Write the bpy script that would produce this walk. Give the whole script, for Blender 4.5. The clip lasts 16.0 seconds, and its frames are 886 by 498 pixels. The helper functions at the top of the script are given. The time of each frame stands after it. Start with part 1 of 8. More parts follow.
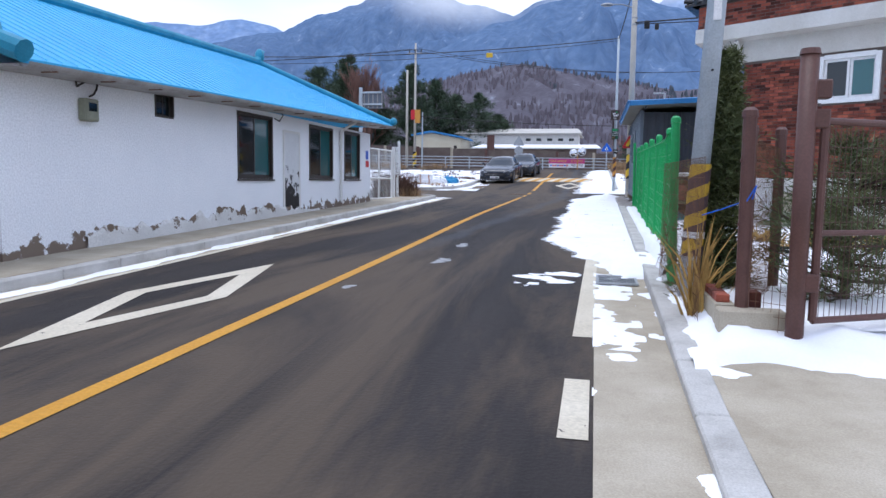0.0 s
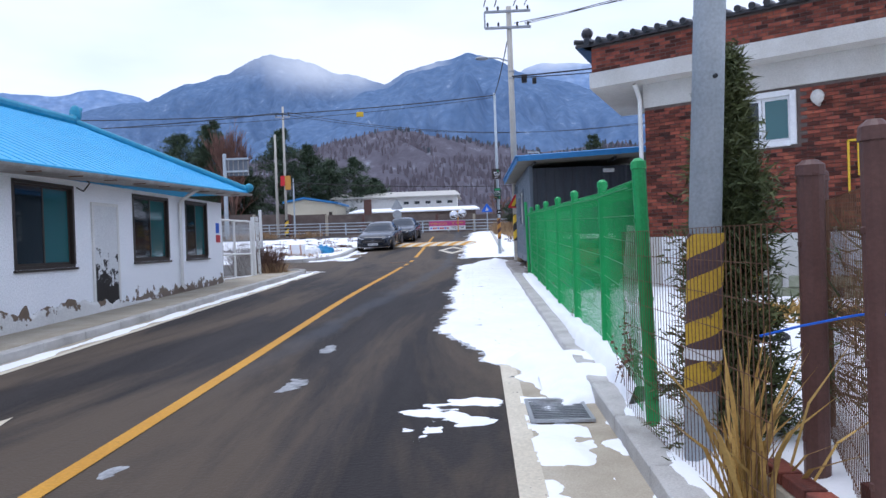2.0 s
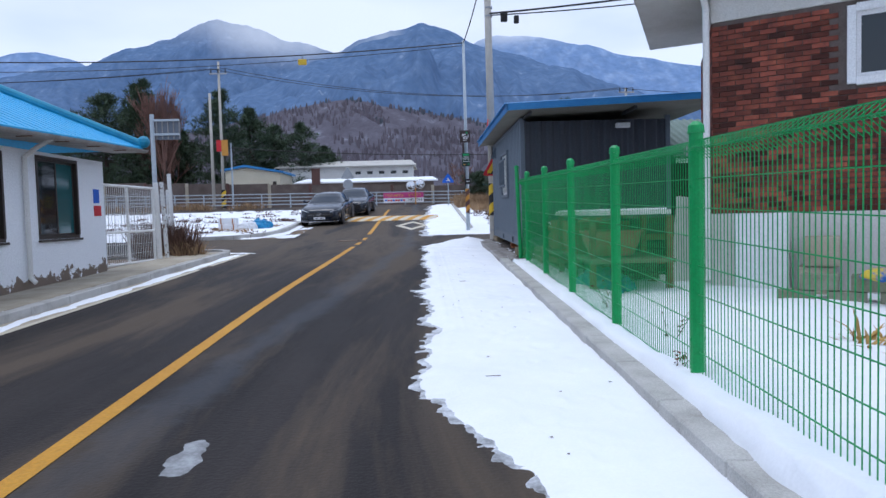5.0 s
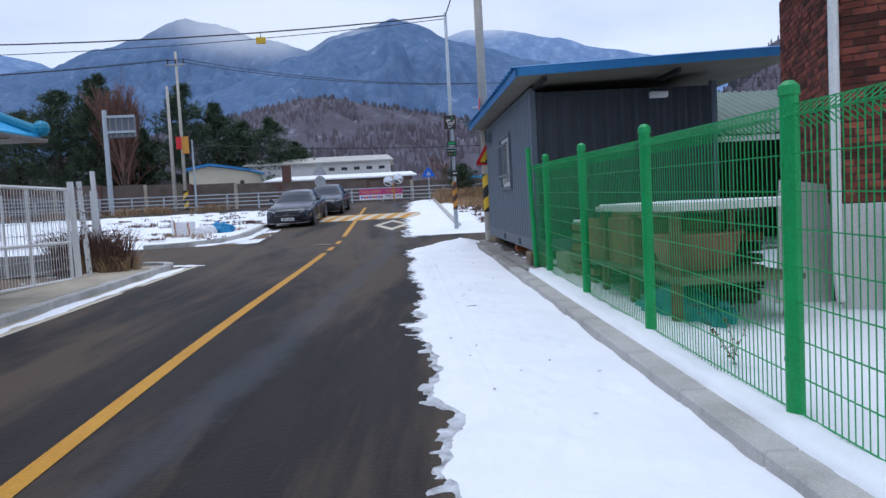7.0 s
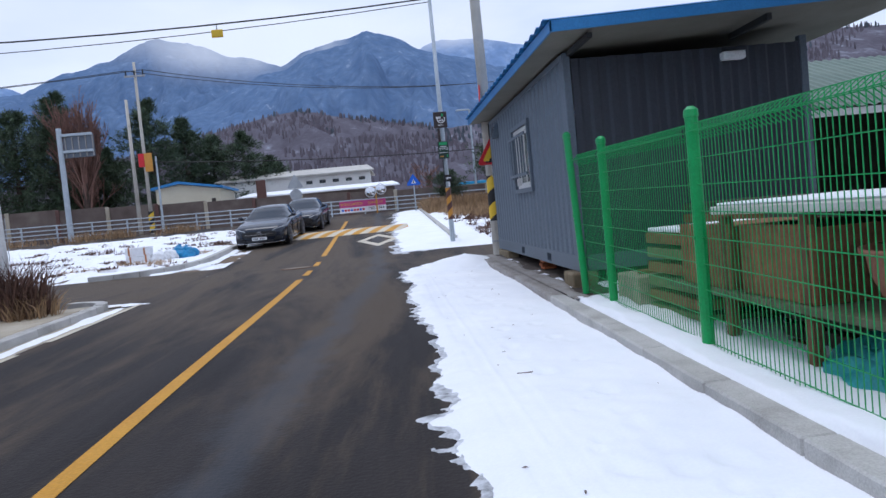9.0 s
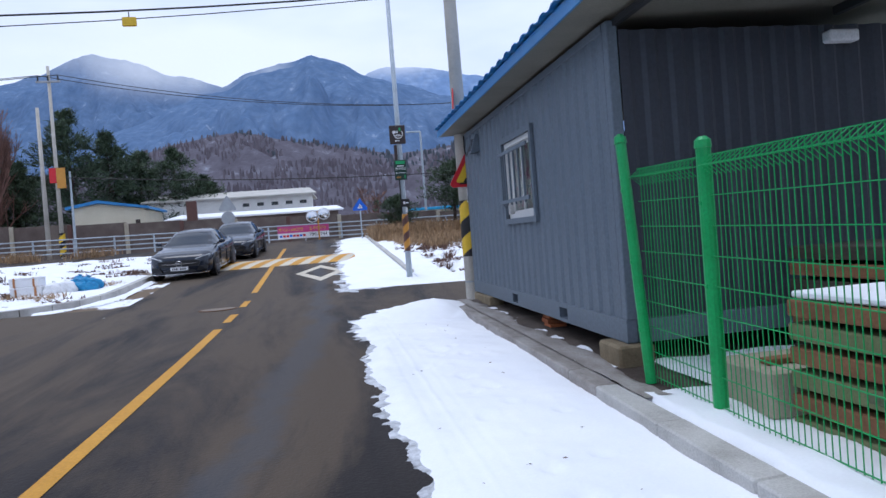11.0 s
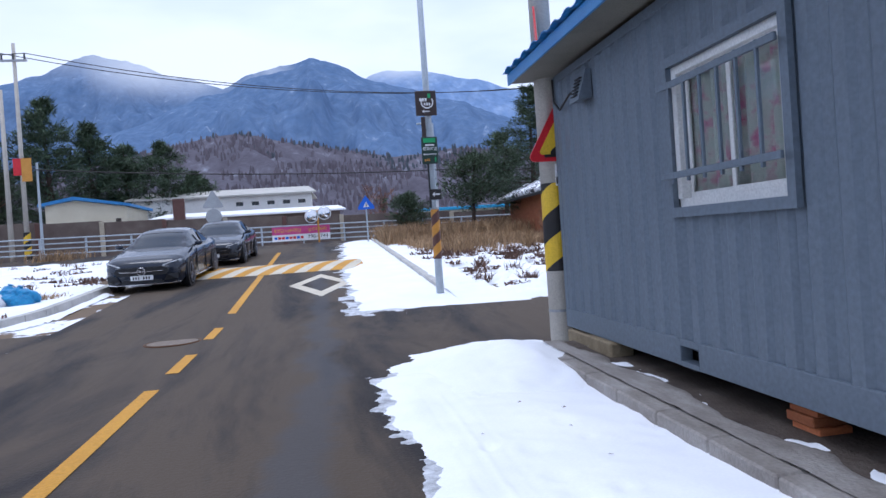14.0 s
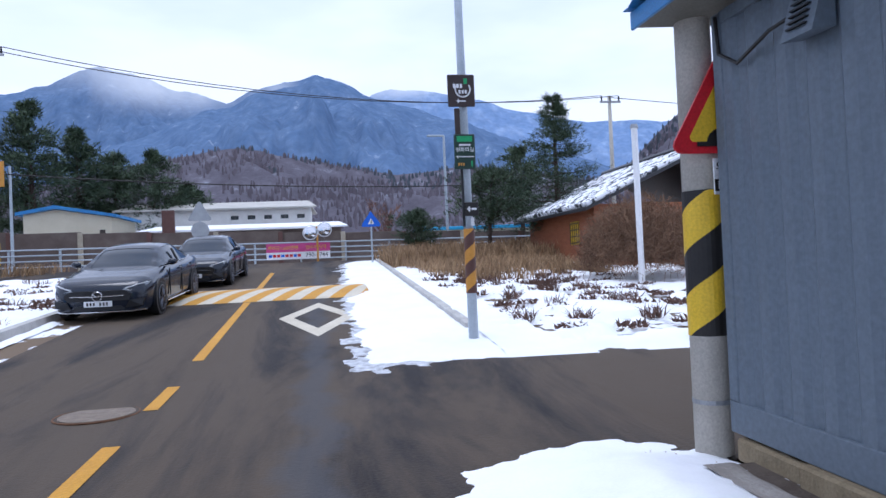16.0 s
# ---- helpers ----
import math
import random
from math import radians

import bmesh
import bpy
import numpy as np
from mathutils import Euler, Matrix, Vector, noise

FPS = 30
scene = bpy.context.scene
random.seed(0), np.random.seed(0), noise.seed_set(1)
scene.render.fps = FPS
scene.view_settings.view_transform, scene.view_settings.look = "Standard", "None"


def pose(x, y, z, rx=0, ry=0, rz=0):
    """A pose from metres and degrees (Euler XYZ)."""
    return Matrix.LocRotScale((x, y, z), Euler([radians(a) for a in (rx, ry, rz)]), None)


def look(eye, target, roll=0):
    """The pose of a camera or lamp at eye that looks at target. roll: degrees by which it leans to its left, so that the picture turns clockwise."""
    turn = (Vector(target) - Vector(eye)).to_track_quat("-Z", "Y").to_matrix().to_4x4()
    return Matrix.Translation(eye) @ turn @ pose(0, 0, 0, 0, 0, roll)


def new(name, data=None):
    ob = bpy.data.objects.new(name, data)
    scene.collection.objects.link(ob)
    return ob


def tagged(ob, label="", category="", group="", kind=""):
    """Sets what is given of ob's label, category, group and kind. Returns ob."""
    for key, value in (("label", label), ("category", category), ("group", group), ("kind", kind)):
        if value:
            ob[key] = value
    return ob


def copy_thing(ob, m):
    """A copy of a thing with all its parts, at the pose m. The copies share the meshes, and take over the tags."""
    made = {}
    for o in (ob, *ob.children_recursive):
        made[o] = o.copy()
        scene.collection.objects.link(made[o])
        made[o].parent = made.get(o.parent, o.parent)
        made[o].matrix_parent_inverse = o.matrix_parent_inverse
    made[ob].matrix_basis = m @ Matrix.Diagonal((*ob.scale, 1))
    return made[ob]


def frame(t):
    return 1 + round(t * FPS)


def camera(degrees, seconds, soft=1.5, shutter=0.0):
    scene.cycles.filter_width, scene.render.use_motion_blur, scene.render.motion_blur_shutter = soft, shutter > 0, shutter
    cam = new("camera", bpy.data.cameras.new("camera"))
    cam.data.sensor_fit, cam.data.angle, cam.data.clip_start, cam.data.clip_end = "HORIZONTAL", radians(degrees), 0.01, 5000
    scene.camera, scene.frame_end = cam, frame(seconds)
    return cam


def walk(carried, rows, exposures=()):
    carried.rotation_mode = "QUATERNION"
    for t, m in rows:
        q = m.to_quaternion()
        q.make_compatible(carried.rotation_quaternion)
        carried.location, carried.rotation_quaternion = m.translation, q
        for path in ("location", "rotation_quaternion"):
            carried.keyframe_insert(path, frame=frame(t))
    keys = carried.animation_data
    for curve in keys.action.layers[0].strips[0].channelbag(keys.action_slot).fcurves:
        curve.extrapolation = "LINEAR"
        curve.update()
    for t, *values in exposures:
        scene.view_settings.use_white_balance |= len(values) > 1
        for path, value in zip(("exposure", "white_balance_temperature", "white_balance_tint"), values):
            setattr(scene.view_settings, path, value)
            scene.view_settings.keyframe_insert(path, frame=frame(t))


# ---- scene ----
cam = camera(65.8, 16.0)
# seconds, eye, target, roll
ROWS = [
    (0.0, (0.11, 0.153, 1.503), (-0.315, 2.097, 1.304), 0.8),
    (0.5, (0.042, 0.97, 1.551), (-0.263, 2.938, 1.37), 0.2),
    (1.0, (-0.039, 1.687, 1.586), (-0.156, 3.681, 1.484), -0.4),
    (1.5, (-0.114, 2.401, 1.643), (-0.234, 4.397, 1.578), -1.5),
    (2.0, (-0.221, 3.158, 1.687), (-0.307, 5.156, 1.669), -1.9),
    (2.5, (-0.259, 3.935, 1.691), (-0.252, 5.935, 1.696), -2.4),
    (3.0, (-0.347, 4.688, 1.687), (-0.307, 6.688, 1.655), -1.7),
    (3.5, (-0.382, 5.445, 1.72), (-0.347, 7.441, 1.595), -1.6),
    (4.0, (-0.5, 6.21, 1.749), (-0.495, 8.209, 1.672), -0.9),
    (6.5, (-0.785, 10.144, 1.753), (-0.65, 12.134, 1.607), -2.6),
    (7.0, (-0.835, 10.94, 1.808), (-0.72, 12.933, 1.692), -3.0),
    (7.5, (-0.849, 11.712, 1.791), (-0.767, 13.709, 1.706), -3.0),
    (8.0, (-0.917, 12.506, 1.831), (-0.846, 14.504, 1.766), -4.3),
    (8.5, (-0.974, 13.23, 1.838), (-0.884, 15.226, 1.75), -4.3),
    (9.0, (-1.011, 13.996, 1.858), (-0.844, 15.987, 1.766), -5.5),
    (11.5, (-1.082, 17.77, 2.04), (-0.727, 19.738, 2.023), -4.3),
    (12.0, (-1.025, 18.51, 2.051), (-0.669, 20.478, 2.041), -4.5),
    (12.5, (-1.127, 19.257, 2.093), (-0.936, 21.248, 2.102), -4.1),
    (13.0, (-1.126, 19.975, 2.075), (-0.875, 21.959, 2.068), -3.2),
    (13.5, (-1.166, 20.747, 2.105), (-0.902, 22.729, 2.139), -3.9),
    (14.0, (-1.135, 21.473, 2.082), (-0.789, 23.442, 2.063), -3.9),
    (14.5, (-1.142, 22.25, 2.12), (-0.751, 24.212, 2.105), -3.7),
    (15.0, (-1.106, 23.014, 2.141), (-0.757, 24.983, 2.123), -3.2),
    (15.5, (-1.084, 23.807, 2.204), (-0.704, 25.77, 2.199), -3.6),
    (16.0, (-1.129, 24.557, 2.255), (-0.777, 26.526, 2.292), -2.5),
]
walk(cam, [(t, look(eye, target, roll)) for t, eye, target, roll in ROWS],
     exposures=[(0.0, 0.42, 5700, 14), (1.5, 0.38, 5700, 14), (3.0, 0.25, 5700, 15), (4.0, 0.18, 5600, 12), (7.0, -0.02, 5660, 12), (9.0, 0.06, 5710, 13), (11.5, 0.18, 5600, 13), (14.0, 0.28, 5540, 15), (16.0, 0.32, 5540, 15)])

# ---- world, sun, exposure ----
world = bpy.data.worlds.new("overcast_sky")
scene.world = world
world.use_nodes = True
wn, wl = world.node_tree.nodes, world.node_tree.links
wn.clear()
w_out = wn.new("ShaderNodeOutputWorld")
w_bg = wn.new("ShaderNodeBackground")
w_sky = wn.new("ShaderNodeTexSky")
w_sky.sky_type = "NISHITA"
w_sky.sun_disc = False
w_sky.sun_elevation = radians(84)
w_sky.sun_rotation = radians(-53)
w_co = wn.new("ShaderNodeTexCoord")
w_map = wn.new("ShaderNodeMapping")
w_map.inputs["Scale"].default_value = (1.0, 1.0, 3.2)
w_noise = wn.new("ShaderNodeTexNoise")
w_noise.inputs["Scale"].default_value = 1.7
w_noise.inputs["Detail"].default_value = 5.0
w_noise.inputs["Roughness"].default_value = 0.5
w_ramp = wn.new("ShaderNodeValToRGB")
w_ramp.color_ramp.elements[0].position, w_ramp.color_ramp.elements[0].color = 0.36, (5.1, 5.75, 7.1, 1)
w_ramp.color_ramp.elements[1].position, w_ramp.color_ramp.elements[1].color = 0.62, (7.6, 7.85, 8.45, 1)
w_mix = wn.new("ShaderNodeMixRGB")
w_mix.inputs["Fac"].default_value = 0.9
w_bg.inputs["Strength"].default_value = 0.118
wl.new(w_co.outputs["Generated"], w_map.inputs["Vector"])
wl.new(w_map.outputs["Vector"], w_noise.inputs["Vector"])
wl.new(w_noise.outputs["Fac"], w_ramp.inputs["Fac"])
wl.new(w_sky.outputs["Color"], w_mix.inputs["Color1"])
wl.new(w_ramp.outputs["Color"], w_mix.inputs["Color2"])
wl.new(w_mix.outputs["Color"], w_bg.inputs["Color"])
wl.new(w_bg.outputs["Background"], w_out.inputs["Surface"])

sun = new("sun", bpy.data.lights.new("sun", "SUN"))
sun.data.energy = 1.1
sun.data.angle = radians(30)
sun.data.color = (1.0, 0.96, 0.9)
sun.matrix_world = look((-4, 23, 48), (0, 20, 0))


# ---- materials ----
def surf(name, colours, scale=4.0, rough=0.8, bump=0.2, metal=0.0, stretch=(1, 1, 1), fine=60.0, spread=0.5, island=0.0, spec=0.4, object_vary=0.0, grain=0.12):
    """A painted or natural surface: colours blended by two scales of noise, with fine relief."""
    m = bpy.data.materials.new(name)
    m.use_nodes = True
    n, l = m.node_tree.nodes, m.node_tree.links
    b = n["Principled BSDF"]
    geo = n.new("ShaderNodeNewGeometry")
    mp = n.new("ShaderNodeMapping")
    mp.inputs["Scale"].default_value = stretch
    l.new(geo.outputs["Position"], mp.inputs["Vector"])
    big = n.new("ShaderNodeTexNoise")
    big.inputs["Scale"].default_value = scale
    big.inputs["Detail"].default_value = 6
    big.inputs["Roughness"].default_value = 0.62
    l.new(mp.outputs["Vector"], big.inputs["Vector"])
    small = n.new("ShaderNodeTexNoise")
    small.inputs["Scale"].default_value = fine
    small.inputs["Detail"].default_value = 3
    l.new(geo.outputs["Position"], small.inputs["Vector"])
    ramp = n.new("ShaderNodeValToRGB")
    e = ramp.color_ramp.elements
    lo, hi = 0.5 - spread / 2, 0.5 + spread / 2
    e[0].position, e[0].color = lo, (*colours[0], 1)
    e[1].position, e[1].color = hi, (*colours[-1], 1)
    for i, c in enumerate(colours[1:-1]):
        k = e.new(lo + (hi - lo) * (i + 1) / (len(colours) - 1))
        k.color = (*c, 1)
    l.new(big.outputs["Fac"], ramp.inputs["Fac"])
    hsv = n.new("ShaderNodeHueSaturation")
    l.new(ramp.outputs["Color"], hsv.inputs["Color"])
    val = n.new("ShaderNodeMapRange")
    val.inputs["From Min"].default_value, val.inputs["From Max"].default_value = 0.3, 0.7
    val.inputs["To Min"].default_value, val.inputs["To Max"].default_value = 1 - grain, 1 + grain
    l.new(small.outputs["Fac"], val.inputs["Value"])
    last = val.outputs["Result"]
    if island or object_vary:
        src = geo.outputs["Random Per Island"] if island else n.new("ShaderNodeObjectInfo").outputs["Random"]
        amount = island or object_vary
        vr = n.new("ShaderNodeMapRange")
        vr.inputs["To Min"].default_value, vr.inputs["To Max"].default_value = 1 - amount, 1 + amount
        l.new(src, vr.inputs["Value"])
        mul = n.new("ShaderNodeMath")
        mul.operation = "MULTIPLY"
        l.new(last, mul.inputs[0])
        l.new(vr.outputs["Result"], mul.inputs[1])
        last = mul.outputs[0]
    l.new(last, hsv.inputs["Value"])
    l.new(hsv.outputs["Color"], b.inputs["Base Color"])
    b.inputs["Roughness"].default_value = rough
    b.inputs["Metallic"].default_value = metal
    b.inputs["Specular IOR Level"].default_value = spec
    if bump:
        bp = n.new("ShaderNodeBump")
        bp.inputs["Strength"].default_value = bump
        bp.inputs["Distance"].default_value = 0.02
        add = n.new("ShaderNodeMath")
        add.operation = "ADD"
        l.new(big.outputs["Fac"], add.inputs[0])
        l.new(small.outputs["Fac"], add.inputs[1])
        l.new(add.outputs[0], bp.inputs["Height"])
        l.new(bp.outputs["Normal"], b.inputs["Normal"])
    return m


def glassy(name, colour, rough=0.05):
    m = bpy.data.materials.new(name)
    m.use_nodes = True
    b = m.node_tree.nodes["Principled BSDF"]
    b.inputs["Base Color"].default_value = (*colour, 1)
    b.inputs["Roughness"].default_value = rough
    b.inputs["Specular IOR Level"].default_value = 0.6
    return m


def worn(name, paint, under, scale, amount, low=None, high=None, rough=0.7, bump=0.3, fine=40.0):
    """Paint flaked off an underlying surface. low and high: heights between which the flaking fades out."""
    m = surf(name, paint, scale=1.2, rough=rough, bump=bump, fine=fine)
    n, l = m.node_tree.nodes, m.node_tree.links
    b = n["Principled BSDF"]
    old = b.inputs["Base Color"].links[0].from_socket
    geo = n.new("ShaderNodeNewGeometry")
    t = n.new("ShaderNodeTexNoise")
    t.inputs["Scale"].default_value = scale
    t.inputs["Detail"].default_value = 8
    t.inputs["Roughness"].default_value = 0.65
    l.new(geo.outputs["Position"], t.inputs["Vector"])
    fac = t.outputs["Fac"]
    if low is not None:
        sep = n.new("ShaderNodeSeparateXYZ")
        l.new(geo.outputs["Position"], sep.inputs[0])
        slope = n.new("ShaderNodeMath")
        slope.operation = "MULTIPLY_ADD"
        slope.inputs[1].default_value = -0.0262
        l.new(sep.outputs["Y"], slope.inputs[0])
        l.new(sep.outputs["Z"], slope.inputs[2])
        r = n.new("ShaderNodeMapRange")
        r.inputs["From Min"].default_value, r.inputs["From Max"].default_value = low, high
        r.inputs["To Min"].default_value, r.inputs["To Max"].default_value = 0.2, -0.25
        l.new(slope.outputs[0], r.inputs["Value"])
        ad = n.new("ShaderNodeMath")
        ad.operation = "ADD"
        l.new(fac, ad.inputs[0])
        l.new(r.outputs["Result"], ad.inputs[1])
        fac = ad.outputs[0]
    step = n.new("ShaderNodeMapRange")
    step.inputs["From Min"].default_value, step.inputs["From Max"].default_value = amount, amount + 0.03
    l.new(fac, step.inputs["Value"])
    mix = n.new("ShaderNodeMixRGB")
    l.new(step.outputs["Result"], mix.inputs["Fac"])
    l.new(old, mix.inputs["Color1"])
    mix.inputs["Color2"].default_value = (*under, 1)
    l.new(mix.outputs["Color"], b.inputs["Base Color"])
    return m


def asphalt(name, dark, mid, tan, cover, stretch):
    """Worn asphalt: dark binder, long tyre-worn streaks, dried muddy stains and pale aggregate specks."""
    m = surf(name, [dark, mid], scale=1.4, rough=0.8, bump=0.4, stretch=(1.6, 0.12, 1), fine=38, spread=0.42)
    n, l = m.node_tree.nodes, m.node_tree.links
    b = n["Principled BSDF"]
    old = b.inputs["Base Color"].links[0].from_socket
    geo = n.new("ShaderNodeNewGeometry")
    mp = n.new("ShaderNodeMapping")
    mp.inputs["Scale"].default_value = stretch
    l.new(geo.outputs["Position"], mp.inputs["Vector"])
    t = n.new("ShaderNodeTexNoise")
    t.inputs["Scale"].default_value = 0.55
    t.inputs["Detail"].default_value = 9
    t.inputs["Roughness"].default_value = 0.68
    t.inputs["Distortion"].default_value = 0.6
    l.new(mp.outputs["Vector"], t.inputs["Vector"])
    r = n.new("ShaderNodeMapRange")
    r.inputs["From Min"].default_value, r.inputs["From Max"].default_value = 0.47, 0.6
    r.inputs["To Max"].default_value = cover
    l.new(t.outputs["Fac"], r.inputs["Value"])
    # more mud is carried onto the road towards the junction
    where = n.new("ShaderNodeSeparateXYZ")
    l.new(geo.outputs["Position"], where.inputs[0])
    mud = n.new("ShaderNodeMapRange")
    mud.inputs["From Min"].default_value, mud.inputs["From Max"].default_value = 19.0, 31.0
    mud.inputs["To Min"].default_value, mud.inputs["To Max"].default_value = 0.0, 0.07
    l.new(where.outputs["Y"], mud.inputs["Value"])
    more = n.new("ShaderNodeMath")
    more.operation = "ADD"
    l.new(t.outputs["Fac"], more.inputs[0])
    l.new(mud.outputs["Result"], more.inputs[1])
    l.new(more.outputs[0], r.inputs["Value"])
    mix = n.new("ShaderNodeMixRGB")
    l.new(r.outputs["Result"], mix.inputs["Fac"])
    l.new(old, mix.inputs["Color1"])
    mix.inputs["Color2"].default_value = (*tan, 1)
    vor = n.new("ShaderNodeTexVoronoi")
    vor.inputs["Scale"].default_value = 90
    l.new(geo.outputs["Position"], vor.inputs["Vector"])
    sp = n.new("ShaderNodeMapRange")
    sp.inputs["From Min"].default_value, sp.inputs["From Max"].default_value = 0.16, 0.05
    sp.inputs["To Max"].default_value = 0.35
    l.new(vor.outputs["Distance"], sp.inputs["Value"])
    mix2 = n.new("ShaderNodeMixRGB")
    l.new(sp.outputs["Result"], mix2.inputs["Fac"])
    l.new(mix.outputs["Color"], mix2.inputs["Color1"])
    mix2.inputs["Color2"].default_value = (0.17, 0.15, 0.125, 1)
    # a bluish resealed crack that wanders up the lane
    sep = n.new("ShaderNodeSeparateXYZ")
    l.new(geo.outputs["Position"], sep.inputs[0])

    def calc(op, p, q, r=None):
        k = n.new("ShaderNodeMath")
        k.operation = op
        for i, w in enumerate((p, q, r)):
            if w is None:
                continue
            if isinstance(w, (int, float)):
                k.inputs[i].default_value = w
            else:
                l.new(w, k.inputs[i])
        return k.outputs[0]
    line = calc("MINIMUM", calc("MULTIPLY_ADD", sep.outputs["Y"], 0.086, -3.6), -1.23)
    wob = n.new("ShaderNodeTexNoise")
    wob.inputs["Scale"].default_value = 0.9
    wob.inputs["Detail"].default_value = 7
    wob.inputs["Roughness"].default_value = 0.7
    l.new(geo.outputs["Position"], wob.inputs["Vector"])
    off = calc("ABSOLUTE", calc("ADD", calc("SUBTRACT", sep.outputs["X"], line), calc("MULTIPLY_ADD", wob.outputs["Fac"], 0.9, -0.45)), 0)
    edge = n.new("ShaderNodeMapRange")
    edge.interpolation_type = "SMOOTHSTEP"
    edge.inputs["From Min"].default_value, edge.inputs["From Max"].default_value = 0.28, 0.05
    edge.inputs["To Max"].default_value = 0.5
    l.new(off, edge.inputs["Value"])
    start = n.new("ShaderNodeMapRange")
    start.inputs["From Min"].default_value, start.inputs["From Max"].default_value = 9.0, 13.0
    l.new(sep.outputs["Y"], start.inputs["Value"])
    mix3 = n.new("ShaderNodeMixRGB")
    l.new(calc("MULTIPLY", edge.outputs["Result"], start.outputs["Result"]), mix3.inputs["Fac"])
    l.new(mix2.outputs["Color"], mix3.inputs["Color1"])
    mix3.inputs["Color2"].default_value = (0.066, 0.072, 0.084, 1)
    l.new(mix3.outputs["Color"], b.inputs["Base Color"])
    b.inputs["Specular IOR Level"].default_value = 0.22
    rr = n.new("ShaderNodeMapRange")
    rr.inputs["To Min"].default_value, rr.inputs["To Max"].default_value = 0.62, 0.92
    l.new(t.outputs["Fac"], rr.inputs["Value"])
    l.new(rr.outputs["Result"], b.inputs["Roughness"])
    return m


ASPHALT = asphalt("asphalt", (0.014, 0.0118, 0.0115), (0.036, 0.03, 0.0275), (0.112, 0.084, 0.058), 0.68, (1.1, 0.2, 1))
YELLOW_LINE = worn("yellow_road_paint", [(0.46, 0.215, 0.014), (0.58, 0.295, 0.026)], (0.1, 0.07, 0.04), 14, 0.68, rough=0.7)
WHITE_LINE = worn("white_road_paint", [(0.5, 0.44, 0.33), (0.64, 0.58, 0.46)], (0.09, 0.08, 0.07), 12, 0.66, rough=0.7)
CONCRETE = surf("concrete_weathered", [(0.27, 0.23, 0.165), (0.4, 0.35, 0.265), (0.5, 0.45, 0.36)], scale=1.6, rough=0.9, bump=0.3, fine=90, spread=0.6)
KERB = surf("kerb_concrete", [(0.3, 0.285, 0.26), (0.46, 0.445, 0.415), (0.55, 0.535, 0.505)], scale=2.2, rough=0.9, bump=0.35, fine=80)
STAINED = surf("stained_wet_concrete", [(0.15, 0.128, 0.108), (0.28, 0.252, 0.225), (0.42, 0.395, 0.37)], 3.2, 0.6, 0.5, fine=45, spread=0.55, stretch=(1.5, 0.6, 1))
OLD_STONE = surf("weathered_yellow_stone", [(0.16, 0.12, 0.07), (0.3, 0.24, 0.15)], 4, 0.9, 0.4, fine=50)
SNOW = surf("snow", [(0.82, 0.835, 0.865), (0.91, 0.915, 0.925)], scale=1.1, rough=0.75, bump=0.05, fine=55, spec=0.15, grain=0.02)
SNOW_DIRTY = surf("thin_frost", [(0.1, 0.1, 0.1), (0.42, 0.43, 0.44)], scale=9, rough=0.6, bump=0.3, fine=40, spec=0.4)
SLUSH = surf("grey_slush", [(0.16, 0.16, 0.16), (0.5, 0.51, 0.53), (0.72, 0.73, 0.75)], scale=9, rough=0.45, bump=0.4, fine=60, spread=0.4, spec=0.5)
GROUND = worn("snowy_soil", [(0.8, 0.82, 0.86), (0.86, 0.87, 0.9)], (0.15, 0.105, 0.065), 0.9, 0.46, rough=0.9, bump=0.8, fine=12)
WHITE_WALL = worn("white_plaster", [(0.84, 0.86, 0.89), (0.9, 0.91, 0.93)], (0.2, 0.155, 0.12), 3.4, 0.6, low=0.3, high=0.72, rough=0.85, bump=0.06)
WHITE_PAINT = surf("white_paint", [(0.68, 0.67, 0.64), (0.78, 0.77, 0.74)], scale=3, rough=0.6, bump=0.15)
CREAM = surf("cream_render", [(0.55, 0.5, 0.37), (0.63, 0.58, 0.45)], scale=1.2, rough=0.85, bump=0.2)
BLUE_ROOF = surf("blue_painted_roof", [(0.04, 0.35, 0.62), (0.07, 0.45, 0.76)], scale=0.8, rough=0.5, bump=0.12, fine=25, spread=0.7)
BLUE_TRIM = surf("blue_painted_metal", [(0.03, 0.17, 0.42), (0.05, 0.24, 0.52)], scale=2.5, rough=0.45, bump=0.08)
TEAL_TRIM = surf("teal_ridge_tile", [(0.02, 0.2, 0.32), (0.04, 0.3, 0.44)], scale=3, rough=0.5, bump=0.2)
GUTTER_GREY = surf("galvanised_gutter", [(0.22, 0.2, 0.18), (0.42, 0.41, 0.4)], scale=3, rough=0.55, bump=0.1, metal=0.2)
RUST = surf("rusty_metal", [(0.09, 0.045, 0.025), (0.2, 0.1, 0.05)], scale=8, rough=0.85, bump=0.3)
DARK_FRAME = surf("dark_brown_window_frame", [(0.03, 0.022, 0.018), (0.05, 0.038, 0.03)], scale=5, rough=0.4, bump=0.05)
GLASS_DARK = glassy("window_glass_dark", (0.012, 0.02, 0.024), 0.04)
GLASS_GREEN = glassy("window_glass_green", (0.03, 0.12, 0.13), 0.05)
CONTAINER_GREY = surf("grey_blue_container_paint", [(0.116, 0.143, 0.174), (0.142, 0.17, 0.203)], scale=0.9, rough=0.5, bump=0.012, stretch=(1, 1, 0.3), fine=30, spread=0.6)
# Darker navy tone, used on both end panels.
CONTAINER_NAVY = surf("dark_navy_end_panel", [(0.036, 0.041, 0.054), (0.05, 0.056, 0.07)], scale=0.9, rough=0.5, bump=0.012, stretch=(1, 1, 0.3), fine=30, spread=0.6)
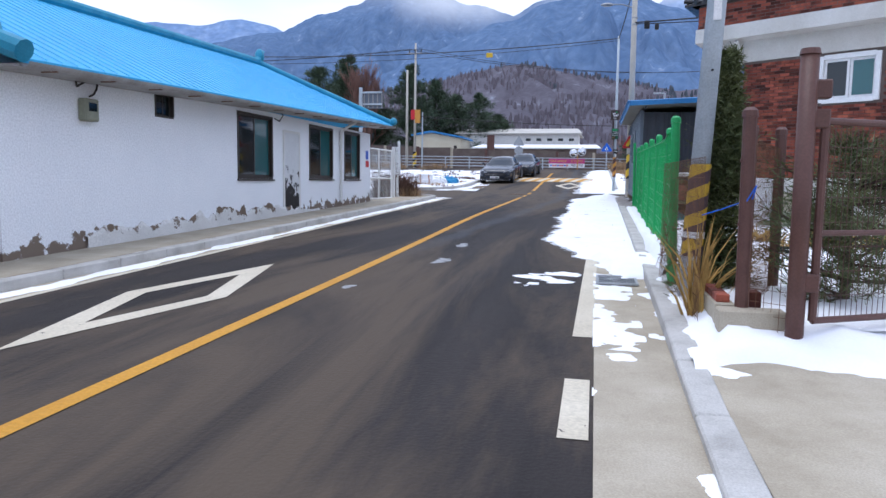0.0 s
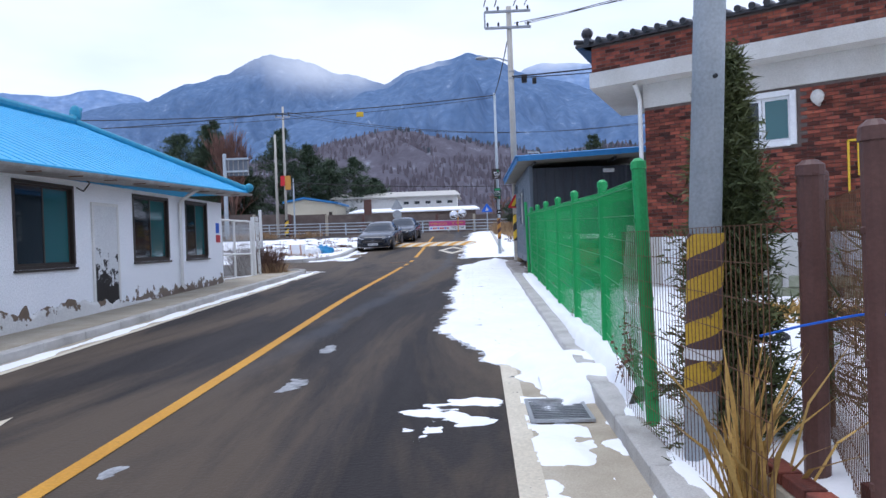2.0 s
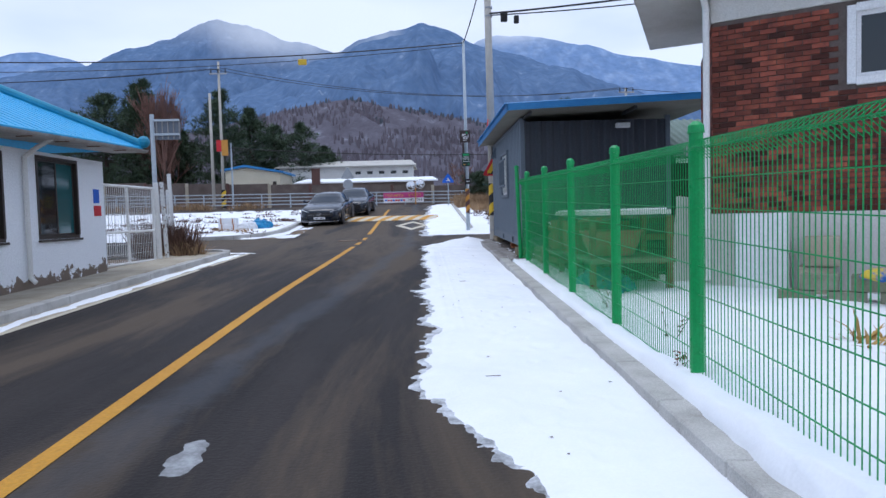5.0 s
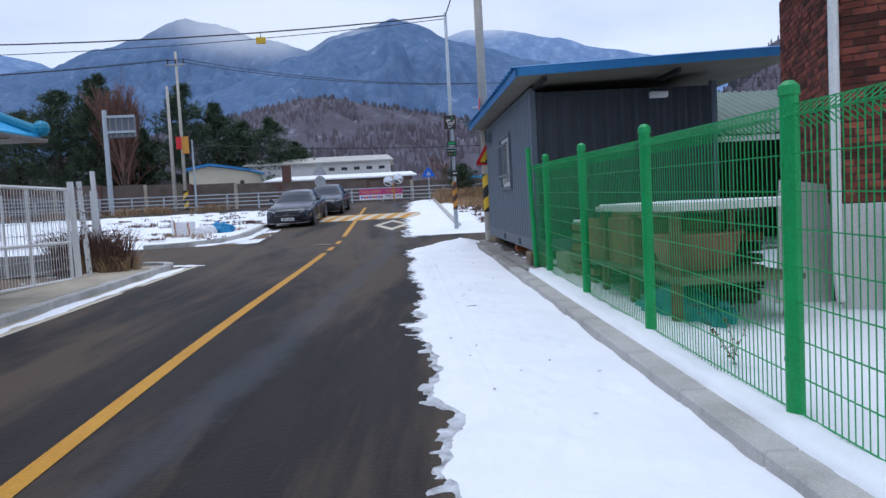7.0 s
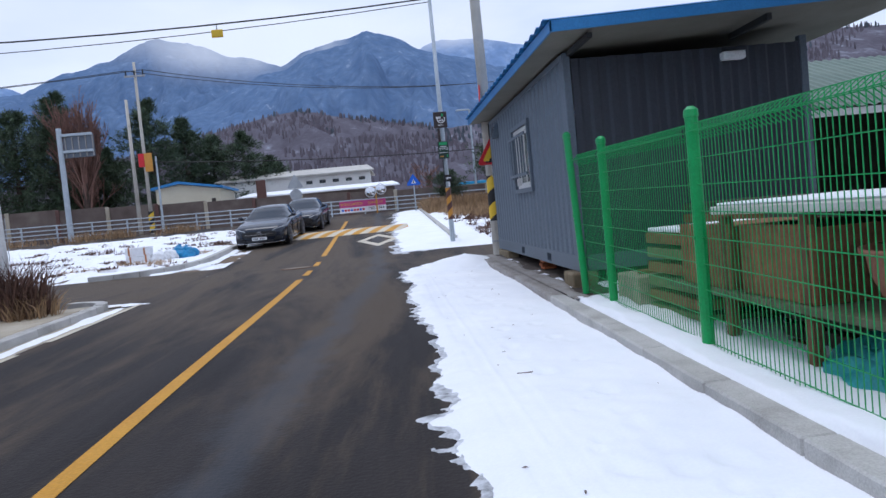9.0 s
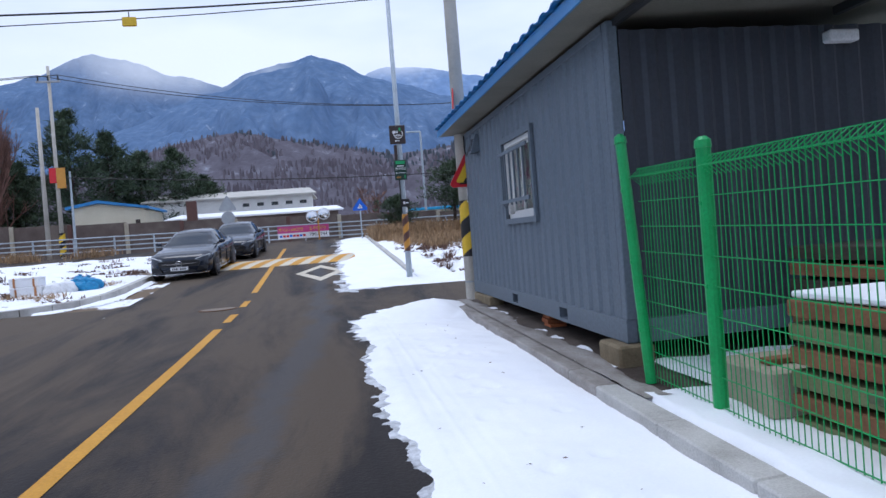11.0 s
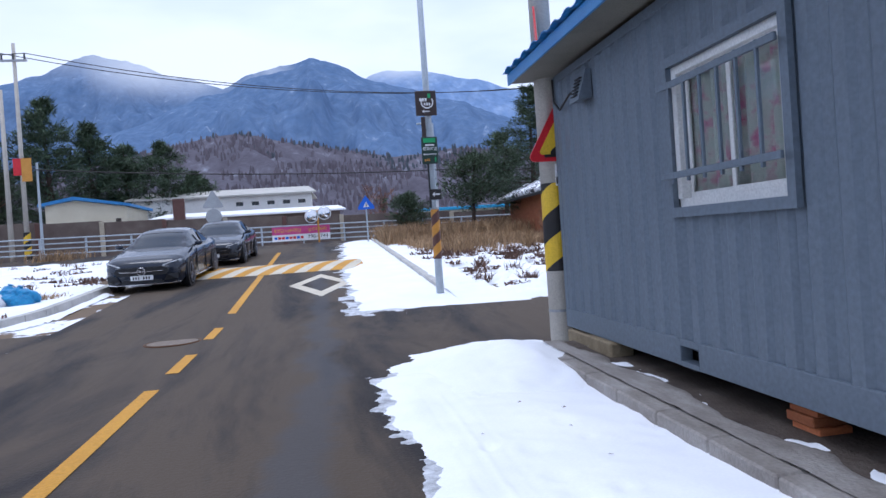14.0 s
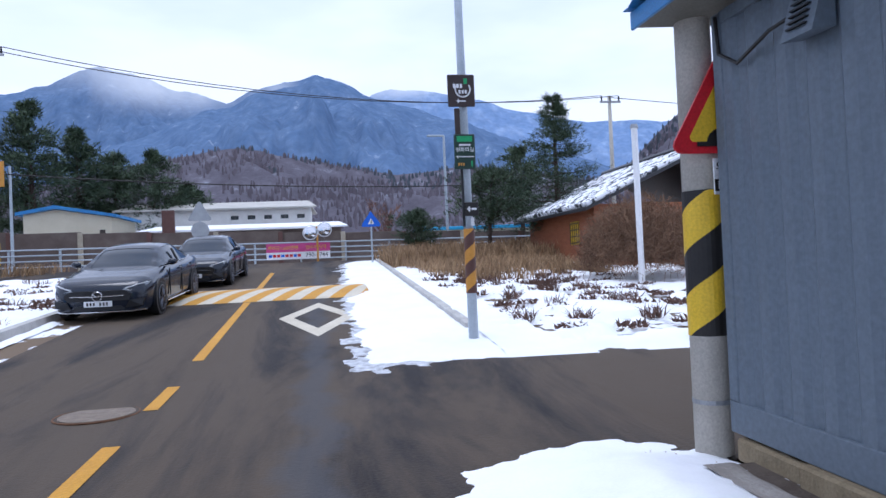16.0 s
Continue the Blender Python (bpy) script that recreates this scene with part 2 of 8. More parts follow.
DARK_STEEL = surf("dark_steel", [(0.015, 0.016, 0.018), (0.03, 0.032, 0.035)], scale=4, rough=0.6, bump=0.1)
GREEN_FENCE = surf("green_coated_steel", [(0.012, 0.27, 0.065), (0.022, 0.36, 0.095)], scale=3, rough=0.38, bump=0.05)
BROWN_STEEL = surf("brown_painted_steel", [(0.085, 0.038, 0.03), (0.125, 0.058, 0.045)], scale=5, rough=0.5, bump=0.12)
POLE_GREY = surf("pale_grey_galvanised_pole", [(0.36, 0.41, 0.45), (0.48, 0.53, 0.57)], scale=3, rough=0.5, bump=0.08, metal=0.1)
POLE_CONCRETE = surf("concrete_pole", [(0.4, 0.37, 0.32), (0.52, 0.49, 0.43)], scale=2.5, rough=0.85, bump=0.2)
BRICK = surf("red_brick", [(0.03, 0.016, 0.014), (0.15, 0.04, 0.026), (0.2, 0.053, 0.031), (0.3, 0.095, 0.05)], scale=5, rough=0.85, bump=0.3, fine=70, object_vary=0.75)
BRICK_REST = surf("red_brick_wall", [(0.03, 0.016, 0.014), (0.15, 0.04, 0.026), (0.2, 0.053, 0.031), (0.3, 0.095, 0.05)], scale=5, rough=0.85, bump=0.3, fine=70, island=0.75)
MORTAR = surf("dark_mortar", [(0.1, 0.075, 0.065), (0.16, 0.13, 0.115)], scale=6, rough=0.95, bump=0.3)
BLACK_TILE = surf("black_glazed_roof_tile", [(0.02, 0.02, 0.022), (0.045, 0.045, 0.05)], scale=6, rough=0.35, bump=0.1)
PLASTER_OLD = surf("stained_white_plaster", [(0.48, 0.45, 0.4), (0.7, 0.69, 0.66)], scale=1.3, rough=0.85, bump=0.25, spread=0.7, stretch=(1, 1, 0.6))
BLACK_PAINT = surf("black_paint", [(0.012, 0.011, 0.011), (0.025, 0.022, 0.02)], scale=5, rough=0.5, bump=0.05)
SIGN_YELLOW = surf("sign_yellow", [(0.66, 0.42, 0.02), (0.76, 0.5, 0.03)], scale=4, rough=0.45, bump=0.03)
SIGN_ORANGE = surf("sign_orange", [(0.5, 0.22, 0.03), (0.62, 0.3, 0.05)], scale=4, rough=0.5, bump=0.05)
SIGN_RED = surf("sign_red", [(0.5, 0.012, 0.02), (0.62, 0.02, 0.03)], scale=4, rough=0.4, bump=0.03)
SIGN_BROWN = surf("sign_dark_brown", [(0.03, 0.018, 0.016), (0.045, 0.028, 0.024)], scale=4, rough=0.45, bump=0.03)
SIGN_GREENBLACK = surf("sign_dark_green", [(0.008, 0.03, 0.02), (0.015, 0.045, 0.03)], scale=4, rough=0.45, bump=0.03)
SIGN_GREEN = surf("sign_green", [(0.02, 0.3, 0.1), (0.03, 0.38, 0.13)], scale=4, rough=0.45, bump=0.03)
SIGN_BLUE = surf("sign_blue", [(0.01, 0.1, 0.55), (0.02, 0.14, 0.65)], scale=4, rough=0.45, bump=0.03)
SIGN_WHITE = surf("sign_white", [(0.72, 0.72, 0.72), (0.8, 0.8, 0.8)], scale=4, rough=0.5, bump=0.02)
GREY_METAL = surf("grey_metal", [(0.28, 0.29, 0.3), (0.4, 0.41, 0.42)], scale=4, rough=0.45, bump=0.06, metal=0.5)
BARK = surf("pine_bark", [(0.035, 0.025, 0.02), (0.09, 0.06, 0.045)], scale=6, rough=0.95, bump=0.6)
NEEDLES = surf("pine_needles", [(0.026, 0.048, 0.028), (0.078, 0.112, 0.056)], scale=1.0, rough=0.7, bump=0, island=0.4)
THUJA = surf("thuja_leaves", [(0.04, 0.065, 0.022), (0.13, 0.14, 0.05)], scale=3, rough=0.7, bump=0, island=0.4)
TWIG = surf("bare_twigs", [(0.14, 0.075, 0.055), (0.24, 0.13, 0.1)], scale=2, rough=0.9, bump=0, island=0.3)
DRY_GRASS = surf("dry_grass", [(0.2, 0.12, 0.065), (0.44, 0.3, 0.165)], scale=2, rough=0.9, bump=0, island=0.35)
STRAW = surf("yellowed_grass", [(0.34, 0.2, 0.05), (0.5, 0.33, 0.1)], scale=6, rough=0.8, bump=0, island=0.3)
DARK_STALK = surf("dead_brown_stalks", [(0.08, 0.045, 0.035), (0.16, 0.09, 0.065)], scale=5, rough=0.9, bump=0, island=0.3)
# Hill tone leans purplish grey, with haze worked into the colour.
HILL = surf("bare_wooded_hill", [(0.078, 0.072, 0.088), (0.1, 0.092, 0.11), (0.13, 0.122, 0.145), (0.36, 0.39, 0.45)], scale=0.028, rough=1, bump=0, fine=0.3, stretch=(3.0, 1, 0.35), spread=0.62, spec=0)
# Aerial haze is put into these mountain blues, paler for the farther range.
MOUNT = surf("haze_tinted_mountain", [(0.085, 0.14, 0.245), (0.098, 0.156, 0.265), (0.114, 0.174, 0.285), (0.14, 0.205, 0.32), (0.36, 0.43, 0.56)], scale=0.02, rough=1, bump=0, fine=0.05, stretch=(1.5, 1, 0.75), spread=0.6, spec=0, grain=0.1)
MOUNT_FAR = surf("haze_tinted_far_mountain", [(0.15, 0.235, 0.4), (0.19, 0.28, 0.45), (0.33, 0.42, 0.58)], scale=0.009, rough=1, bump=0, fine=0.03, stretch=(1.4, 1, 0.5), spread=0.6, spec=0)


# ---- building helpers ----
def root_at(ob):
    p = Vector((0, 0, 0))
    while ob:
        p = p + ob.location
        ob = ob.parent
    return p


def part(name, bm, material, parent=None, label="", smooth=False):
    """Links a bmesh given in the world's metres as one mesh object under its thing."""
    me = bpy.data.meshes.new(name)
    if parent:
        bmesh.ops.translate(bm, verts=bm.verts, vec=-root_at(parent))
    bm.to_mesh(me)
    bm.free()
    for m in material if isinstance(material, (list, tuple)) else [material]:
        me.materials.append(m)
    if smooth:
        me.polygons.foreach_set("use_smooth", [True] * len(me.polygons))
    ob = new(name, me)
    ob.parent = parent
    if label:
        ob["label"] = label
    return ob


def raw(name, verts, faces, material, parent=None, label="", smooth=False):
    """The same from lists of vertices and faces, for large meshes."""
    me = bpy.data.meshes.new(name)
    o = root_at(parent) if parent else Vector((0, 0, 0))
    v = np.asarray(verts, dtype=float).reshape(-1, 3) - np.array(o)
    me.from_pydata(v.tolist(), [], [tuple(f) for f in faces])
    me.materials.append(material)
    if smooth:
        me.polygons.foreach_set("use_smooth", [True] * len(me.polygons))
    ob = new(name, me)
    ob.parent = parent
    if label:
        ob["label"] = label
    return ob


def thing(name, at, label, category, group="", kind=""):
    ob = new(name)
    ob.empty_display_size = 0.2
    ob.location = at
    return tagged(ob, label, category, group, kind)


def box(bm, x0, x1, y0, y1, z0, z1, bevel=0.0, turn=None):
    m = Matrix.Translation(((x0 + x1) / 2, (y0 + y1) / 2, (z0 + z1) / 2))
    if turn:
        m = m @ turn
    r = bmesh.ops.create_cube(bm, size=1, matrix=m @ Matrix.Diagonal((x1 - x0, y1 - y0, z1 - z0, 1)))
    if bevel:
        es = list({e for v in r["verts"] for e in v.link_edges})
        bmesh.ops.bevel(bm, geom=es, offset=bevel, segments=1, affect="EDGES", profile=0.5)
    return bm


def slab(x0, x1, y0, y1, z0, z1, bevel=0.0, turn=None):
    return box(bmesh.new(), x0, x1, y0, y1, z0, z1, bevel, turn)


def rod(bm, a, b, r0, r1=None, seg=10, caps=True):
    a, b = Vector(a), Vector(b)
    r1 = r0 if r1 is None else r1
    q = (b - a).to_track_quat("Z", "Y").to_matrix().to_4x4()
    bmesh.ops.create_cone(bm, cap_ends=caps, segments=seg, radius1=r0, radius2=r1, depth=(b - a).length, matrix=Matrix.Translation((a + b) / 2) @ q)
    return bm


def stick(a, b, r0, r1=None, seg=10):
    return rod(bmesh.new(), a, b, r0, r1, seg)


def tube(bm, pts, r, seg=6):
    for a, b in zip(pts[:-1], pts[1:]):
        rod(bm, a, b, r, r, seg)
    return bm


def prism(bm, outline, depth_vec):
    """A flat outline (list of 3D points) given thickness along depth_vec."""
    d = Vector(depth_vec)
    a = [bm.verts.new(p) for p in outline]
    b = [bm.verts.new(Vector(p) + d) for p in outline]
    n = len(a)
    bm.faces.new(a)
    bm.faces.new(b[::-1])
    for i in range(n):
        bm.faces.new((a[i], b[i], b[(i + 1) % n], a[(i + 1) % n]))
    bmesh.ops.recalc_face_normals(bm, faces=bm.faces)
    return bm


def gz(y):
    """The height of the road at y: a slight rise, then a ramp up to the main road."""
    if y < 31.5:
        return 0.10 + 0.0262 * y
    if y < 34.5:
        u = (y - 31.5) / 3
        return 0.10 + 0.0262 * y + 0.0219 * 3 * u * u
    if y < 55:
        return 1.0696 + 0.070 * (y - 34.5)
    return 2.5046


def fbm(x, y, s, octaves=3, seed=0.0):
    v, a = 0.0, 1.0
    for _ in range(octaves):
        v += a * noise.noise(Vector((x * s + seed, y * s - seed, seed * 1.7)))
        s *= 2.1
        a *= 0.5
    return v


def strip(name, x0, x1, y0, y1, lift, material, dy=1.0, dx=None, wave=None, kind="structure", category="", label="", thick=0.0):
    """A sheet that lies on the sloping ground between x0..x1 and y0..y1."""
    ys = np.linspace(y0, y1, max(2, int(abs(y1 - y0) / dy) + 1))
    xs = np.linspace(x0, x1, 2 if not dx else max(2, int(abs(x1 - x0) / dx) + 1))
    v = [(x, y, gz(y) + lift + (wave(x, y) if wave else 0)) for y in ys for x in xs]
    n = len(xs)
    f = [(j * n + i, j * n + i + 1, (j + 1) * n + i + 1, (j + 1) * n + i) for j in range(len(ys) - 1) for i in range(n - 1)]
    ob = raw(name, v, f, material)
    if thick:
        md = ob.modifiers.new("thick", "SOLIDIFY")
        md.thickness = thick
        md.offset = -1
    return tagged(ob, label, category, "", kind)


def mound(name, x0, x1, y0, y1, res, height, material, label, smooth=True, lift=0.0):
    """Snow: a sheet whose height(x, y) above the ground may be negative, where it is left out."""
    xs = np.arange(x0, x1 + res, res)
    ys = np.arange(y0, y1 + res, res)
    n = len(xs)
    h = np.array([[height(x, y) for x in xs] for y in ys])
    v = [(x, y, gz(y) + lift + max(h[j, i], -0.03)) for j, y in enumerate(ys) for i, x in enumerate(xs)]
    f = []
    for j in range(len(ys) - 1):
        for i in range(n - 1):
            if max(h[j, i], h[j, i + 1], h[j + 1, i], h[j + 1, i + 1]) > -0.012:
                f.append((j * n + i, j * n + i + 1, (j + 1) * n + i + 1, (j + 1) * n + i))
    used = sorted({k for q in f for k in q})
    remap = {k: i for i, k in enumerate(used)}
    ob = raw(name, [v[k] for k in used], [tuple(remap[k] for k in q) for q in f], material, smooth=smooth)
    return tagged(ob, label, "snow", "", "stuff")


# ---- ground, road, kerbs ----
def build_ground():
    def axis(lo, hi, near, step):
        a = list(np.arange(-near, near + step, step))
        r = near
        while r < hi:
            r *= 1.5
            a = [-min(r, -lo)] + a + [min(r, hi)]
        return sorted(set(round(float(k), 3) for k in a))
    xs = axis(-4500, 4500, 30, 1.0)
    ys = [y + 20 for y in axis(-4500, 4500, 60, 1.0)]
    v = [(x, y, gz(max(y, -60)) - 0.04) for y in ys for x in xs]
    n = len(xs)
    f = [(j * n + i, j * n + i + 1, (j + 1) * n + i + 1, (j + 1) * n + i) for j in range(len(ys) - 1) for i in range(n - 1)]
    tagged(raw("ground", v, f, GROUND), "snow-covered soil with brown earth showing through", "ground", "", "structure")


build_ground()
strip("road", -5.6, 0.15, -40, 52, 0.0, ASPHALT, label="dark worn asphalt road rising gently ahead", category="road")
strip("side_road", 0.15, 16, 28.75, 33.35, 0.0, ASPHALT, label="worn asphalt side lane", category="road")
strip("side_road", -22, -5.6, 26.6, 33.6, 0.0, ASPHALT, label="worn asphalt lane opening off the road", category="road")
strip("main_road", -90, 90, 49.5, 55.2, 0.003, ASPHALT, label="asphalt main road crossing ahead", category="road", dy=0.5)


strip("gutter", 0.15, 0.95, -20, 28.6, 0.002, CONCRETE, label="cast concrete gutter strip beside the road", category="gutter")
strip("driveway", 0.875, 12, -20, 5.9, 0.045, CONCRETE, label="pale concrete driveway slab", category="driveway")
strip("gutter", -5.95, -5.6, -20, 26.5, 0.002, CONCRETE, label="concrete gutter along the white building", category="gutter")
strip("pavement", -7.3, -6.12, -20, 26.2, 0.12, CONCRETE, label="narrow concrete path along the building wall", category="pavement")


def drift(y):
    """How far the right kerb line stands from its mean, as it runs slightly askew to the road."""
    return min(0.15, max(-0.08, 0.0105 * (y - 10.5)))


def straight(y):
    return 0.0


def dropped(y):
    """The right kerb dips to the driveway."""
    return 0.052 + 0.078 * min(1, max(0, (y - 4.6) / 1.6))


def kerb_run(x0, x1, y0, y1, h, step=1.0, label="grey precast concrete kerbstones", shift=straight, rise=None, stone=KERB):
    base = tagged(new("kerb"), label, "kerb", "", "structure")
    y = y0
    while y < y1 - 0.01:
        e = min(y + step, y1)
        bm = bmesh.new()
        r = bmesh.ops.create_cube(bm, size=1)
        for vv in r["verts"]:
            s = vv.co
            yy = (y + 0.004) if s.y < 0 else (e - 0.004)
            vv.co = Vector(((x0 if s.x < 0 else x1) + shift(yy), yy, gz(yy) + ((rise(yy) if rise else h) if s.z > 0 else -0.1) + random.uniform(-0.004, 0.004)))
        bmesh.ops.bevel(bm, geom=list(bm.edges), offset=0.012, segments=1, affect="EDGES")
        part("kerbstone", bm, stone, base)
        y = e


kerb_run(0.76, 0.95, -6, 22.0, 0.13, shift=drift, rise=dropped)
kerb_run(0.76, 0.95, 22.0, 27.9, 0.13, step=0.6, label="stained wet concrete kerbstones beside the container", shift=drift, stone=STAINED)
kerb_run(-6.12, -5.95, -6, 26.3, 0.12)
kerb_run(1.1, 1.26, 35.3, 53, 0.14)


def kerb_arc(pts, label):
    base = tagged(new("kerb"), label, "kerb", "", "structure")
    for a, b in zip(pts[:-1], pts[1:]):
        bm = bmesh.new()
        dx, dy = b[0] - a[0], b[1] - a[1]
        k = math.hypot(dx, dy)
        nx, ny = -dy / k * 0.09, dx / k * 0.09
        lo = [(a[0] + nx, a[1] + ny), (b[0] + nx, b[1] + ny), (b[0] - nx, b[1] - ny), (a[0] - nx, a[1] - ny)]
        vb = [bm.verts.new((p[0], p[1], gz(p[1]) - 0.1)) for p in lo]
        vt = [bm.verts.new((p[0], p[1], gz(p[1]) + 0.13)) for p in lo]
        bm.faces.new(vt)
        for i in range(4):
            bm.faces.new((vb[i], vb[(i + 1) % 4], vt[(i + 1) % 4], vt[i]))
        bmesh.ops.recalc_face_normals(bm, faces=bm.faces)
        part("kerbstone", bm, KERB, base)


kerb_arc([(-6.03 - 0.9 * (1 - math.cos(a)), 26.3 + 0.8 * math.sin(a)) for a in np.linspace(0, 1.5, 5)], "curved concrete kerb at the lane mouth")
kerb_arc([(-9.2 + 2.6 * math.sin(a), 36.2 - 2.6 * math.cos(a)) for a in np.linspace(0, 1.5, 7)] + [(-6.55, 37.5), (-6.5, 40), (-6.45, 42.5), (-6.4, 45), (-6.35, 48)], "curved concrete kerb round the snowy lot")


# road markings
def mark(x0, x1, y0, y1, material, name="road_marking", label="", lift=0.006, bend=straight):
    ob = strip(name, x0, x1, y0, y1, lift, material, dy=1.0, label=label, category="road marking")
    for v in ob.data.vertices:
        v.co.x += bend(v.co.y)
    return ob


def centre_bend(y):
    """The centre line bows slightly to the far side of the road."""
    return -0.13 * math.exp(-((y - 18) / 6.5) ** 2)


def edge_bend(y):
    return 0.011 * (y - 5)


mark(-2.9, -2.76, -30, 28.45, YELLOW_LINE, label="solid yellow centre line on asphalt", bend=centre_bend)
mark(-2.89, -2.75, 29.25, 30.4, YELLOW_LINE, label="yellow dash of the centre line")
mark(-2.89, -2.75, 31.65, 32.75, YELLOW_LINE, label="yellow dash of the centre line")
mark(-2.9, -2.75, 34.3, 40.8, YELLOW_LINE, label="solid yellow centre line on asphalt")
mark(-2.9, -2.75, 44.0, 49.4, YELLOW_LINE, label="solid yellow centre line on asphalt")
mark(-0.035, 0.125, 3.6, 4.6, WHITE_LINE, label="white edge dash on asphalt")
mark(-0.03, 0.13, 5.73, 11.2, WHITE_LINE, label="white edge line on asphalt", bend=edge_bend)
mark(-0.04, 0.12, -3.5, 1.4, WHITE_LINE, label="white edge line on asphalt")
mark(-5.6, -5.5, -20, 22.6, WHITE_LINE, label="thin white edge line")
mark(-5.6, -5.5, 23.4, 26.95, WHITE_LINE, label="thin white edge line")
mark(-6.4, -5.6, 26.85, 26.97, WHITE_LINE, label="short white stop bar at the lane mouth")


def diamond(cx, cy, hw, hl, w, k):
    ro = [(cx, cy - hl), (cx + hw, cy), (cx, cy + hl), (cx - hw, cy)]
    ri = [(cx, cy - w), (cx + k, cy), (cx, cy + w), (cx - k, cy)]
    v, f = [], []
    for i in range(4):
        for s in np.linspace(0, 1, 6):
            for ring in (ro, ri):
                a, b = ring[i], ring[(i + 1) % 4]
                x, y = a[0] + (b[0] - a[0]) * s, a[1] + (b[1] - a[1]) * s
                v.append((x, y, gz(y) + 0.006))
        o = i * 12
        f += [(o + 2 * j, o + 2 * j + 2, o + 2 * j + 3, o + 2 * j + 1) for j in range(5)]
    tagged(raw("road_marking", v, f, WHITE_LINE), "white diamond outline painted on asphalt", "road marking", "", "structure")


diamond(-4.14, 6.5, 0.58, 2.27, 1.33, 0.36)
diamond(-1.22, 37.85, 0.74, 2.2, 1.36, 0.46)


def hump():
    y0, y1, x0, x1 = 40.85, 43.95, -4.6, 0.0
    base = tagged(new("speed_hump"), "low asphalt speed hump with worn yellow and white slanted stripes", "speed hump", "", "structure")
    n = 14
    for i in range(-2, n):
        a = x0 + (x1 - x0) * i / n
        w = (x1 - x0) / n
        v = []
        for s in np.linspace(0, 1, 7):
            y = y0 + (y1 - y0) * s
            z = gz(y) + 0.008 + 0.09 * math.sin(math.pi * s)
            for xx in (a + s * 0.9, a + w + s * 0.9):
                v.append((min(max(xx, x0), x1), y, z))
        f = [(2 * j, 2 * j + 1, 2 * j + 3, 2 * j + 2) for j in range(6)]
        raw("stripe", v, f, YELLOW_LINE if i % 2 else WHITE_LINE, base)


hump()


# ---- mountains and hills ----
def range_of(name, material, r_ridge, r_foot, az0, az1, peaks, base_el, label, rough=0.1, seed=0.0, nr=46, na=260, crag=0.25):
    """A mountain range about the place: peaks are (bearing, elevation, width) in degrees as seen from the road."""
    v, f = [], []
    for i in range(na):
        az = az0 + (az1 - az0) * i / (na - 1)
        el = base_el
        for c, e, wl_, wr_ in peaks:
            el = max(el, e - (math.hypot(az - c, 1.3) - 1.3) * (wl_ if az < c else wr_) * 1.12)
        el += crag * fbm(az * 0.28, 3.1, 1.0, 5, seed)
        for j in range(nr):
            s = j / (nr - 1)
            r = r_foot + (r_ridge - r_foot) * s
            a2 = radians(az)
            spur = 0.35 - 1.3 * abs(fbm(az * 0.13 + s * 0.5, s * 2.4, 1.0, 5, seed + 5)) + 0.4 * fbm(az * 0.5, s * 7.0, 1.0, 3, seed + 8)
            up = s ** 1.15 * (1 + rough * spur * (1 - s) * 4)
            top = math.tan(radians(max(el, 0.2))) * r_ridge
            v.append((r * math.sin(a2), 10 + r * math.cos(a2), 1.7 + top * max(up, -0.02)))
    for i in range(na - 1):
        for j in range(nr - 1):
            f.append((i * nr + j, (i + 1) * nr + j, (i + 1) * nr + j + 1, i * nr + j + 1))
    tagged(raw(name, v, f, material, smooth=True), label, "mountain", "", "structure")
    return v, na, nr


# Ranges get their haze from the material colour.
range_of("backdrop_far_mountain", MOUNT_FAR, 4200, 2900, -75, 60, [(-28.0, 12.0, 0.12, 0.3), (5.5, 14.4, 0.9, 0.22), (9, 13.9, 0.4, 0.22), (23.5, 10.9, 0.2, 0.12)], 6.0, "far mountain ridge tinted pale blue for haze, under cloud", seed=2.0, crag=0.35)
range_of("backdrop_mountain", MOUNT, 3500, 1700, -62, 20, [(-15.3, 15.2, 0.36, 0.27), (-18.0, 14.1, 0.33, 0.6), (-21.5, 12.5, 0.25, 0.5)], 4.0, "snow-streaked mountain peak tinted blue for haze", seed=9.0, crag=0.5, rough=0.2)
range_of("backdrop_mountain", MOUNT, 2500, 800, -24, 62, [(-0.2, 15.45, 0.42, 0.4), (2.0, 14.6, 0.5, 0.33), (-4.2, 14.0, 0.4, 0.6)], 5.0, "snow-streaked mountain tinted blue-grey for haze", seed=4.0, crag=0.5, rough=0.2)
HILL_MESH = range_of("backdrop_hill", HILL, 620, 240, -34, 60, [(-6.8, 9.45, 0.22, 0.17), (11, 7.7, 0.12, 0.15), (30, 11.0, 0.9, 0.1)], 3.0, "wooded hill tinted purplish grey for haze, snow between bare trees", seed=6.0, crag=0.22)


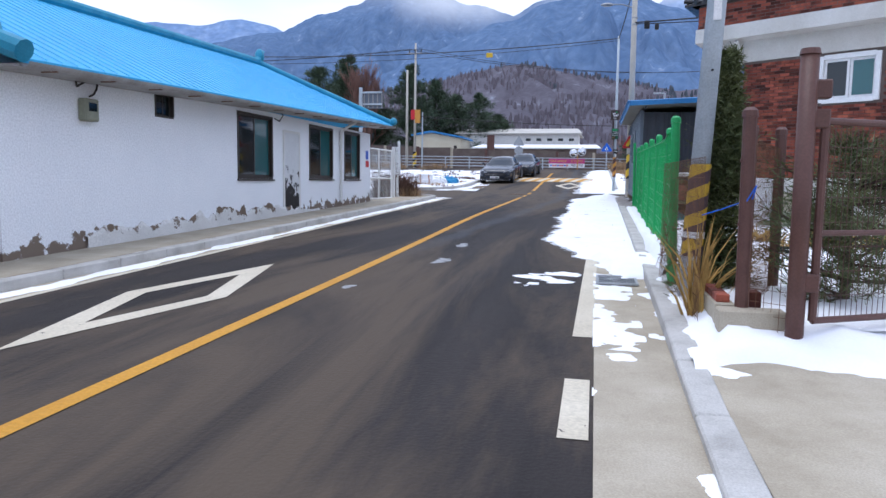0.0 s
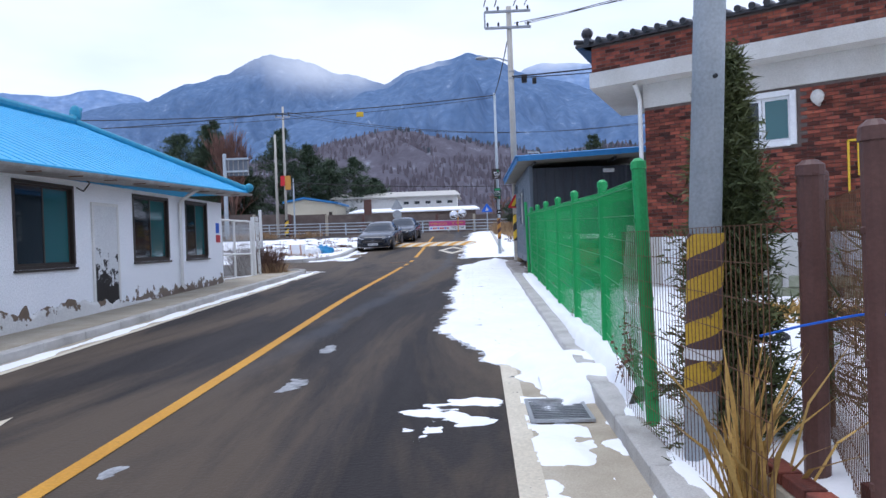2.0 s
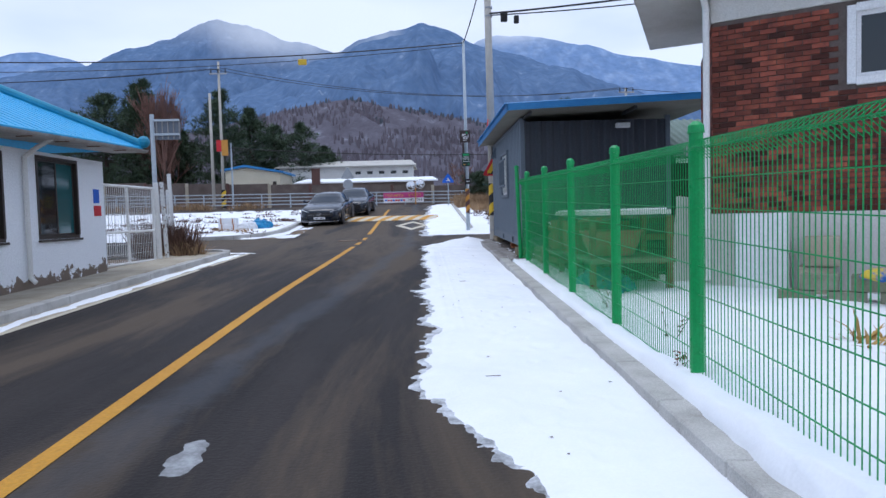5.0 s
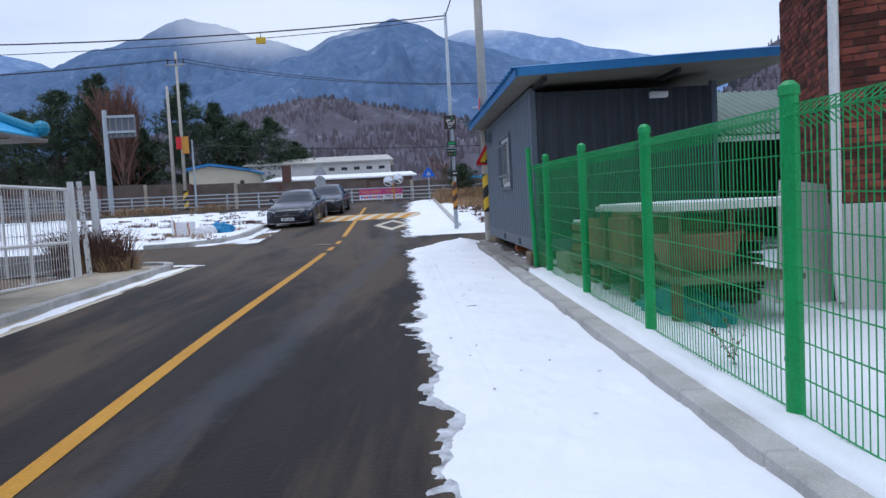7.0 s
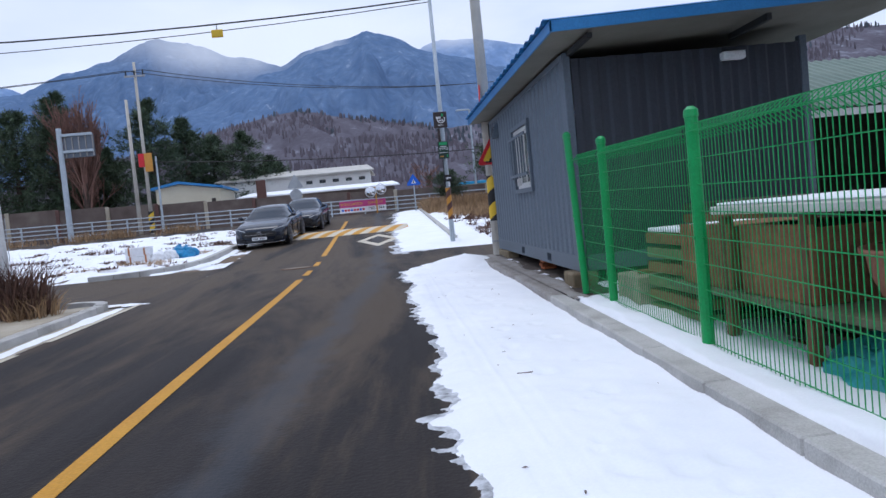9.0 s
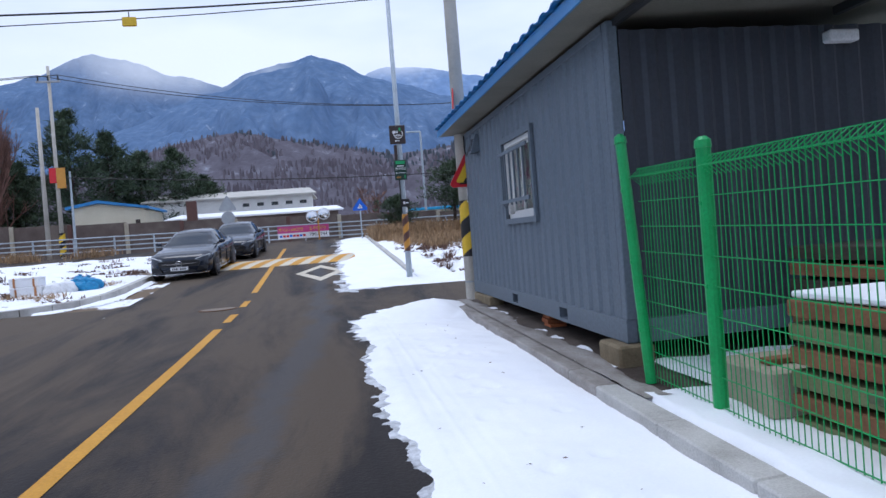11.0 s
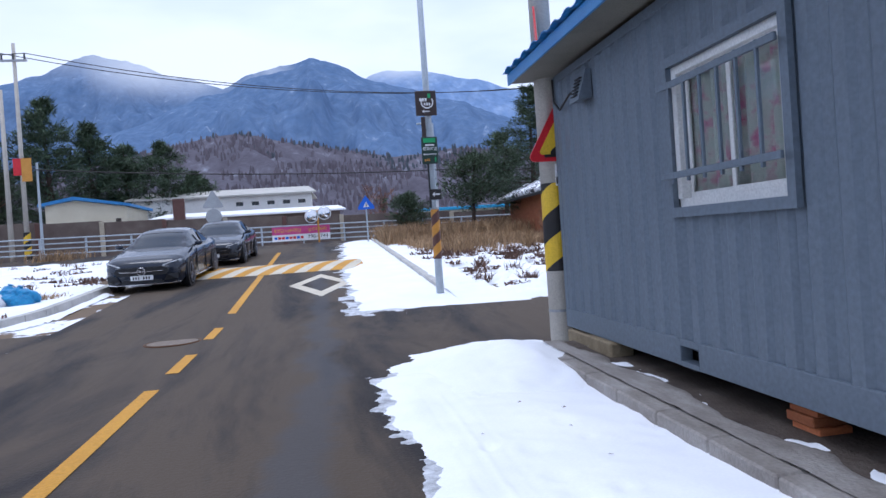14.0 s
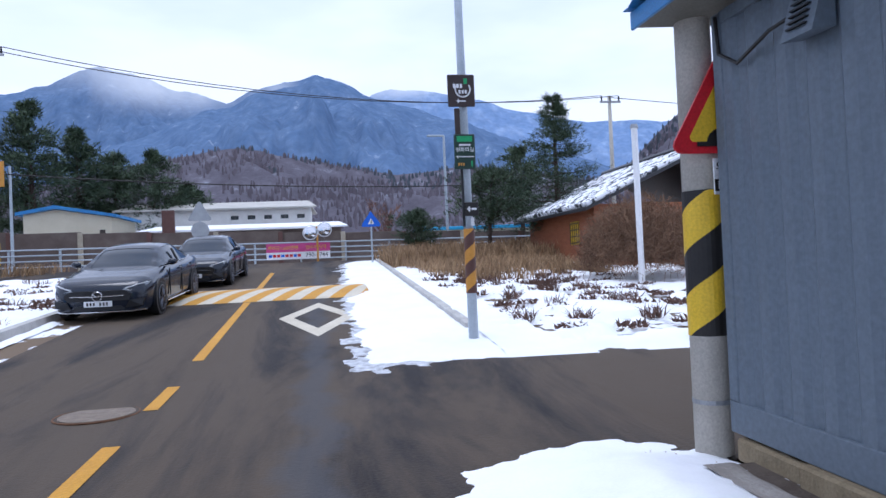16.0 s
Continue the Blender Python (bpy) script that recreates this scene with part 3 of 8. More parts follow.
def hill_woods():
    """Bare trees over the hill's slope and pines along its crest, too far and many to count."""
    v, na, nr = HILL_MESH
    rnd = random.Random(77)
    # Tree tones raised for dim upright cards and pulled near the hill for haze.
    for name, material, count, low, label in (("hillside_bare_woods", surf("haze_greyed_bare_trees", [(0.145, 0.125, 0.142), (0.205, 0.18, 0.198)], 0.1, 1.0, 0, island=0.2, spec=0), 9000, 0.1, "bare woods on the hillside, haze in their colour"),
                                              ("hillside_pine_woods", surf("haze_greyed_pines", [(0.092, 0.108, 0.124), (0.122, 0.138, 0.155)], 0.1, 1.0, 0, island=0.2, spec=0), 1500, 0.74, "pines along the crest of the hill, haze in their colour")):
        tv, tf = [], []
        for _ in range(count):
            i = rnd.randrange(na - 1)
            s = low + (1 - low) * rnd.random() ** 0.8
            if name == "hillside_pine_woods" and fbm(i * 0.04, s * 3, 1.0, 2, 60) < -0.05:
                continue
            if name == "hillside_bare_woods" and fbm(i * 0.09, s * 4, 1.0, 3, 61) < -0.2:
                continue
            j = s * (nr - 1)
            j0 = min(int(j), nr - 2)
            p = Vector(v[i * nr + j0]).lerp(Vector(v[i * nr + j0 + 1]), j - j0).lerp(Vector(v[(i + 1) * nr + j0]), rnd.random())
            h = rnd.uniform(3, 5.2)
            w = h * (0.22 if low > 0.5 else 0.16)
            o = len(tv)
            tv += [(p.x - w, p.y, p.z + h * 0.15), (p.x + w, p.y, p.z + h * 0.15), (p.x + w * 0.7, p.y, p.z + h * 0.7), (p.x, p.y, p.z + h), (p.x - w * 0.7, p.y, p.z + h * 0.65), (p.x, p.y, p.z - 2)]
            tf += [(o, o + 5, o + 1, o + 2, o + 3, o + 4)]
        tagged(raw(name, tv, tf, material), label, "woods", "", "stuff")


hill_woods()


def cloud_bank(az0, az1, el0, el1, r, dense, label):
    """A thin veil of cloud drifting over the summits."""
    m = bpy.data.materials.new("cloud_veil")
    m.use_nodes = True
    n, l = m.node_tree.nodes, m.node_tree.links
    n.clear()
    out = n.new("ShaderNodeOutputMaterial")
    mix = n.new("ShaderNodeMixShader")
    tr = n.new("ShaderNodeBsdfTransparent")
    # The veil gives off its own pale white instead of catching daylight.
    em = n.new("ShaderNodeEmission")
    em.inputs["Color"].default_value = (0.86, 0.89, 0.95, 1)
    em.inputs["Strength"].default_value = 0.95
    geo = n.new("ShaderNodeNewGeometry")
    t = n.new("ShaderNodeTexNoise")
    t.inputs["Scale"].default_value = 0.0032
    t.inputs["Detail"].default_value = 6
    l.new(geo.outputs["Position"], t.inputs["Vector"])
    uv = n.new("ShaderNodeAttribute")
    uv.attribute_name = "veil"
    wisps = n.new("ShaderNodeMapRange")
    wisps.inputs["From Min"].default_value, wisps.inputs["From Max"].default_value = 0.3, 0.6
    l.new(t.outputs["Fac"], wisps.inputs["Value"])
    mul = n.new("ShaderNodeMath")
    mul.operation = "MULTIPLY"
    l.new(uv.outputs["Fac"], mul.inputs[0])
    l.new(wisps.outputs["Result"], mul.inputs[1])
    l.new(mul.outputs[0], mix.inputs["Fac"])
    l.new(tr.outputs[0], mix.inputs[1])
    l.new(em.outputs[0], mix.inputs[2])
    l.new(mix.outputs[0], out.inputs["Surface"])
    v, f, w = [], [], []
    na, ne = 40, 10
    for i in range(na):
        for j in range(ne):
            a, s = i / (na - 1), j / (ne - 1)
            az, el = radians(az0 + (az1 - az0) * a), radians(el0 + (el1 - el0) * s)
            v.append((r * math.sin(az), 10 + r * math.cos(az), 1.7 + r * math.tan(el)))
            u = min(1, s * 2.2)
            w.append(math.sin(math.pi * a) ** 0.8 * u * u * (3 - 2 * u) * min(1, (1 - s) * 3) * dense)
    for i in range(na - 1):
        for j in range(ne - 1):
            f.append((i * ne + j, (i + 1) * ne + j, (i + 1) * ne + j + 1, i * ne + j + 1))
    ob = raw("backdrop_cloud", v, f, m)
    at = ob.data.attributes.new("veil", "FLOAT", "POINT")
    at.data.foreach_set("value", w)
    ob.visible_shadow = False
    tagged(ob, label, "cloud", "", "structure")


cloud_bank(-17.0, -1.0, 11.8, 18, 2450, 0.7, "white cloud veil between two summits")
cloud_bank(-1.0, 13, 13.0, 17.5, 3950, 0.9, "white cloud veil over the far ridge")
cloud_bank(-60, -8, 12.9, 19, 2440, 0.5, "white cloud veil over the left summit")


# ---- white building with blue roof ----
def window_unit(name, wall_x, y0, y1, z0, z1, out, depth, frame_mat, glass_mat, parent, bars=1, fw=0.05, label=""):
    """A sliding window in a wall along y; out is +1 or -1, the side to which it faces."""
    w = part("window", slab(min(wall_x, wall_x - out * depth), max(wall_x, wall_x - out * depth), y0, y1, z0, z0 + fw), frame_mat, parent, label)
    xa, xb = sorted((wall_x + out * 0.015, wall_x - out * depth))
    bm = bmesh.new()
    box(bm, xa, xb, y0, y0 + fw, z0 + fw, z1, 0.004)
    box(bm, xa, xb, y1 - fw, y1, z0 + fw, z1, 0.004)
    box(bm, xa, xb, y0 + fw, y1 - fw, z1 - fw, z1, 0.004)
    part("window_frame", bm, frame_mat, w)
    n = bars + 1
    for i in range(n):
        a = y0 + fw + (y1 - y0 - 2 * fw) * i / n
        b = y0 + fw + (y1 - y0 - 2 * fw) * (i + 1) / n
        xo = wall_x - out * (0.035 + 0.03 * (i % 2))
        bm = bmesh.new()
        s = fw * 0.7
        for q in ((a, a + s, z0 + fw, z1 - fw), (b - s, b, z0 + fw, z1 - fw), (a + s, b - s, z0 + fw, z0 + fw + s), (a + s, b - s, z1 - fw - s, z1 - fw)):
            box(bm, xo - 0.013, xo + 0.013, q[0], q[1], q[2], q[3], 0.003)
        part("sash", bm, frame_mat, w)
        part("pane", slab(xo - 0.004, xo + 0.004, a + s, b - s, z0 + fw + s, z1 - fw - s), glass_mat[i % len(glass_mat)], w)
    return w


def wall_with_holes(x0, x1, y0, y1, z0, z1, holes):
    """A wall along y with rectangular openings (ya, yb, za, zb) that go right through."""
    bm = bmesh.new()
    ys = sorted({y0, y1, *[h[0] for h in holes], *[h[1] for h in holes]})
    for a, b in zip(ys[:-1], ys[1:]):
        cuts = sorted((h[2], h[3]) for h in holes if h[0] <= a + 1e-6 and h[1] >= b - 1e-6)
        z = z0
        for lo, hi in cuts:
            if lo > z:
                box(bm, x0, x1, a, b, z, lo)
            z = hi
        if z < z1:
            box(bm, x0, x1, a, b, z, z1)
    bmesh.ops.remove_doubles(bm, verts=bm.verts, dist=0.0005)
    return bm


def white_building():
    base = thing("white_building", (-7.1, 14.5, 0.3), "low white plastered building with flaking base and blue roof", "building")
    x, y0, y1, zt = -7.1, 7.3, 21.75, 2.98
    wins = [(13.15, 14.75, 1.48, 2.88), (16.8, 18.45, 1.5, 2.9), (19.35, 20.72, 1.5, 2.92)]
    vent = (10.45, 10.98, 2.5, 2.92)
    part("wall_front", wall_with_holes(x - 0.22, x, y0, y1, 0.1, zt, wins + [vent]), WHITE_WALL, base)
    part("wall_end", slab(x - 6.0, x - 0.22, y1 - 0.22, y1, 0.1, zt), WHITE_WALL, base)
    part("wall_end", slab(x - 6.0, x - 0.22, y0, y0 + 0.22, 0.1, zt), WHITE_WALL, base)
    part("wall_back", slab(x - 6.2, x - 6.0, y0, y1, 0.1, zt), WHITE_WALL, base)
    part("inner_ceiling", slab(x - 6.0, x - 0.22, y0 + 0.22, y1 - 0.22, 2.9, 2.97), WHITE_PAINT, base)
    for w in wins:
        window_unit("window", x, *w[:2], *w[2:], 1, 0.12, DARK_FRAME, [GLASS_DARK, GLASS_GREEN], base, 1, 0.055, "dark brown framed sliding window")
        part("window_sill", slab(x - 0.1, x + 0.05, w[0] - 0.02, w[1] + 0.02, w[2] - 0.04, w[2] - 0.002, 0.005), DARK_FRAME, base)
    window_unit("window", x, *vent, 1, 0.12, DARK_FRAME, [GLASS_DARK], base, 1, 0.03, "small barred ventilation window")
    # bulging render along the foot of the wall, its top edge broken off
    ys = np.arange(8.75, 17.4, 0.035)
    v, f = [], []
    for yy in ys:
        full = 0.30 + 0.10 * fbm(yy, 2.0, 0.5, 2, 80) + 0.13 * fbm(yy, 5.0, 2.6, 4, 81)
        h = max(0.07, full * (1.0 if yy < 15.2 else max(0.35, 1 - 0.35 * (yy - 15.2))) + (0.16 if 12.3 < yy < 13.4 else 0))
        bulge = 0.045 + 0.012 * fbm(yy, 9.0, 1.8, 3, 82)
        zb = gz(yy) + 0.05
        v += [(x, yy, zb), (x + bulge, yy, zb), (x + bulge, yy, zb + h * 0.82), (x + bulge * 0.45, yy, zb + h), (x, yy, zb + h)]
    n = len(ys)
    f = [(5 * i + k, 5 * i + 5 + k, 5 * i + 6 + k, 5 * i + 1 + k) for i in range(n - 1) for k in range(4)]
    raw("plinth", v, f, worn("flaking_render", [(0.62, 0.61, 0.58), (0.8, 0.79, 0.77)], (0.17, 0.125, 0.09), 3.6, 0.52, low=0.7, high=0.1, rough=0.9, bump=0.5), base, "cracked bulging render with flaked paint")
    # bricked-up door
    d = part("door", slab(x, x + 0.02, 15.3, 16.15, 0.62, 2.6, 0.006), worn("door_paint", [(0.64, 0.65, 0.66), (0.74, 0.75, 0.75)], (0.02, 0.017, 0.015), 4.2, 0.53, low=0.5, high=1.9), base, "white disused door with black peeling paint")
    bm = bmesh.new()
    for q in ((15.26, 15.32, 0.62, 2.64), (16.13, 16.19, 0.62, 2.64), (15.32, 16.13, 2.58, 2.64)):
        box(bm, x, x + 0.035, q[0], q[1], q[2], q[3], 0.004)
    part("door_frame", bm, WHITE_PAINT, d)
    # roof: front slope, hip end, ridge
    ex, ez, rx, rz = x + 0.6, 3.3, ROOF_X, ROOF_Z
    ya, yb, hip = 7.1, 22.3, ROOF_HIP
    made = set(base.children)
    bm = bmesh.new()
    nseg = 40
    for i in range(nseg):
        a0, a1 = ya + (yb - ya) * i / nseg, ya + (yb - ya) * (i + 1) / nseg
        def up(yy):
            k = 1.0 if yy < hip else max(0.0, (yb - yy) / (yb - hip))
            return (ex + (rx - ex) * k, yy, ez + (rz - ez) * k)
        q = [bm.verts.new((ex, a0, ez)), bm.verts.new((ex, a1, ez)), bm.verts.new(up(a1)), bm.verts.new(up(a0))]
        try:
            bm.faces.new(q)
        except ValueError:
            pass
    bmesh.ops.remove_doubles(bm, verts=bm.verts, dist=0.001)
    r = bmesh.ops.extrude_face_region(bm, geom=list(bm.faces))
    bmesh.ops.translate(bm, verts=[g for g in r["geom"] if isinstance(g, bmesh.types.BMVert)], vec=(0, 0, -0.06))
    bmesh.ops.recalc_face_normals(bm, faces=bm.faces)
    part("roof_slope", bm, BLUE_ROOF, base, "bright blue painted sheet roof")
    bm = bmesh.new()
    bx = 2 * rx - ex
    prism(bm, [(ex, yb, ez), (bx, yb, ez), (rx, hip, rz)], (0, 0, -0.06))
    part("roof_hip", bm, BLUE_ROOF, base)
    bm = bmesh.new()
    prism(bm, [(bx, ya, ez), (bx, yb, ez), (rx, hip, rz), (rx, ya, rz)], (0, 0, -0.06))
    part("roof_slope", bm, BLUE_ROOF, base)
    bm = bmesh.new()
    for i in range(60):
        a = ya + (yb - ya) * (i + 0.5) / 60
        k = 1.0 if a < hip else (yb - a) / (yb - hip)
        rod(bm, (ex + 0.02, a, ez + 0.012), (ex + (rx - ex) * k, a, ez + (rz - ez) * k + 0.004), 0.007, 0.007, 5)
    part("roof_seams", bm, BLUE_ROOF, base)
    bm = bmesh.new()
    tube(bm, [(rx, ya - 0.1, rz + 0.06), (rx, hip + 0.05, rz + 0.06)], 0.12, 10)
    tube(bm, [(rx, hip, rz + 0.05), (ex, yb, ez + 0.06)], 0.09, 10)
    part("ridge", bm, TEAL_TRIM, base, "rounded blue ridge capping")
    bm = bmesh.new()
    bmesh.ops.create_uvsphere(bm, u_segments=12, v_segments=8, radius=0.2, matrix=Matrix.Translation((rx, hip + 0.1, rz + 0.24)) @ Matrix.Diagonal((0.7, 0.8, 1.2, 1)))
    rod(bm, (rx, hip - 0.1, rz + 0.05), (rx, hip + 0.35, rz + 0.42), 0.13, 0.05, 10)
    part("ridge_finial", bm, TEAL_TRIM, base, "upturned blue ridge-end tile")
    bm = bmesh.new()
    bmesh.ops.create_uvsphere(bm, u_segments=10, v_segments=6, radius=0.13, matrix=Matrix.Translation((ex + 0.02, yb, ez + 0.12)))
    part("hip_finial", bm, TEAL_TRIM, base)
    bm = bmesh.new()
    bmesh.ops.create_uvsphere(bm, u_segments=12, v_segments=8, radius=0.3, matrix=Matrix.Translation((ex - 0.55, ya - 0.02, ez + 0.32)) @ Matrix.Diagonal((0.9, 0.7, 0.9, 1)))
    tube(bm, [(ex + 0.05, ya, ez + 0.07), (ex - 0.6, ya, ez + 0.3), (rx, ya, rz + 0.05)], 0.14, 10)
    part("gable_end_tile", bm, TEAL_TRIM, base)
    # soffit, gutter in lengths, brackets
    part("soffit", slab(x, ex - 0.02, ya, yb, ez - 0.1, ez - 0.065), GUTTER_GREY, base)
    for i in range(8):
        a, b = ya + (yb - ya) * i / 8, ya + (yb - ya) * (i + 1) / 8
        bm = bmesh.new()
        n = 7
        for s in (0.0, 0.006):
            for j in range(n):
                t = math.pi * j / (n - 1)
                for yy in (a, b - 0.01):
                    bm.verts.new((ex + 0.05 - (0.07 - s) * math.cos(t), yy, ez - 0.05 - (0.07 - s) * math.sin(t)))
        bm.verts.ensure_lookup_table()
        for s in (0, 2 * n):
            for j in range(n - 1):
                k = s + 2 * j
                bm.faces.new([bm.verts[k], bm.verts[k + 1], bm.verts[k + 3], bm.verts[k + 2]])
        part("gutter_length", bm, GUTTER_GREY, base)
    for i in range(15):
        a = ya + 0.4 + i * 1.05
        part("gutter_bracket", slab(ex - 0.1, ex + 0.125, a, a + 0.03, ez - 0.13, ez - 0.115), RUST, base)
    bm = tube(bmesh.new(), [(ex, 18.95, ez - 0.12), (x + 0.25, 18.95, ez - 0.32), (x + 0.06, 18.95, ez - 0.45), (x + 0.06, 18.95, gz(19) + 0.3), (x + 0.14, 18.95, gz(19) + 0.22)], 0.04, 8)
    part("drainpipe", bm, WHITE_PAINT, base)
    # the roof and its gutter follow the slope of the ground
    for ob in set(base.children) - made:
        if ob.name.split(".")[0] in ("drainpipe",):
            continue
        for vtx in ob.data.vertices:
            yy = vtx.co.y + base.location.y
            vtx.co.z -= 0.028 * (22.3 - yy)
    # meter box and cable
    mb = part("meter_box", slab(x, x + 0.14, 8.68, 8.96, 2.28, 2.6, 0.02), surf("meter_grey", [(0.22, 0.23, 0.17), (0.32, 0.33, 0.25)], 6, 0.6), base, "grey-green electricity meter on the wall")
    part("meter_window", slab(x + 0.14, x + 0.15, 8.74, 8.9, 2.42, 2.54, 0.004), GLASS_DARK, mb)
    bm = tube(bmesh.new(), [(x + 0.07, 8.8 + 0.22 * math.sin(a), 2.85 - 0.22 * math.cos(a)) for a in np.linspace(0.2, 5.2, 12)] + [(x + 0.05, 9.2, 3.05)], 0.015, 6)
    part("cable", bm, BLACK_PAINT, base)
    part("cable", tube(bmesh.new(), [(x + 0.04, 15.0, 3.1), (x + 0.12, 15.06, 2.95), (x + 0.1, 14.9, 2.8), (x + 0.03, 14.8, 2.86)], 0.012, 6), BLACK_PAINT, base)
    # number plates by the corner
    part("wall_sign", slab(x, x + 0.012, 21.3, 21.52, 2.15, 2.42), SIGN_BLUE, base)
    part("wall_sign", slab(x, x + 0.012, 21.3, 21.58, 1.9, 2.1), SIGN_RED, base)


ROOF_X, ROOF_Z, ROOF_HIP = -10.2, 5.08, 20.1
white_building()


def neighbour():
    base = thing("outbuilding", (-7.2, 5.2, 0.25), "rust-stained white outbuilding with a yellow fascia", "building")
    part("wall", slab(-9.6, -7.2, 3.2, 7.28, 0.1, 3.0), WHITE_WALL, base)
    part("door_jamb", slab(-7.2, -7.14, 7.05, 7.2, 0.2, 2.4, 0.01), RUST, base)
    part("fascia", slab(-7.1, -7.0, 3.0, 7.15, 3.2, 3.5, 0.01), SIGN_ORANGE, base)
    part("roof", slab(-9.8, -6.9, 3.0, 7.15, 3.5, 3.6, 0.01), BLUE_ROOF, base)
    part("bracket", tube(bmesh.new(), [(-7.1, 7.1, 2.6), (-6.85, 7.1, 3.0), (-6.8, 7.1, 3.45)], 0.03, 6), DARK_STEEL, base)


neighbour()


# ---- container office ----
CLEAR_PANE = bpy.data.materials.new("clear_window_pane")
CLEAR_PANE.use_nodes = True
cp = CLEAR_PANE.node_tree.nodes["Principled BSDF"]
cp.inputs["Base Color"].default_value = (0.8, 0.88, 0.86, 1)
cp.inputs["Roughness"].default_value = 0.02
cp.inputs["Transmission Weight"].default_value = 1.0
cp.inputs["IOR"].default_value = 1.25


def container():
    X, Y0, Y1, Z0, Z1, W = 1.45, 22.58, 28.62, 1.08, 3.78, 3.25
    base = thing("container_office", (X + W / 2, 25.6, 0.85), "grey-blue corrugated container office with a blue-edged sheet roof", "container")
    wy0, wy1, wz0, wz1 = 24.86, 26.1, 2.24, 3.24

    def corrugated(along, a0, a1, fixed, out, z0, z1, holes=()):
        bm = bmesh.new()
        pitch, depth = 0.25, 0.024
        pts = []
        u = a0
        while u < a1 - 0.01:
            for du, d in ((0, 0), (0.085, 0), (0.125, -depth), (0.21, -depth)):
                if u + du < a1:
                    pts.append((u + du, d))
            u += pitch
        pts.append((a1, 0))
        for h in holes:
            pts = sorted(pts + [(h[0], 0), (h[1], 0)])
        for (p, d), (q, e) in zip(pts[:-1], pts[1:]):
            if q - p < 1e-5:
                continue
            spans = [(z0, z1)]
            for h in holes:
                if p >= h[0] - 1e-6 and q <= h[1] + 1e-6:
                    spans = [(z0, h[2]), (h[3], z1)]
            for lo, hi in spans:
                if along == "y":
                    c = [(fixed + out * d, p, lo), (fixed + out * e, q, lo), (fixed + out * e, q, hi), (fixed + out * d, p, hi)]
                else:
                    c = [(p, fixed + out * d, lo), (q, fixed + out * e, lo), (q, fixed + out * e, hi), (p, fixed + out * d, hi)]
                bm.faces.new([bm.verts.new(k) for k in c])
        bmesh.ops.remove_doubles(bm, verts=bm.verts, dist=0.0005)
        bmesh.ops.recalc_face_normals(bm, faces=bm.faces)
        return bm

    for nm, bm in (("side_panel", corrugated("y", Y0 + 0.1, Y1 - 0.1, X, -1, Z0 + 0.2, Z1 - 0.08, [(wy0, wy1, wz0, wz1)])),
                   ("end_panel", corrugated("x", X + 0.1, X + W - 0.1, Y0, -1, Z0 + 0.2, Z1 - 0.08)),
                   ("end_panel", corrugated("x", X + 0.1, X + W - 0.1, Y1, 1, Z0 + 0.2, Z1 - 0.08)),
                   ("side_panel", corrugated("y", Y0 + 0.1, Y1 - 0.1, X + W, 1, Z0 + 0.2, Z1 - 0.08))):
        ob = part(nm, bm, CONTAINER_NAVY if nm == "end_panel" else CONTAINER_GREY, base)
        md = ob.modifiers.new("sheet", "SOLIDIFY")
        md.thickness = 0.004
    for px in (X - 0.008, X + W - 0.092):
        for py in (Y0 - 0.008, Y1 - 0.092):
            part("corner_post", slab(px, px + 0.1, py, py + 0.1, Z0 + 0.2, Z1, 0.008), CONTAINER_GREY, base)
    # bottom rail with fork pockets
    for lx in (X - 0.012, X + W - 0.088):
        bm = bmesh.new()
        cuts = [Y0, 24.05, 24.3, 25.95, 26.2, Y1]
        for a, b in zip(cuts[0::2], cuts[1::2]):
            box(bm, lx, lx + 0.1, a, b, Z0, Z0 + 0.2, 0.005)
        for a, b in ((24.05, 24.3), (25.95, 26.2)):
            box(bm, lx, lx + 0.1, a, b, Z0 + 0.15, Z0 + 0.2)
            box(bm, lx, lx + 0.1, a, b, Z0, Z0 + 0.035)
        part("bottom_rail", bm, CONTAINER_GREY, base)
    for ly in (Y0 - 0.012, Y1 - 0.088):
        part("bottom_rail", slab(X + 0.1, X + W - 0.1, ly, ly + 0.1, Z0, Z0 + 0.2, 0.005), CONTAINER_GREY, base)
    part("floor_pan", slab(X + 0.09, X + W - 0.09, Y0 + 0.1, Y1 - 0.1, Z0 + 0.1, Z0 + 0.18), DARK_STEEL, base)
    part("top_rail", slab(X - 0.012, X + 0.09, Y0 + 0.1, Y1 - 0.1, Z1 - 0.08, Z1, 0.005), CONTAINER_GREY, base)
    # roof
    rx0, rx1, ry0, ry1 = X - 0.4, X + W + 1.0, Y0 - 1.0, Y1 + 0.35
    def rz(xx):
        return 3.80 + 0.038 * (xx - rx0)
    bm = bmesh.new()
    n = 96
    vs = []
    for i in range(n + 1):
        yy = ry0 + (ry1 - ry0) * i / n
        h = 0.03 if (i % 4) in (1, 2) else 0.0
        vs.append([bm.verts.new((xx, yy, rz(xx) + 0.13 + h)) for xx in (rx0 - 0.05, rx1)])
    for i in range(n):
        bm.faces.new((vs[i][0], vs[i + 1][0], vs[i + 1][1], vs[i][1]))
    ob = part("roof_sheet", bm, BLUE_TRIM, base, "ribbed blue roof sheet")
    ob.modifiers.new("sheet", "SOLIDIFY").thickness = 0.006
    part("fascia", slab(rx0, rx0 + 0.025, ry0, ry1, rz(rx0), rz(rx0) + 0.125, 0.004), BLUE_TRIM, base, "bright blue eave fascia")
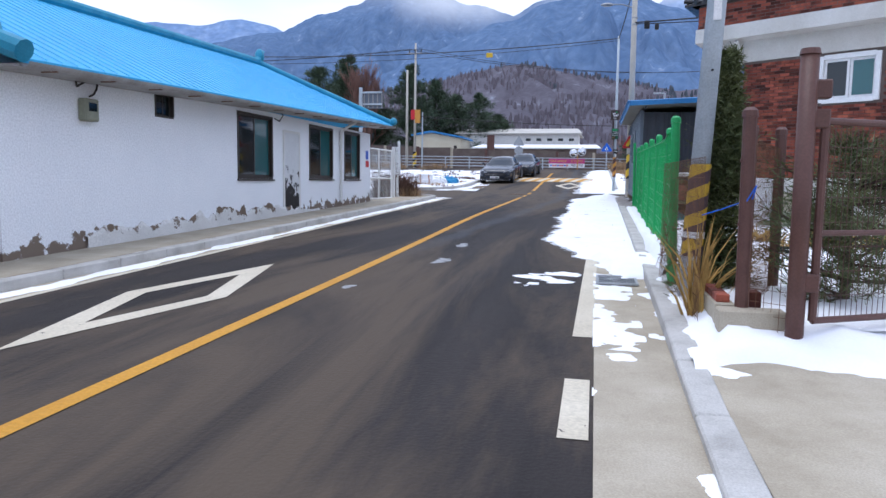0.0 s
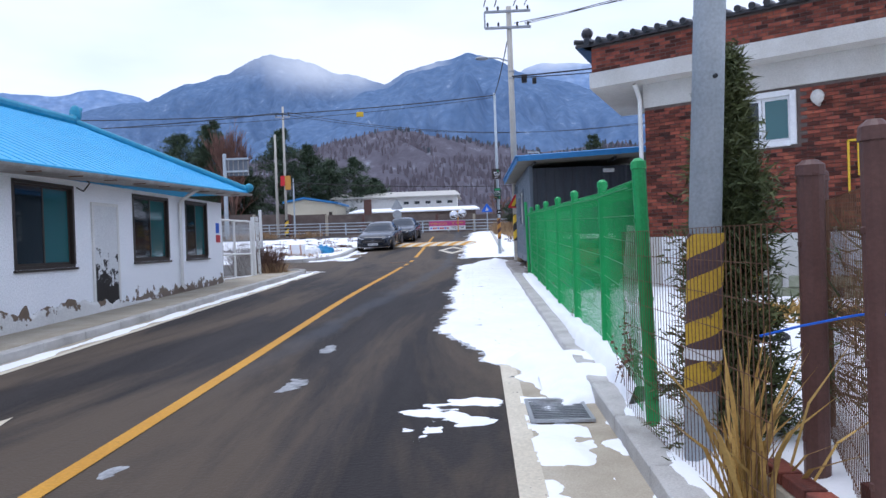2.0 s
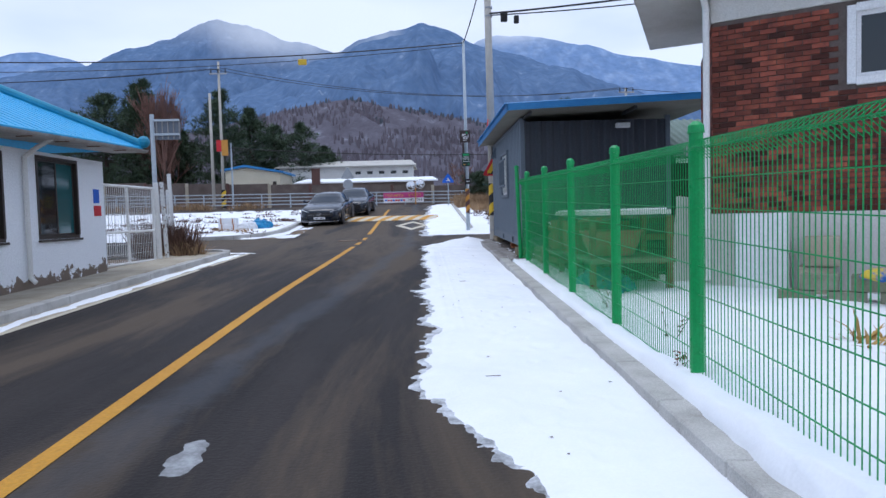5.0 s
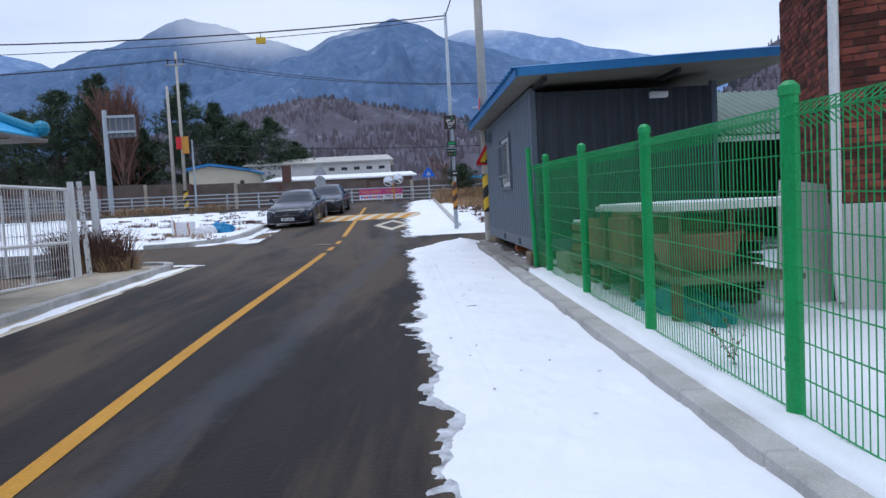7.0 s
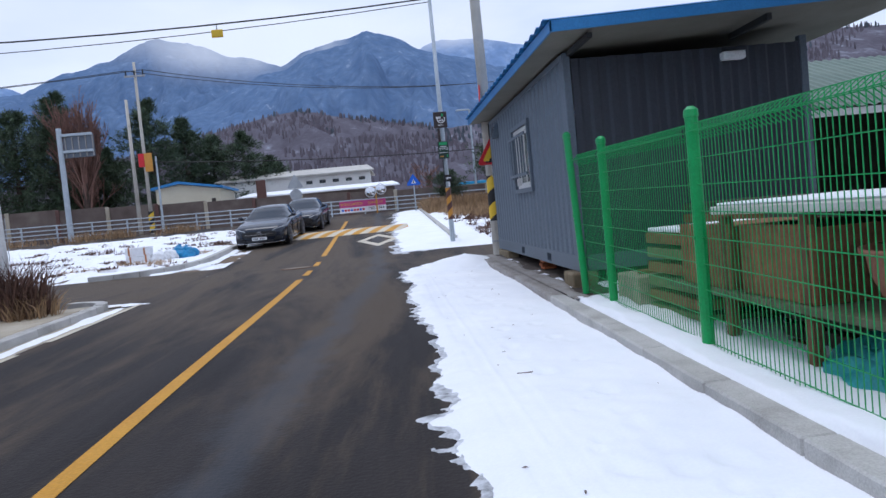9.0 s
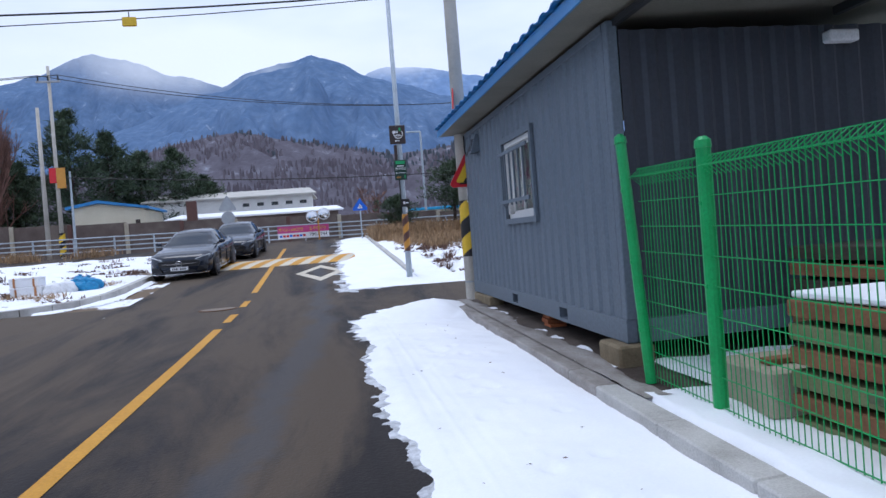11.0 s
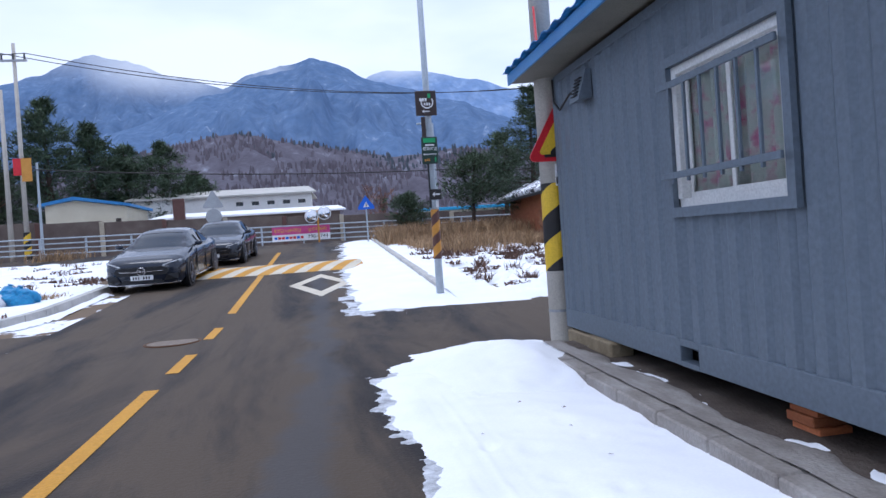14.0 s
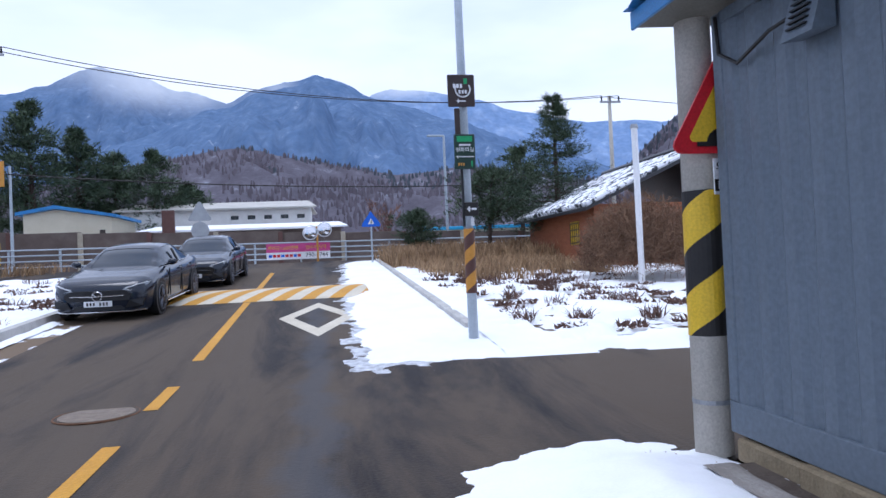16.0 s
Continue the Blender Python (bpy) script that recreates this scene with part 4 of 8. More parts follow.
    bm = prism(bmesh.new(), [(rx0, ry0, rz(rx0)), (rx1, ry0, rz(rx1)), (rx1, ry0, rz(rx1) + 0.125), (rx0, ry0, rz(rx0) + 0.125)], (0, 0.025, 0))
    part("fascia", bm, BLUE_TRIM, base)
    bm = prism(bmesh.new(), [(rx0 + 0.025, ry0 + 0.025, rz(rx0) + 0.012), (rx1, ry0 + 0.025, rz(rx1) + 0.012), (rx1, ry0 + 0.025, rz(rx1) + 0.04), (rx0 + 0.025, ry0 + 0.025, rz(rx0) + 0.04)], (0, ry1 - ry0 - 0.05, 0))
    part("soffit", bm, surf("dull_soffit_sheet", [(0.16, 0.15, 0.125), (0.24, 0.23, 0.19)], 1.5, 0.7, 0.05), base)
    part("bracket", slab(X + 0.05, X + 0.11, Y0 - 0.9, Y0, 3.73, 3.79, 0.004), DARK_STEEL, base)
    part("bracket", slab(X + 2.2, X + 2.26, Y0 - 0.9, Y0, 3.78, 3.86, 0.004), DARK_STEEL, base)
    lamp = part("outdoor_lamp", slab(X + 2.05, X + 2.35, Y0 - 0.14, Y0 - 0.02, 3.52, 3.62, 0.015), SIGN_WHITE, base, "white box lamp under the eave")
    # window with bars
    w = window_unit("window", X + 0.01, wy0, wy1, wz0, wz1, -1, 0.1, WHITE_PAINT, [CLEAR_PANE], base, 1, 0.06, "white sliding window behind grey bars")
    part("window_surround", wall_with_holes(X - 0.045, X - 0.004, wy0 - 0.07, wy1 + 0.07, wz0 - 0.07, wz1 + 0.07, [(wy0, wy1, wz0, wz1)]), CONTAINER_GREY, w)
    g = part("window_grille", slab(X - 0.11, X - 0.085, wy0 - 0.05, wy1 + 0.05, wz0 + 0.2, wz0 + 0.245, 0.004), CONTAINER_GREY, base, "grey steel window bars")
    part("rail", slab(X - 0.11, X - 0.085, wy0 - 0.05, wy1 + 0.05, wz1 - 0.17, wz1 - 0.125, 0.004), CONTAINER_GREY, g)
    for i in range(6):
        a = wy0 + 0.12 + i * (wy1 - wy0 - 0.24) / 5
        part("bar", slab(X - 0.108, X - 0.086, a - 0.011, a + 0.011, wz0 + 0.17, wz1 - 0.12, 0.003), CONTAINER_GREY, g)
    curtain = surf("floral_curtain", [(0.2, 0.34, 0.24), (0.62, 0.62, 0.55), (0.72, 0.66, 0.62), (0.7, 0.2, 0.34), (0.3, 0.4, 0.62)], 7, 0.9, 0.1, spread=0.7)
    bm = bmesh.new()
    pts = [(X + 0.14 + 0.03 * math.sin(i * 1.1), wy0 + 0.06 + i * 0.022) for i in range(56)]
    for (a, b), (c, d) in zip(pts[:-1], pts[1:]):
        bm.faces.new([bm.verts.new(k) for k in ((a, b, wz0 + 0.05), (c, d, wz0 + 0.05), (c, d, wz1 - 0.03), (a, b, wz1 - 0.03))])
    part("curtain", bm, curtain, base, "floral curtain inside the window", smooth=True)
    # vent cowl with cable
    bm = prism(bmesh.new(), [(X, 27.55, 3.35), (X - 0.14, 27.55, 3.33), (X - 0.05, 27.55, 3.62), (X, 27.55, 3.62)], (0, 0.24, 0))
    v = part("vent_cowl", bm, CONTAINER_GREY, base, "grey louvred vent cowl")
    for i in range(6):
        z = 3.38 + i * 0.033
        part("slat", slab(X - 0.145 + i * 0.01, X - 0.1 + i * 0.01, 27.6, 27.74, z, z + 0.008), DARK_STEEL, v)
    part("cable", tube(bmesh.new(), [(X - 0.03, 27.82, 3.5), (X - 0.06, 27.98, 3.47), (X - 0.05, 28.3, 3.38), (X - 0.03, 28.52, 3.5), (X - 0.02, 28.56, 3.75)], 0.012, 6), BLACK_PAINT, base)
    for ob in base.children_recursive:
        if ob.name.startswith("pane"):
            ob.visible_shadow = False
    # supports
    part("support_block", slab(X - 0.13, X + 0.2, 22.5, 22.95, gz(22.7) + 0.08, Z0 - 0.004, 0.02), OLD_STONE, base, "worn yellowish stone block under the corner")
    part("support_block", slab(X + W - 0.25, X + W - 0.05, 22.75, 23.1, gz(22.9) + 0.08, Z0, 0.015), CONCRETE, base)
    part("support_block", slab(X + W - 0.25, X + W - 0.05, 27.75, 28.4, gz(28) + 0.08, Z0, 0.015), CONCRETE, base)
    z0 = gz(25.2) + 0.08
    n = 4
    dz = (Z0 - z0) / n
    for i in range(n):
        o = (0.0, 0.012, -0.008, 0.006)[i]
        part("brick", slab(X + 0.04 + o, X + 0.25 + o, 24.86 - o, 25.09 - o, z0 + i * dz + 0.001, z0 + (i + 1) * dz - 0.002, 0.006), ORANGE_BRICK, base)
    for a_, b_, o in ((27.35, 27.92, 0.0), (27.93, 28.52, 0.025)):
        part("support_beam", slab(X - 0.07 + o, X + 0.16 + o, a_, b_, gz(a_) + 0.09, Z0 - 0.002 - o * 0.5, 0.015), OLD_STONE, base, "broken yellowish kerbstone under the container")
    # the frame sags with the slope towards its lower end
    oz, oy = base.location.z, base.location.y
    for ob in base.children_recursive:
        for vv in ob.data.vertices:
            k = min(1.0, max(0.0, (3.7 - vv.co.z - oz) / 2.6))
            vv.co.z += 0.0145 * (vv.co.y + oy - 28.6) * k


ORANGE_BRICK = surf("orange_brick", [(0.32, 0.09, 0.035), (0.45, 0.15, 0.055)], 6, 0.85, 0.3, object_vary=0.3)
WET_SOIL = surf("wet_brown_soil", [(0.035, 0.026, 0.02), (0.075, 0.056, 0.043), (0.13, 0.105, 0.085)], 2.6, 0.7, 0.6, fine=40, spread=0.5)
container()
strip("container_ground", 1.25, 4.9, 21.7, 28.35, 0.115, WET_SOIL, label="wet brown soil under the container", category="soil")
mound("concrete_footing", 1.05, 1.6, 21.5, 28.3, 0.035, lambda x, y: 0.142 + 0.012 * fbm(x, y, 3.0, 4, 41.0) - max(0, x - 1.27 - 0.09 * fbm(x * 0.5, y, 1.6, 3, 42.0)) * 0.6, STAINED, "stained broken concrete footing behind the kerb")
mound("snow_patch", 1.1, 1.4, 21.9, 28.3, 0.03, lambda x, y: 0.138 + 0.05 * fbm(x * 1.4, y, 1.9, 4, 43.0) - 0.034, SNOW, "thin snow remnants on the concrete footing")


def green_shed():
    """Open shed with a green ribbed roof beside the container."""
    base = thing("open_shed", (7.6, 25.6, gz(25.6)), "dark open shed with a green ribbed sheet roof", "shed")
    green = surf("faded_green_roof_sheet", [(0.1, 0.15, 0.12), (0.17, 0.22, 0.18)], 1.5, 0.6, 0.1)
    wood = surf("dark_shed_boards", [(0.03, 0.025, 0.02), (0.06, 0.05, 0.04)], 3, 0.85, 0.3, stretch=(4, 4, 0.4))
    x0, x1, y0, y1, z0, z1 = 5.35, 10.2, 24.0, 27.2, 2.95, 4.25
    bm = bmesh.new()
    n = 100
    rows_ = []
    for i in range(n + 1):
        xx = x0 + (x1 - x0) * i / n
        h = 0.03 if i % 4 in (1, 2) else 0.0
        rows_.append([bm.verts.new((xx, y0, z0 + h)), bm.verts.new((xx, y1, z1 + h))])
    for i in range(n):
        bm.faces.new((rows_[i][0], rows_[i + 1][0], rows_[i + 1][1], rows_[i][1]))
    ob = part("roof_sheet", bm, green, base, "faded green ribbed roof sheet")
    ob.modifiers.new("sheet", "SOLIDIFY").thickness = 0.006
    part("eave_board", slab(x0, x1, y0 + 0.02, y0 + 0.06, z0 - 0.12, z0 - 0.012, 0.005), WHITE_PAINT, base)
    part("back_wall", slab(x0 + 0.1, x1 - 0.1, y1 - 0.35, y1 - 0.29, gz(26) - 0.05, z1 - 0.16), wood, base)
    for xx in (x0 + 0.1, x1 - 0.16):
        bm = prism(bmesh.new(), [(xx, y0 + 0.3, gz(24) - 0.05), (xx, y1 - 0.36, gz(26) - 0.05), (xx, y1 - 0.36, z1 - 0.2), (xx, y0 + 0.3, z0 + 0.08)], (0.05, 0, 0))
        part("side_wall", bm, wood, base)
    for xx in (x0 + 0.3, 7.7, x1 - 0.4):
        part("post", slab(xx, xx + 0.1, y0 + 0.12, y0 + 0.22, gz(24) - 0.05, z0 - 0.02, 0.006), wood, base)


green_shed()



# ---- green fence ----
def fence_panel(bm, x, ya, yb, za, zb, h, r=0.0034):
    n = max(4, int((yb - ya) / 0.05))
    for i in range(1, n):
        y = ya + (yb - ya) * i / n
        b = za + (zb - za) * i / n
        for p, q in (((x, y, b), (x, y, b + h)),):
            quad_wire(bm, p, q, r)
    for k in range(9):
        z = 0.04 + (h - 0.1) * k / 8
        quad_wire(bm, (x - 0.006, ya, za + z), (x - 0.006, yb, zb + z), r * 1.3)
    # folded top
    for i in range(1, n):
        y = ya + (yb - ya) * i / n
        b = za + (zb - za) * i / n + h
        quad_wire(bm, (x, y, b), (x - 0.07, y + 0.02, b - 0.06), r)
        quad_wire(bm, (x - 0.07, y + 0.02, b - 0.06), (x, y, b - 0.13), r)
    quad_wire(bm, (x - 0.07, ya, za + h - 0.06), (x - 0.07, yb, zb + h - 0.06), r * 1.3)
    quad_wire(bm, (x, ya, za + h), (x, yb, zb + h), r * 1.3)


def quad_wire(store, a, b, r):
    """Four-sided wire added to a pair of lists."""
    v, f = store
    a, b = Vector(a), Vector(b)
    d = (b - a).normalized()
    u = d.orthogonal().normalized() * r
    w = d.cross(u)
    o = len(v)
    for p in (a, b):
        v += [tuple(p + u), tuple(p + w), tuple(p - u), tuple(p - w)]
    f += [(o + i, o + (i + 1) % 4, o + 4 + (i + 1) % 4, o + 4 + i) for i in range(4)]


def fence_post(base, foot, top, r, mat):
    p = part("post", stick(foot, top, r, r, 12), mat, base)
    bm = bmesh.new()
    t = Vector(top)
    d = (t - Vector(foot)).normalized()
    rod(bm, t, t + d * 0.05, r + 0.008, r + 0.004, 12)
    rod(bm, t + d * 0.05, t + d * 0.075, r + 0.004, r * 0.5, 12)
    part("post_cap", bm, mat, p)
    for k in (0.22, 0.5, 0.8):
        c = Vector(foot).lerp(t, k)
        part("clamp", slab(c.x - r - 0.005, c.x + r + 0.003, c.y - 0.014, c.y + 0.014, c.z - 0.014, c.z + 0.014, 0.004), mat, p)
    return p


def green_fence():
    base = thing("mesh_fence", (1.27, 15, 0.6), "green coated wire mesh fence with round posts on a kerb", "fence")
    ys = [7.9, 10.1, 12.29, 14.4, 16.64, 18.83, 21.03]
    def top(y):
        return 2.19 + (y - 10.1) * 0.0255
    def line(y):
        return 1.1 + 0.0215 * (y - 10.1)
    for i, y in enumerate(ys):
        foot, t = (line(y), y, gz(y) + 0.06), (line(y), y, top(y))
        if i == 0:
            foot, t = (0.96, 7.82, gz(y) + 0.06), (0.94, 7.94, 2.15)
        fence_post(base, foot, t, 0.047, GREEN_FENCE)
    fence_post(base, (1.31, 21.93, gz(21.9) + 0.12), (1.28, 22.1, 2.66), 0.042, GREEN_FENCE)
    for a, b in list(zip(ys[:-1], ys[1:])) + [(21.03, 22.05)]:
        store = ([], [])
        h = 1.64
        fence_panel(store, 0.0, a + 0.04, b - 0.04, top(a) - 0.05 - h, top(b) - 0.05 - h, h)
        bow = 0.13 if a < 8 else 0.0
        store = ([(x + line(y) - bow * (b - y) / (b - a), y, z) for x, y, z in store[0]], store[1])
        raw("wire_mesh", store[0], store[1], GREEN_FENCE, base)


green_fence()


# ---- brick house ----
def brick_house():
    C = Vector((3.35, 17.2, 0))
    u = Vector((0.82, -0.572, 0)).normalized()
    v = Vector((0.33, 0.944, 0)).normalized()
    nrm = Vector((u.y, -u.x, 0))          # outward from the front wall
    L, LS = 9.5, 7.0
    zt, zb = 4.27, 1.66
    base = thing("brick_house", (7, 17, 0.5), "red brick house with white base and tiled parapet", "house")
    m = Matrix(((u.x, -nrm.x, 0, C.x), (u.y, -nrm.y, 0, C.y), (0, 0, 1, 0), (0, 0, 0, 1)))   # local x along the wall, y into it
    vl = v                                   # side wall direction

    def put(name, bm, mat, parent=base, label=""):
        bmesh.ops.transform(bm, matrix=m, verts=bm.verts)
        return part(name, bm, mat, parent, label)

    win = (1.62, 2.74, 3.24, 4.2)
    bm = bmesh.new()
    for a, b, lo, hi in ((0, win[0], zb, zt), (win[1], L, zb, zt), (win[0], win[1], zb, win[2]), (win[0], win[1], win[3], zt)):
        box(bm, a, b, 0.012, 0.2, lo, hi)
    put("wall_front", bm, MORTAR)
    # side wall and back to close the house
    def side_pt(k, off=0.0):
        return C + vl * k
    outline = [C + u * 0.0 + vl * 0.02, C + vl * LS, C + vl * LS + u * L, C + u * L + vl * 0.25, C + u * 0.2 + vl * 0.25]
    bm = prism(bmesh.new(), [Vector((p.x, p.y, 0.3)) for p in (C - nrm * 0.02, C + vl * 2.75, C + vl * 2.75 + u * 0.25, C + u * 0.25 - nrm * 0.2)], (0, 0, zt - 0.3))
    part("wall_side", bm, MORTAR, base)
    bm = prism(bmesh.new(), [Vector((p.x, p.y, 0.3)) for p in (C + u * 0.25 - nrm * 0.21, C + u * L - nrm * 0.21, C + u * L + v * 6, C + vl * 2.74 + u * 0.25)], (0, 0, zt - 0.35))
    part("wall_core", bm, DARK_STEEL, base)
    bm = bmesh.new()
    box(bm, -0.03, L, -0.05, 0.2, 0.3, zb, 0.01)
    put("plinth", bm, PLASTER_OLD, base, "white painted concrete base")
    bm = bmesh.new()
    box(bm, -0.02, L, -0.025, 0.2, zt, 4.78, 0.01)
    put("plaster_band", bm, PLASTER_OLD, base, "white plaster band under the eave")
    fo = [C - u * 0.95 + nrm * 0.5, C + u * L + nrm * 0.5, C + u * L - nrm * 4, C + vl * 3.2 - u * 0.9]
    bm = prism(bmesh.new(), [Vector((p.x, p.y, 4.74)) for p in fo], (0, 0, 0.31))
    part("eave_slab", bm, PLASTER_OLD, base, "stained white concrete eave slab")
    cen = sum(fo, Vector()) / 4
    fi = [p + (cen - p).normalized() * 0.06 for p in fo]
    bm = prism(bmesh.new(), [Vector((p.x, p.y, 5.05)) for p in fi], (0, 0, 0.52))
    part("parapet", bm, MORTAR, base, "red brick parapet")
    # tiled coping along the two visible edges
    for a, b in ((fo[0], fo[1]), (fo[0], fo[3])):
        d = (b - a).normalized()
        ln = (b - a).length
        q = Matrix.Translation(Vector((a.x, a.y, 0))) @ Matrix(((d.x, -d.y, 0, 0), (d.y, d.x, 0, 0), (0, 0, 1, 0), (0, 0, 0, 1)))
        bm = bmesh.new()
        box(bm, -0.1, ln, -0.1, 0.25, 5.57, 5.63, 0.005)
        bmesh.ops.transform(bm, matrix=q, verts=bm.verts)
        part("coping", bm, BLACK_TILE, base)
        k = 0.05
        side = -1 if a is fo[0] and b is fo[1] else 1
        while k < ln - 0.2:
            bm = bmesh.new()
            rod(bm, (k, -0.16 * 1, 5.66), (k, 0.3, 5.74), 0.055, 0.055, 8)
            rod(bm, (k, -0.175, 5.655), (k, -0.15, 5.66), 0.062, 0.062, 10)
            bmesh.ops.transform(bm, matrix=q, verts=bm.verts)
            part("roof_tile", bm, BLACK_TILE, base)
            k += 0.24
    bm = bmesh.new()
    tip = fo[0]
    bmesh.ops.create_uvsphere(bm, u_segments=10, v_segments=8, radius=0.12, matrix=Matrix.Translation((tip.x - 0.02, tip.y, 5.86)))
    rod(bm, (tip.x, tip.y, 5.6), (tip.x - 0.02, tip.y, 5.85), 0.1, 0.07, 8)
    part("corner_finial", bm, BLACK_TILE, base)
    # window
    w = None
    bm = bmesh.new()
    a, b, lo, hi = win
    for qd in ((a - 0.02, a + 0.08, lo, hi), (b - 0.08, b + 0.02, lo, hi), (a + 0.08, b - 0.08, lo - 0.02, lo + 0.08), (a + 0.08, b - 0.08, hi - 0.08, hi + 0.02)):
        box(bm, qd[0], qd[1], -0.05, 0.14, qd[2], qd[3], 0.006)
    w = put("window", bm, SIGN_WHITE, base, "white framed sliding window")
    for i, g in enumerate((GLASS_DARK, GLASS_GREEN)):
        c0, c1 = a + 0.08 + i * (b - a - 0.16) / 2, a + 0.08 + (i + 1) * (b - a - 0.16) / 2
        bm = bmesh.new()
        yo = 0.02 + 0.035 * i
        for qd in ((c0, c0 + 0.05, lo + 0.08, hi - 0.08), (c1 - 0.05, c1, lo + 0.08, hi - 0.08), (c0 + 0.05, c1 - 0.05, lo + 0.08, lo + 0.13), (c0 + 0.05, c1 - 0.05, hi - 0.13, hi - 0.08)):
            box(bm, qd[0], qd[1], yo, yo + 0.03, qd[2], qd[3], 0.003)
        put("sash", bm, SIGN_WHITE, w)
        put("pane", slab(c0 + 0.05, c1 - 0.05, yo + 0.012, yo + 0.018, lo + 0.13, hi - 0.13), g, w)
    # downpipe, lamp, yellow gas pipe
    bm = tube(bmesh.new(), [(-0.08, -0.3, 4.72), (-0.06, -0.1, 4.45), (-0.06, -0.1, 1.0), (-0.03, -0.18, 0.75)], 0.045, 8)
    put("downpipe", bm, WHITE_PAINT)
    bm = tube(bmesh.new(), [(3.55, -0.06, 2.3), (3.55, -0.06, 3.2), (3.7, -0.06, 3.2), (3.7, -0.06, 2.6)], 0.02, 6)
    put("gas_pipe", bm, SIGN_YELLOW, base, "yellow gas pipe")
    bm = bmesh.new()
    bmesh.ops.create_uvsphere(bm, u_segments=12, v_segments=8, radius=0.11, matrix=Matrix.Translation((3.12, -0.16, 4.0)) @ Matrix.Diagonal((1, 1, 1.15, 1)))
    rod(bm, (3.12, 0, 3.88), (3.12, -0.16, 3.9), 0.03, 0.05, 8)
    put("wall_lamp", bm, PLASTER_OLD, base, "round frosted wall lamp")
    put("wall_box", slab(4.0, 4.7, -0.12, 0, 2.42, 2.5, 0.01), POLE_GREY, base)
    # bricks: nearest stretch as single pieces, the rest joined
    bw, bh, jt = 0.19, 0.057, 0.012
    me = bpy.data.meshes.new("brick")
    bb = slab(0, bw, -0.006, 0.03, 0, bh)
    bmesh.ops.transform(bb, matrix=m.to_3x3().to_4x4(), verts=bb.verts)
    bb.to_mesh(me)
    bb.free()
    me.materials.append(BRICK)
    verts, faces = [], []
    count = 0
    row = 0
    z = zb + 0.01
    mm = np.array(m)
    front = [o for o in base.children if o.name.startswith("wall_front")][0]
    while z + bh < zt:
        x = -0.5 * (row % 2) * (bw + jt) * 0.999
        while x < L:
            x0, x1 = max(x, 0.0), min(x + bw, L)
            x += bw + jt
            if x1 - x0 < 0.05:
                continue
            if x1 > win[0] - 0.02 and x0 < win[1] + 0.02 and z + bh > win[2] - 0.02 and z < win[3] + 0.02:
                continue
            dz = random.uniform(-0.002, 0.002)
            whole = abs(x1 - x0 - bw) < 1e-6
            if whole and count < 300 and 0.9 < x0 < 3.4 and z > 2.45:
                p = m @ Vector((x0, random.uniform(-0.003, 0.002), z + dz))
                ob = new("brick", me)
                ob.parent = front
                ob.location = p - root_at(base)
                count += 1
            else:
                o = len(verts)
                yf = -0.006 + random.uniform(-0.003, 0.003)
                for (lx, ly, lz) in ((x0, yf, z), (x1, yf, z), (x1, yf, z + bh), (x0, yf, z + bh), (x0, 0.03, z), (x1, 0.03, z), (x1, 0.03, z + bh), (x0, 0.03, z + bh)):
                    g = m @ Vector((lx, ly, lz + dz))
                    verts.append(tuple(g))
                faces += [(o, o + 1, o + 2, o + 3), (o + 3, o + 2, o + 6, o + 7), (o + 1, o + 5, o + 6, o + 2), (o + 4, o, o + 3, o + 7), (o + 4, o + 5, o + 1, o)]
        z += bh + jt
        row += 1
    def face_bricks(a, b, z0, z1, out):
        d = (b - a)
        ln = d.length
        d = d.normalized()
        z_, row_ = z0, 0
        while z_ + bh <= z1:
            k = -0.5 * (row_ % 2) * (bw + jt)
            while k < ln:
                k0, k1 = max(k, 0), min(k + bw, ln)
                k += bw + jt
                if k1 - k0 < 0.04:
                    continue
                o = len(verts)
                pr = 0.008 + random.uniform(-0.003, 0.003)
                for kk, off, zz in ((k0, pr, z_), (k1, pr, z_), (k1, pr, z_ + bh), (k0, pr, z_ + bh), (k0, -0.02, z_), (k1, -0.02, z_), (k1, -0.02, z_ + bh), (k0, -0.02, z_ + bh)):
                    g = a + d * kk + out * off
                    verts.append((g.x, g.y, zz))
                faces.extend([(o, o + 1, o + 2, o + 3), (o + 3, o + 2, o + 6, o + 7), (o + 1, o + 5, o + 6, o + 2), (o + 4, o, o + 3, o + 7), (o + 4, o + 5, o + 1, o)])
            z_ += bh + jt
            row_ += 1
    face_bricks(fi[0], fi[1], 5.06, 5.57, nrm)
    dv = (fi[3] - fi[0]).normalized()
    face_bricks(fi[0], fi[3], 5.06, 5.57, Vector((-dv.y, dv.x, 0)))
    face_bricks(C - nrm * 0.02, C + vl * 2.75, zb, zt, Vector((-vl.y, vl.x, 0)))
    rest = raw("brickwork", verts, faces, BRICK_REST, base)
    rest["kind"] = "stuff"


# ---- plants ----
def leaf_cards(verts, faces, p, d, size, n, spread=0.5, slim=0.16):
    """A clump of thin pointed blades about p, mostly along d."""
    for _ in range(n):
        w = (d + Vector((random.gauss(0, spread), random.gauss(0, spread), random.gauss(0, spread)))).normalized()
        s = w.orthogonal().normalized()
        s = Matrix.Rotation(random.uniform(0, 6.28), 3, w) @ s
        ln = size * random.uniform(0.6, 1.2)
        o = len(verts)
        q = p + Vector((random.gauss(0, 1), random.gauss(0, 1), random.gauss(0, 1))) * size * 0.25
        verts += [tuple(q - s * ln * slim), tuple(q + s * ln * slim), tuple(q + w * ln)]
        faces.append((o, o + 1, o + 2))


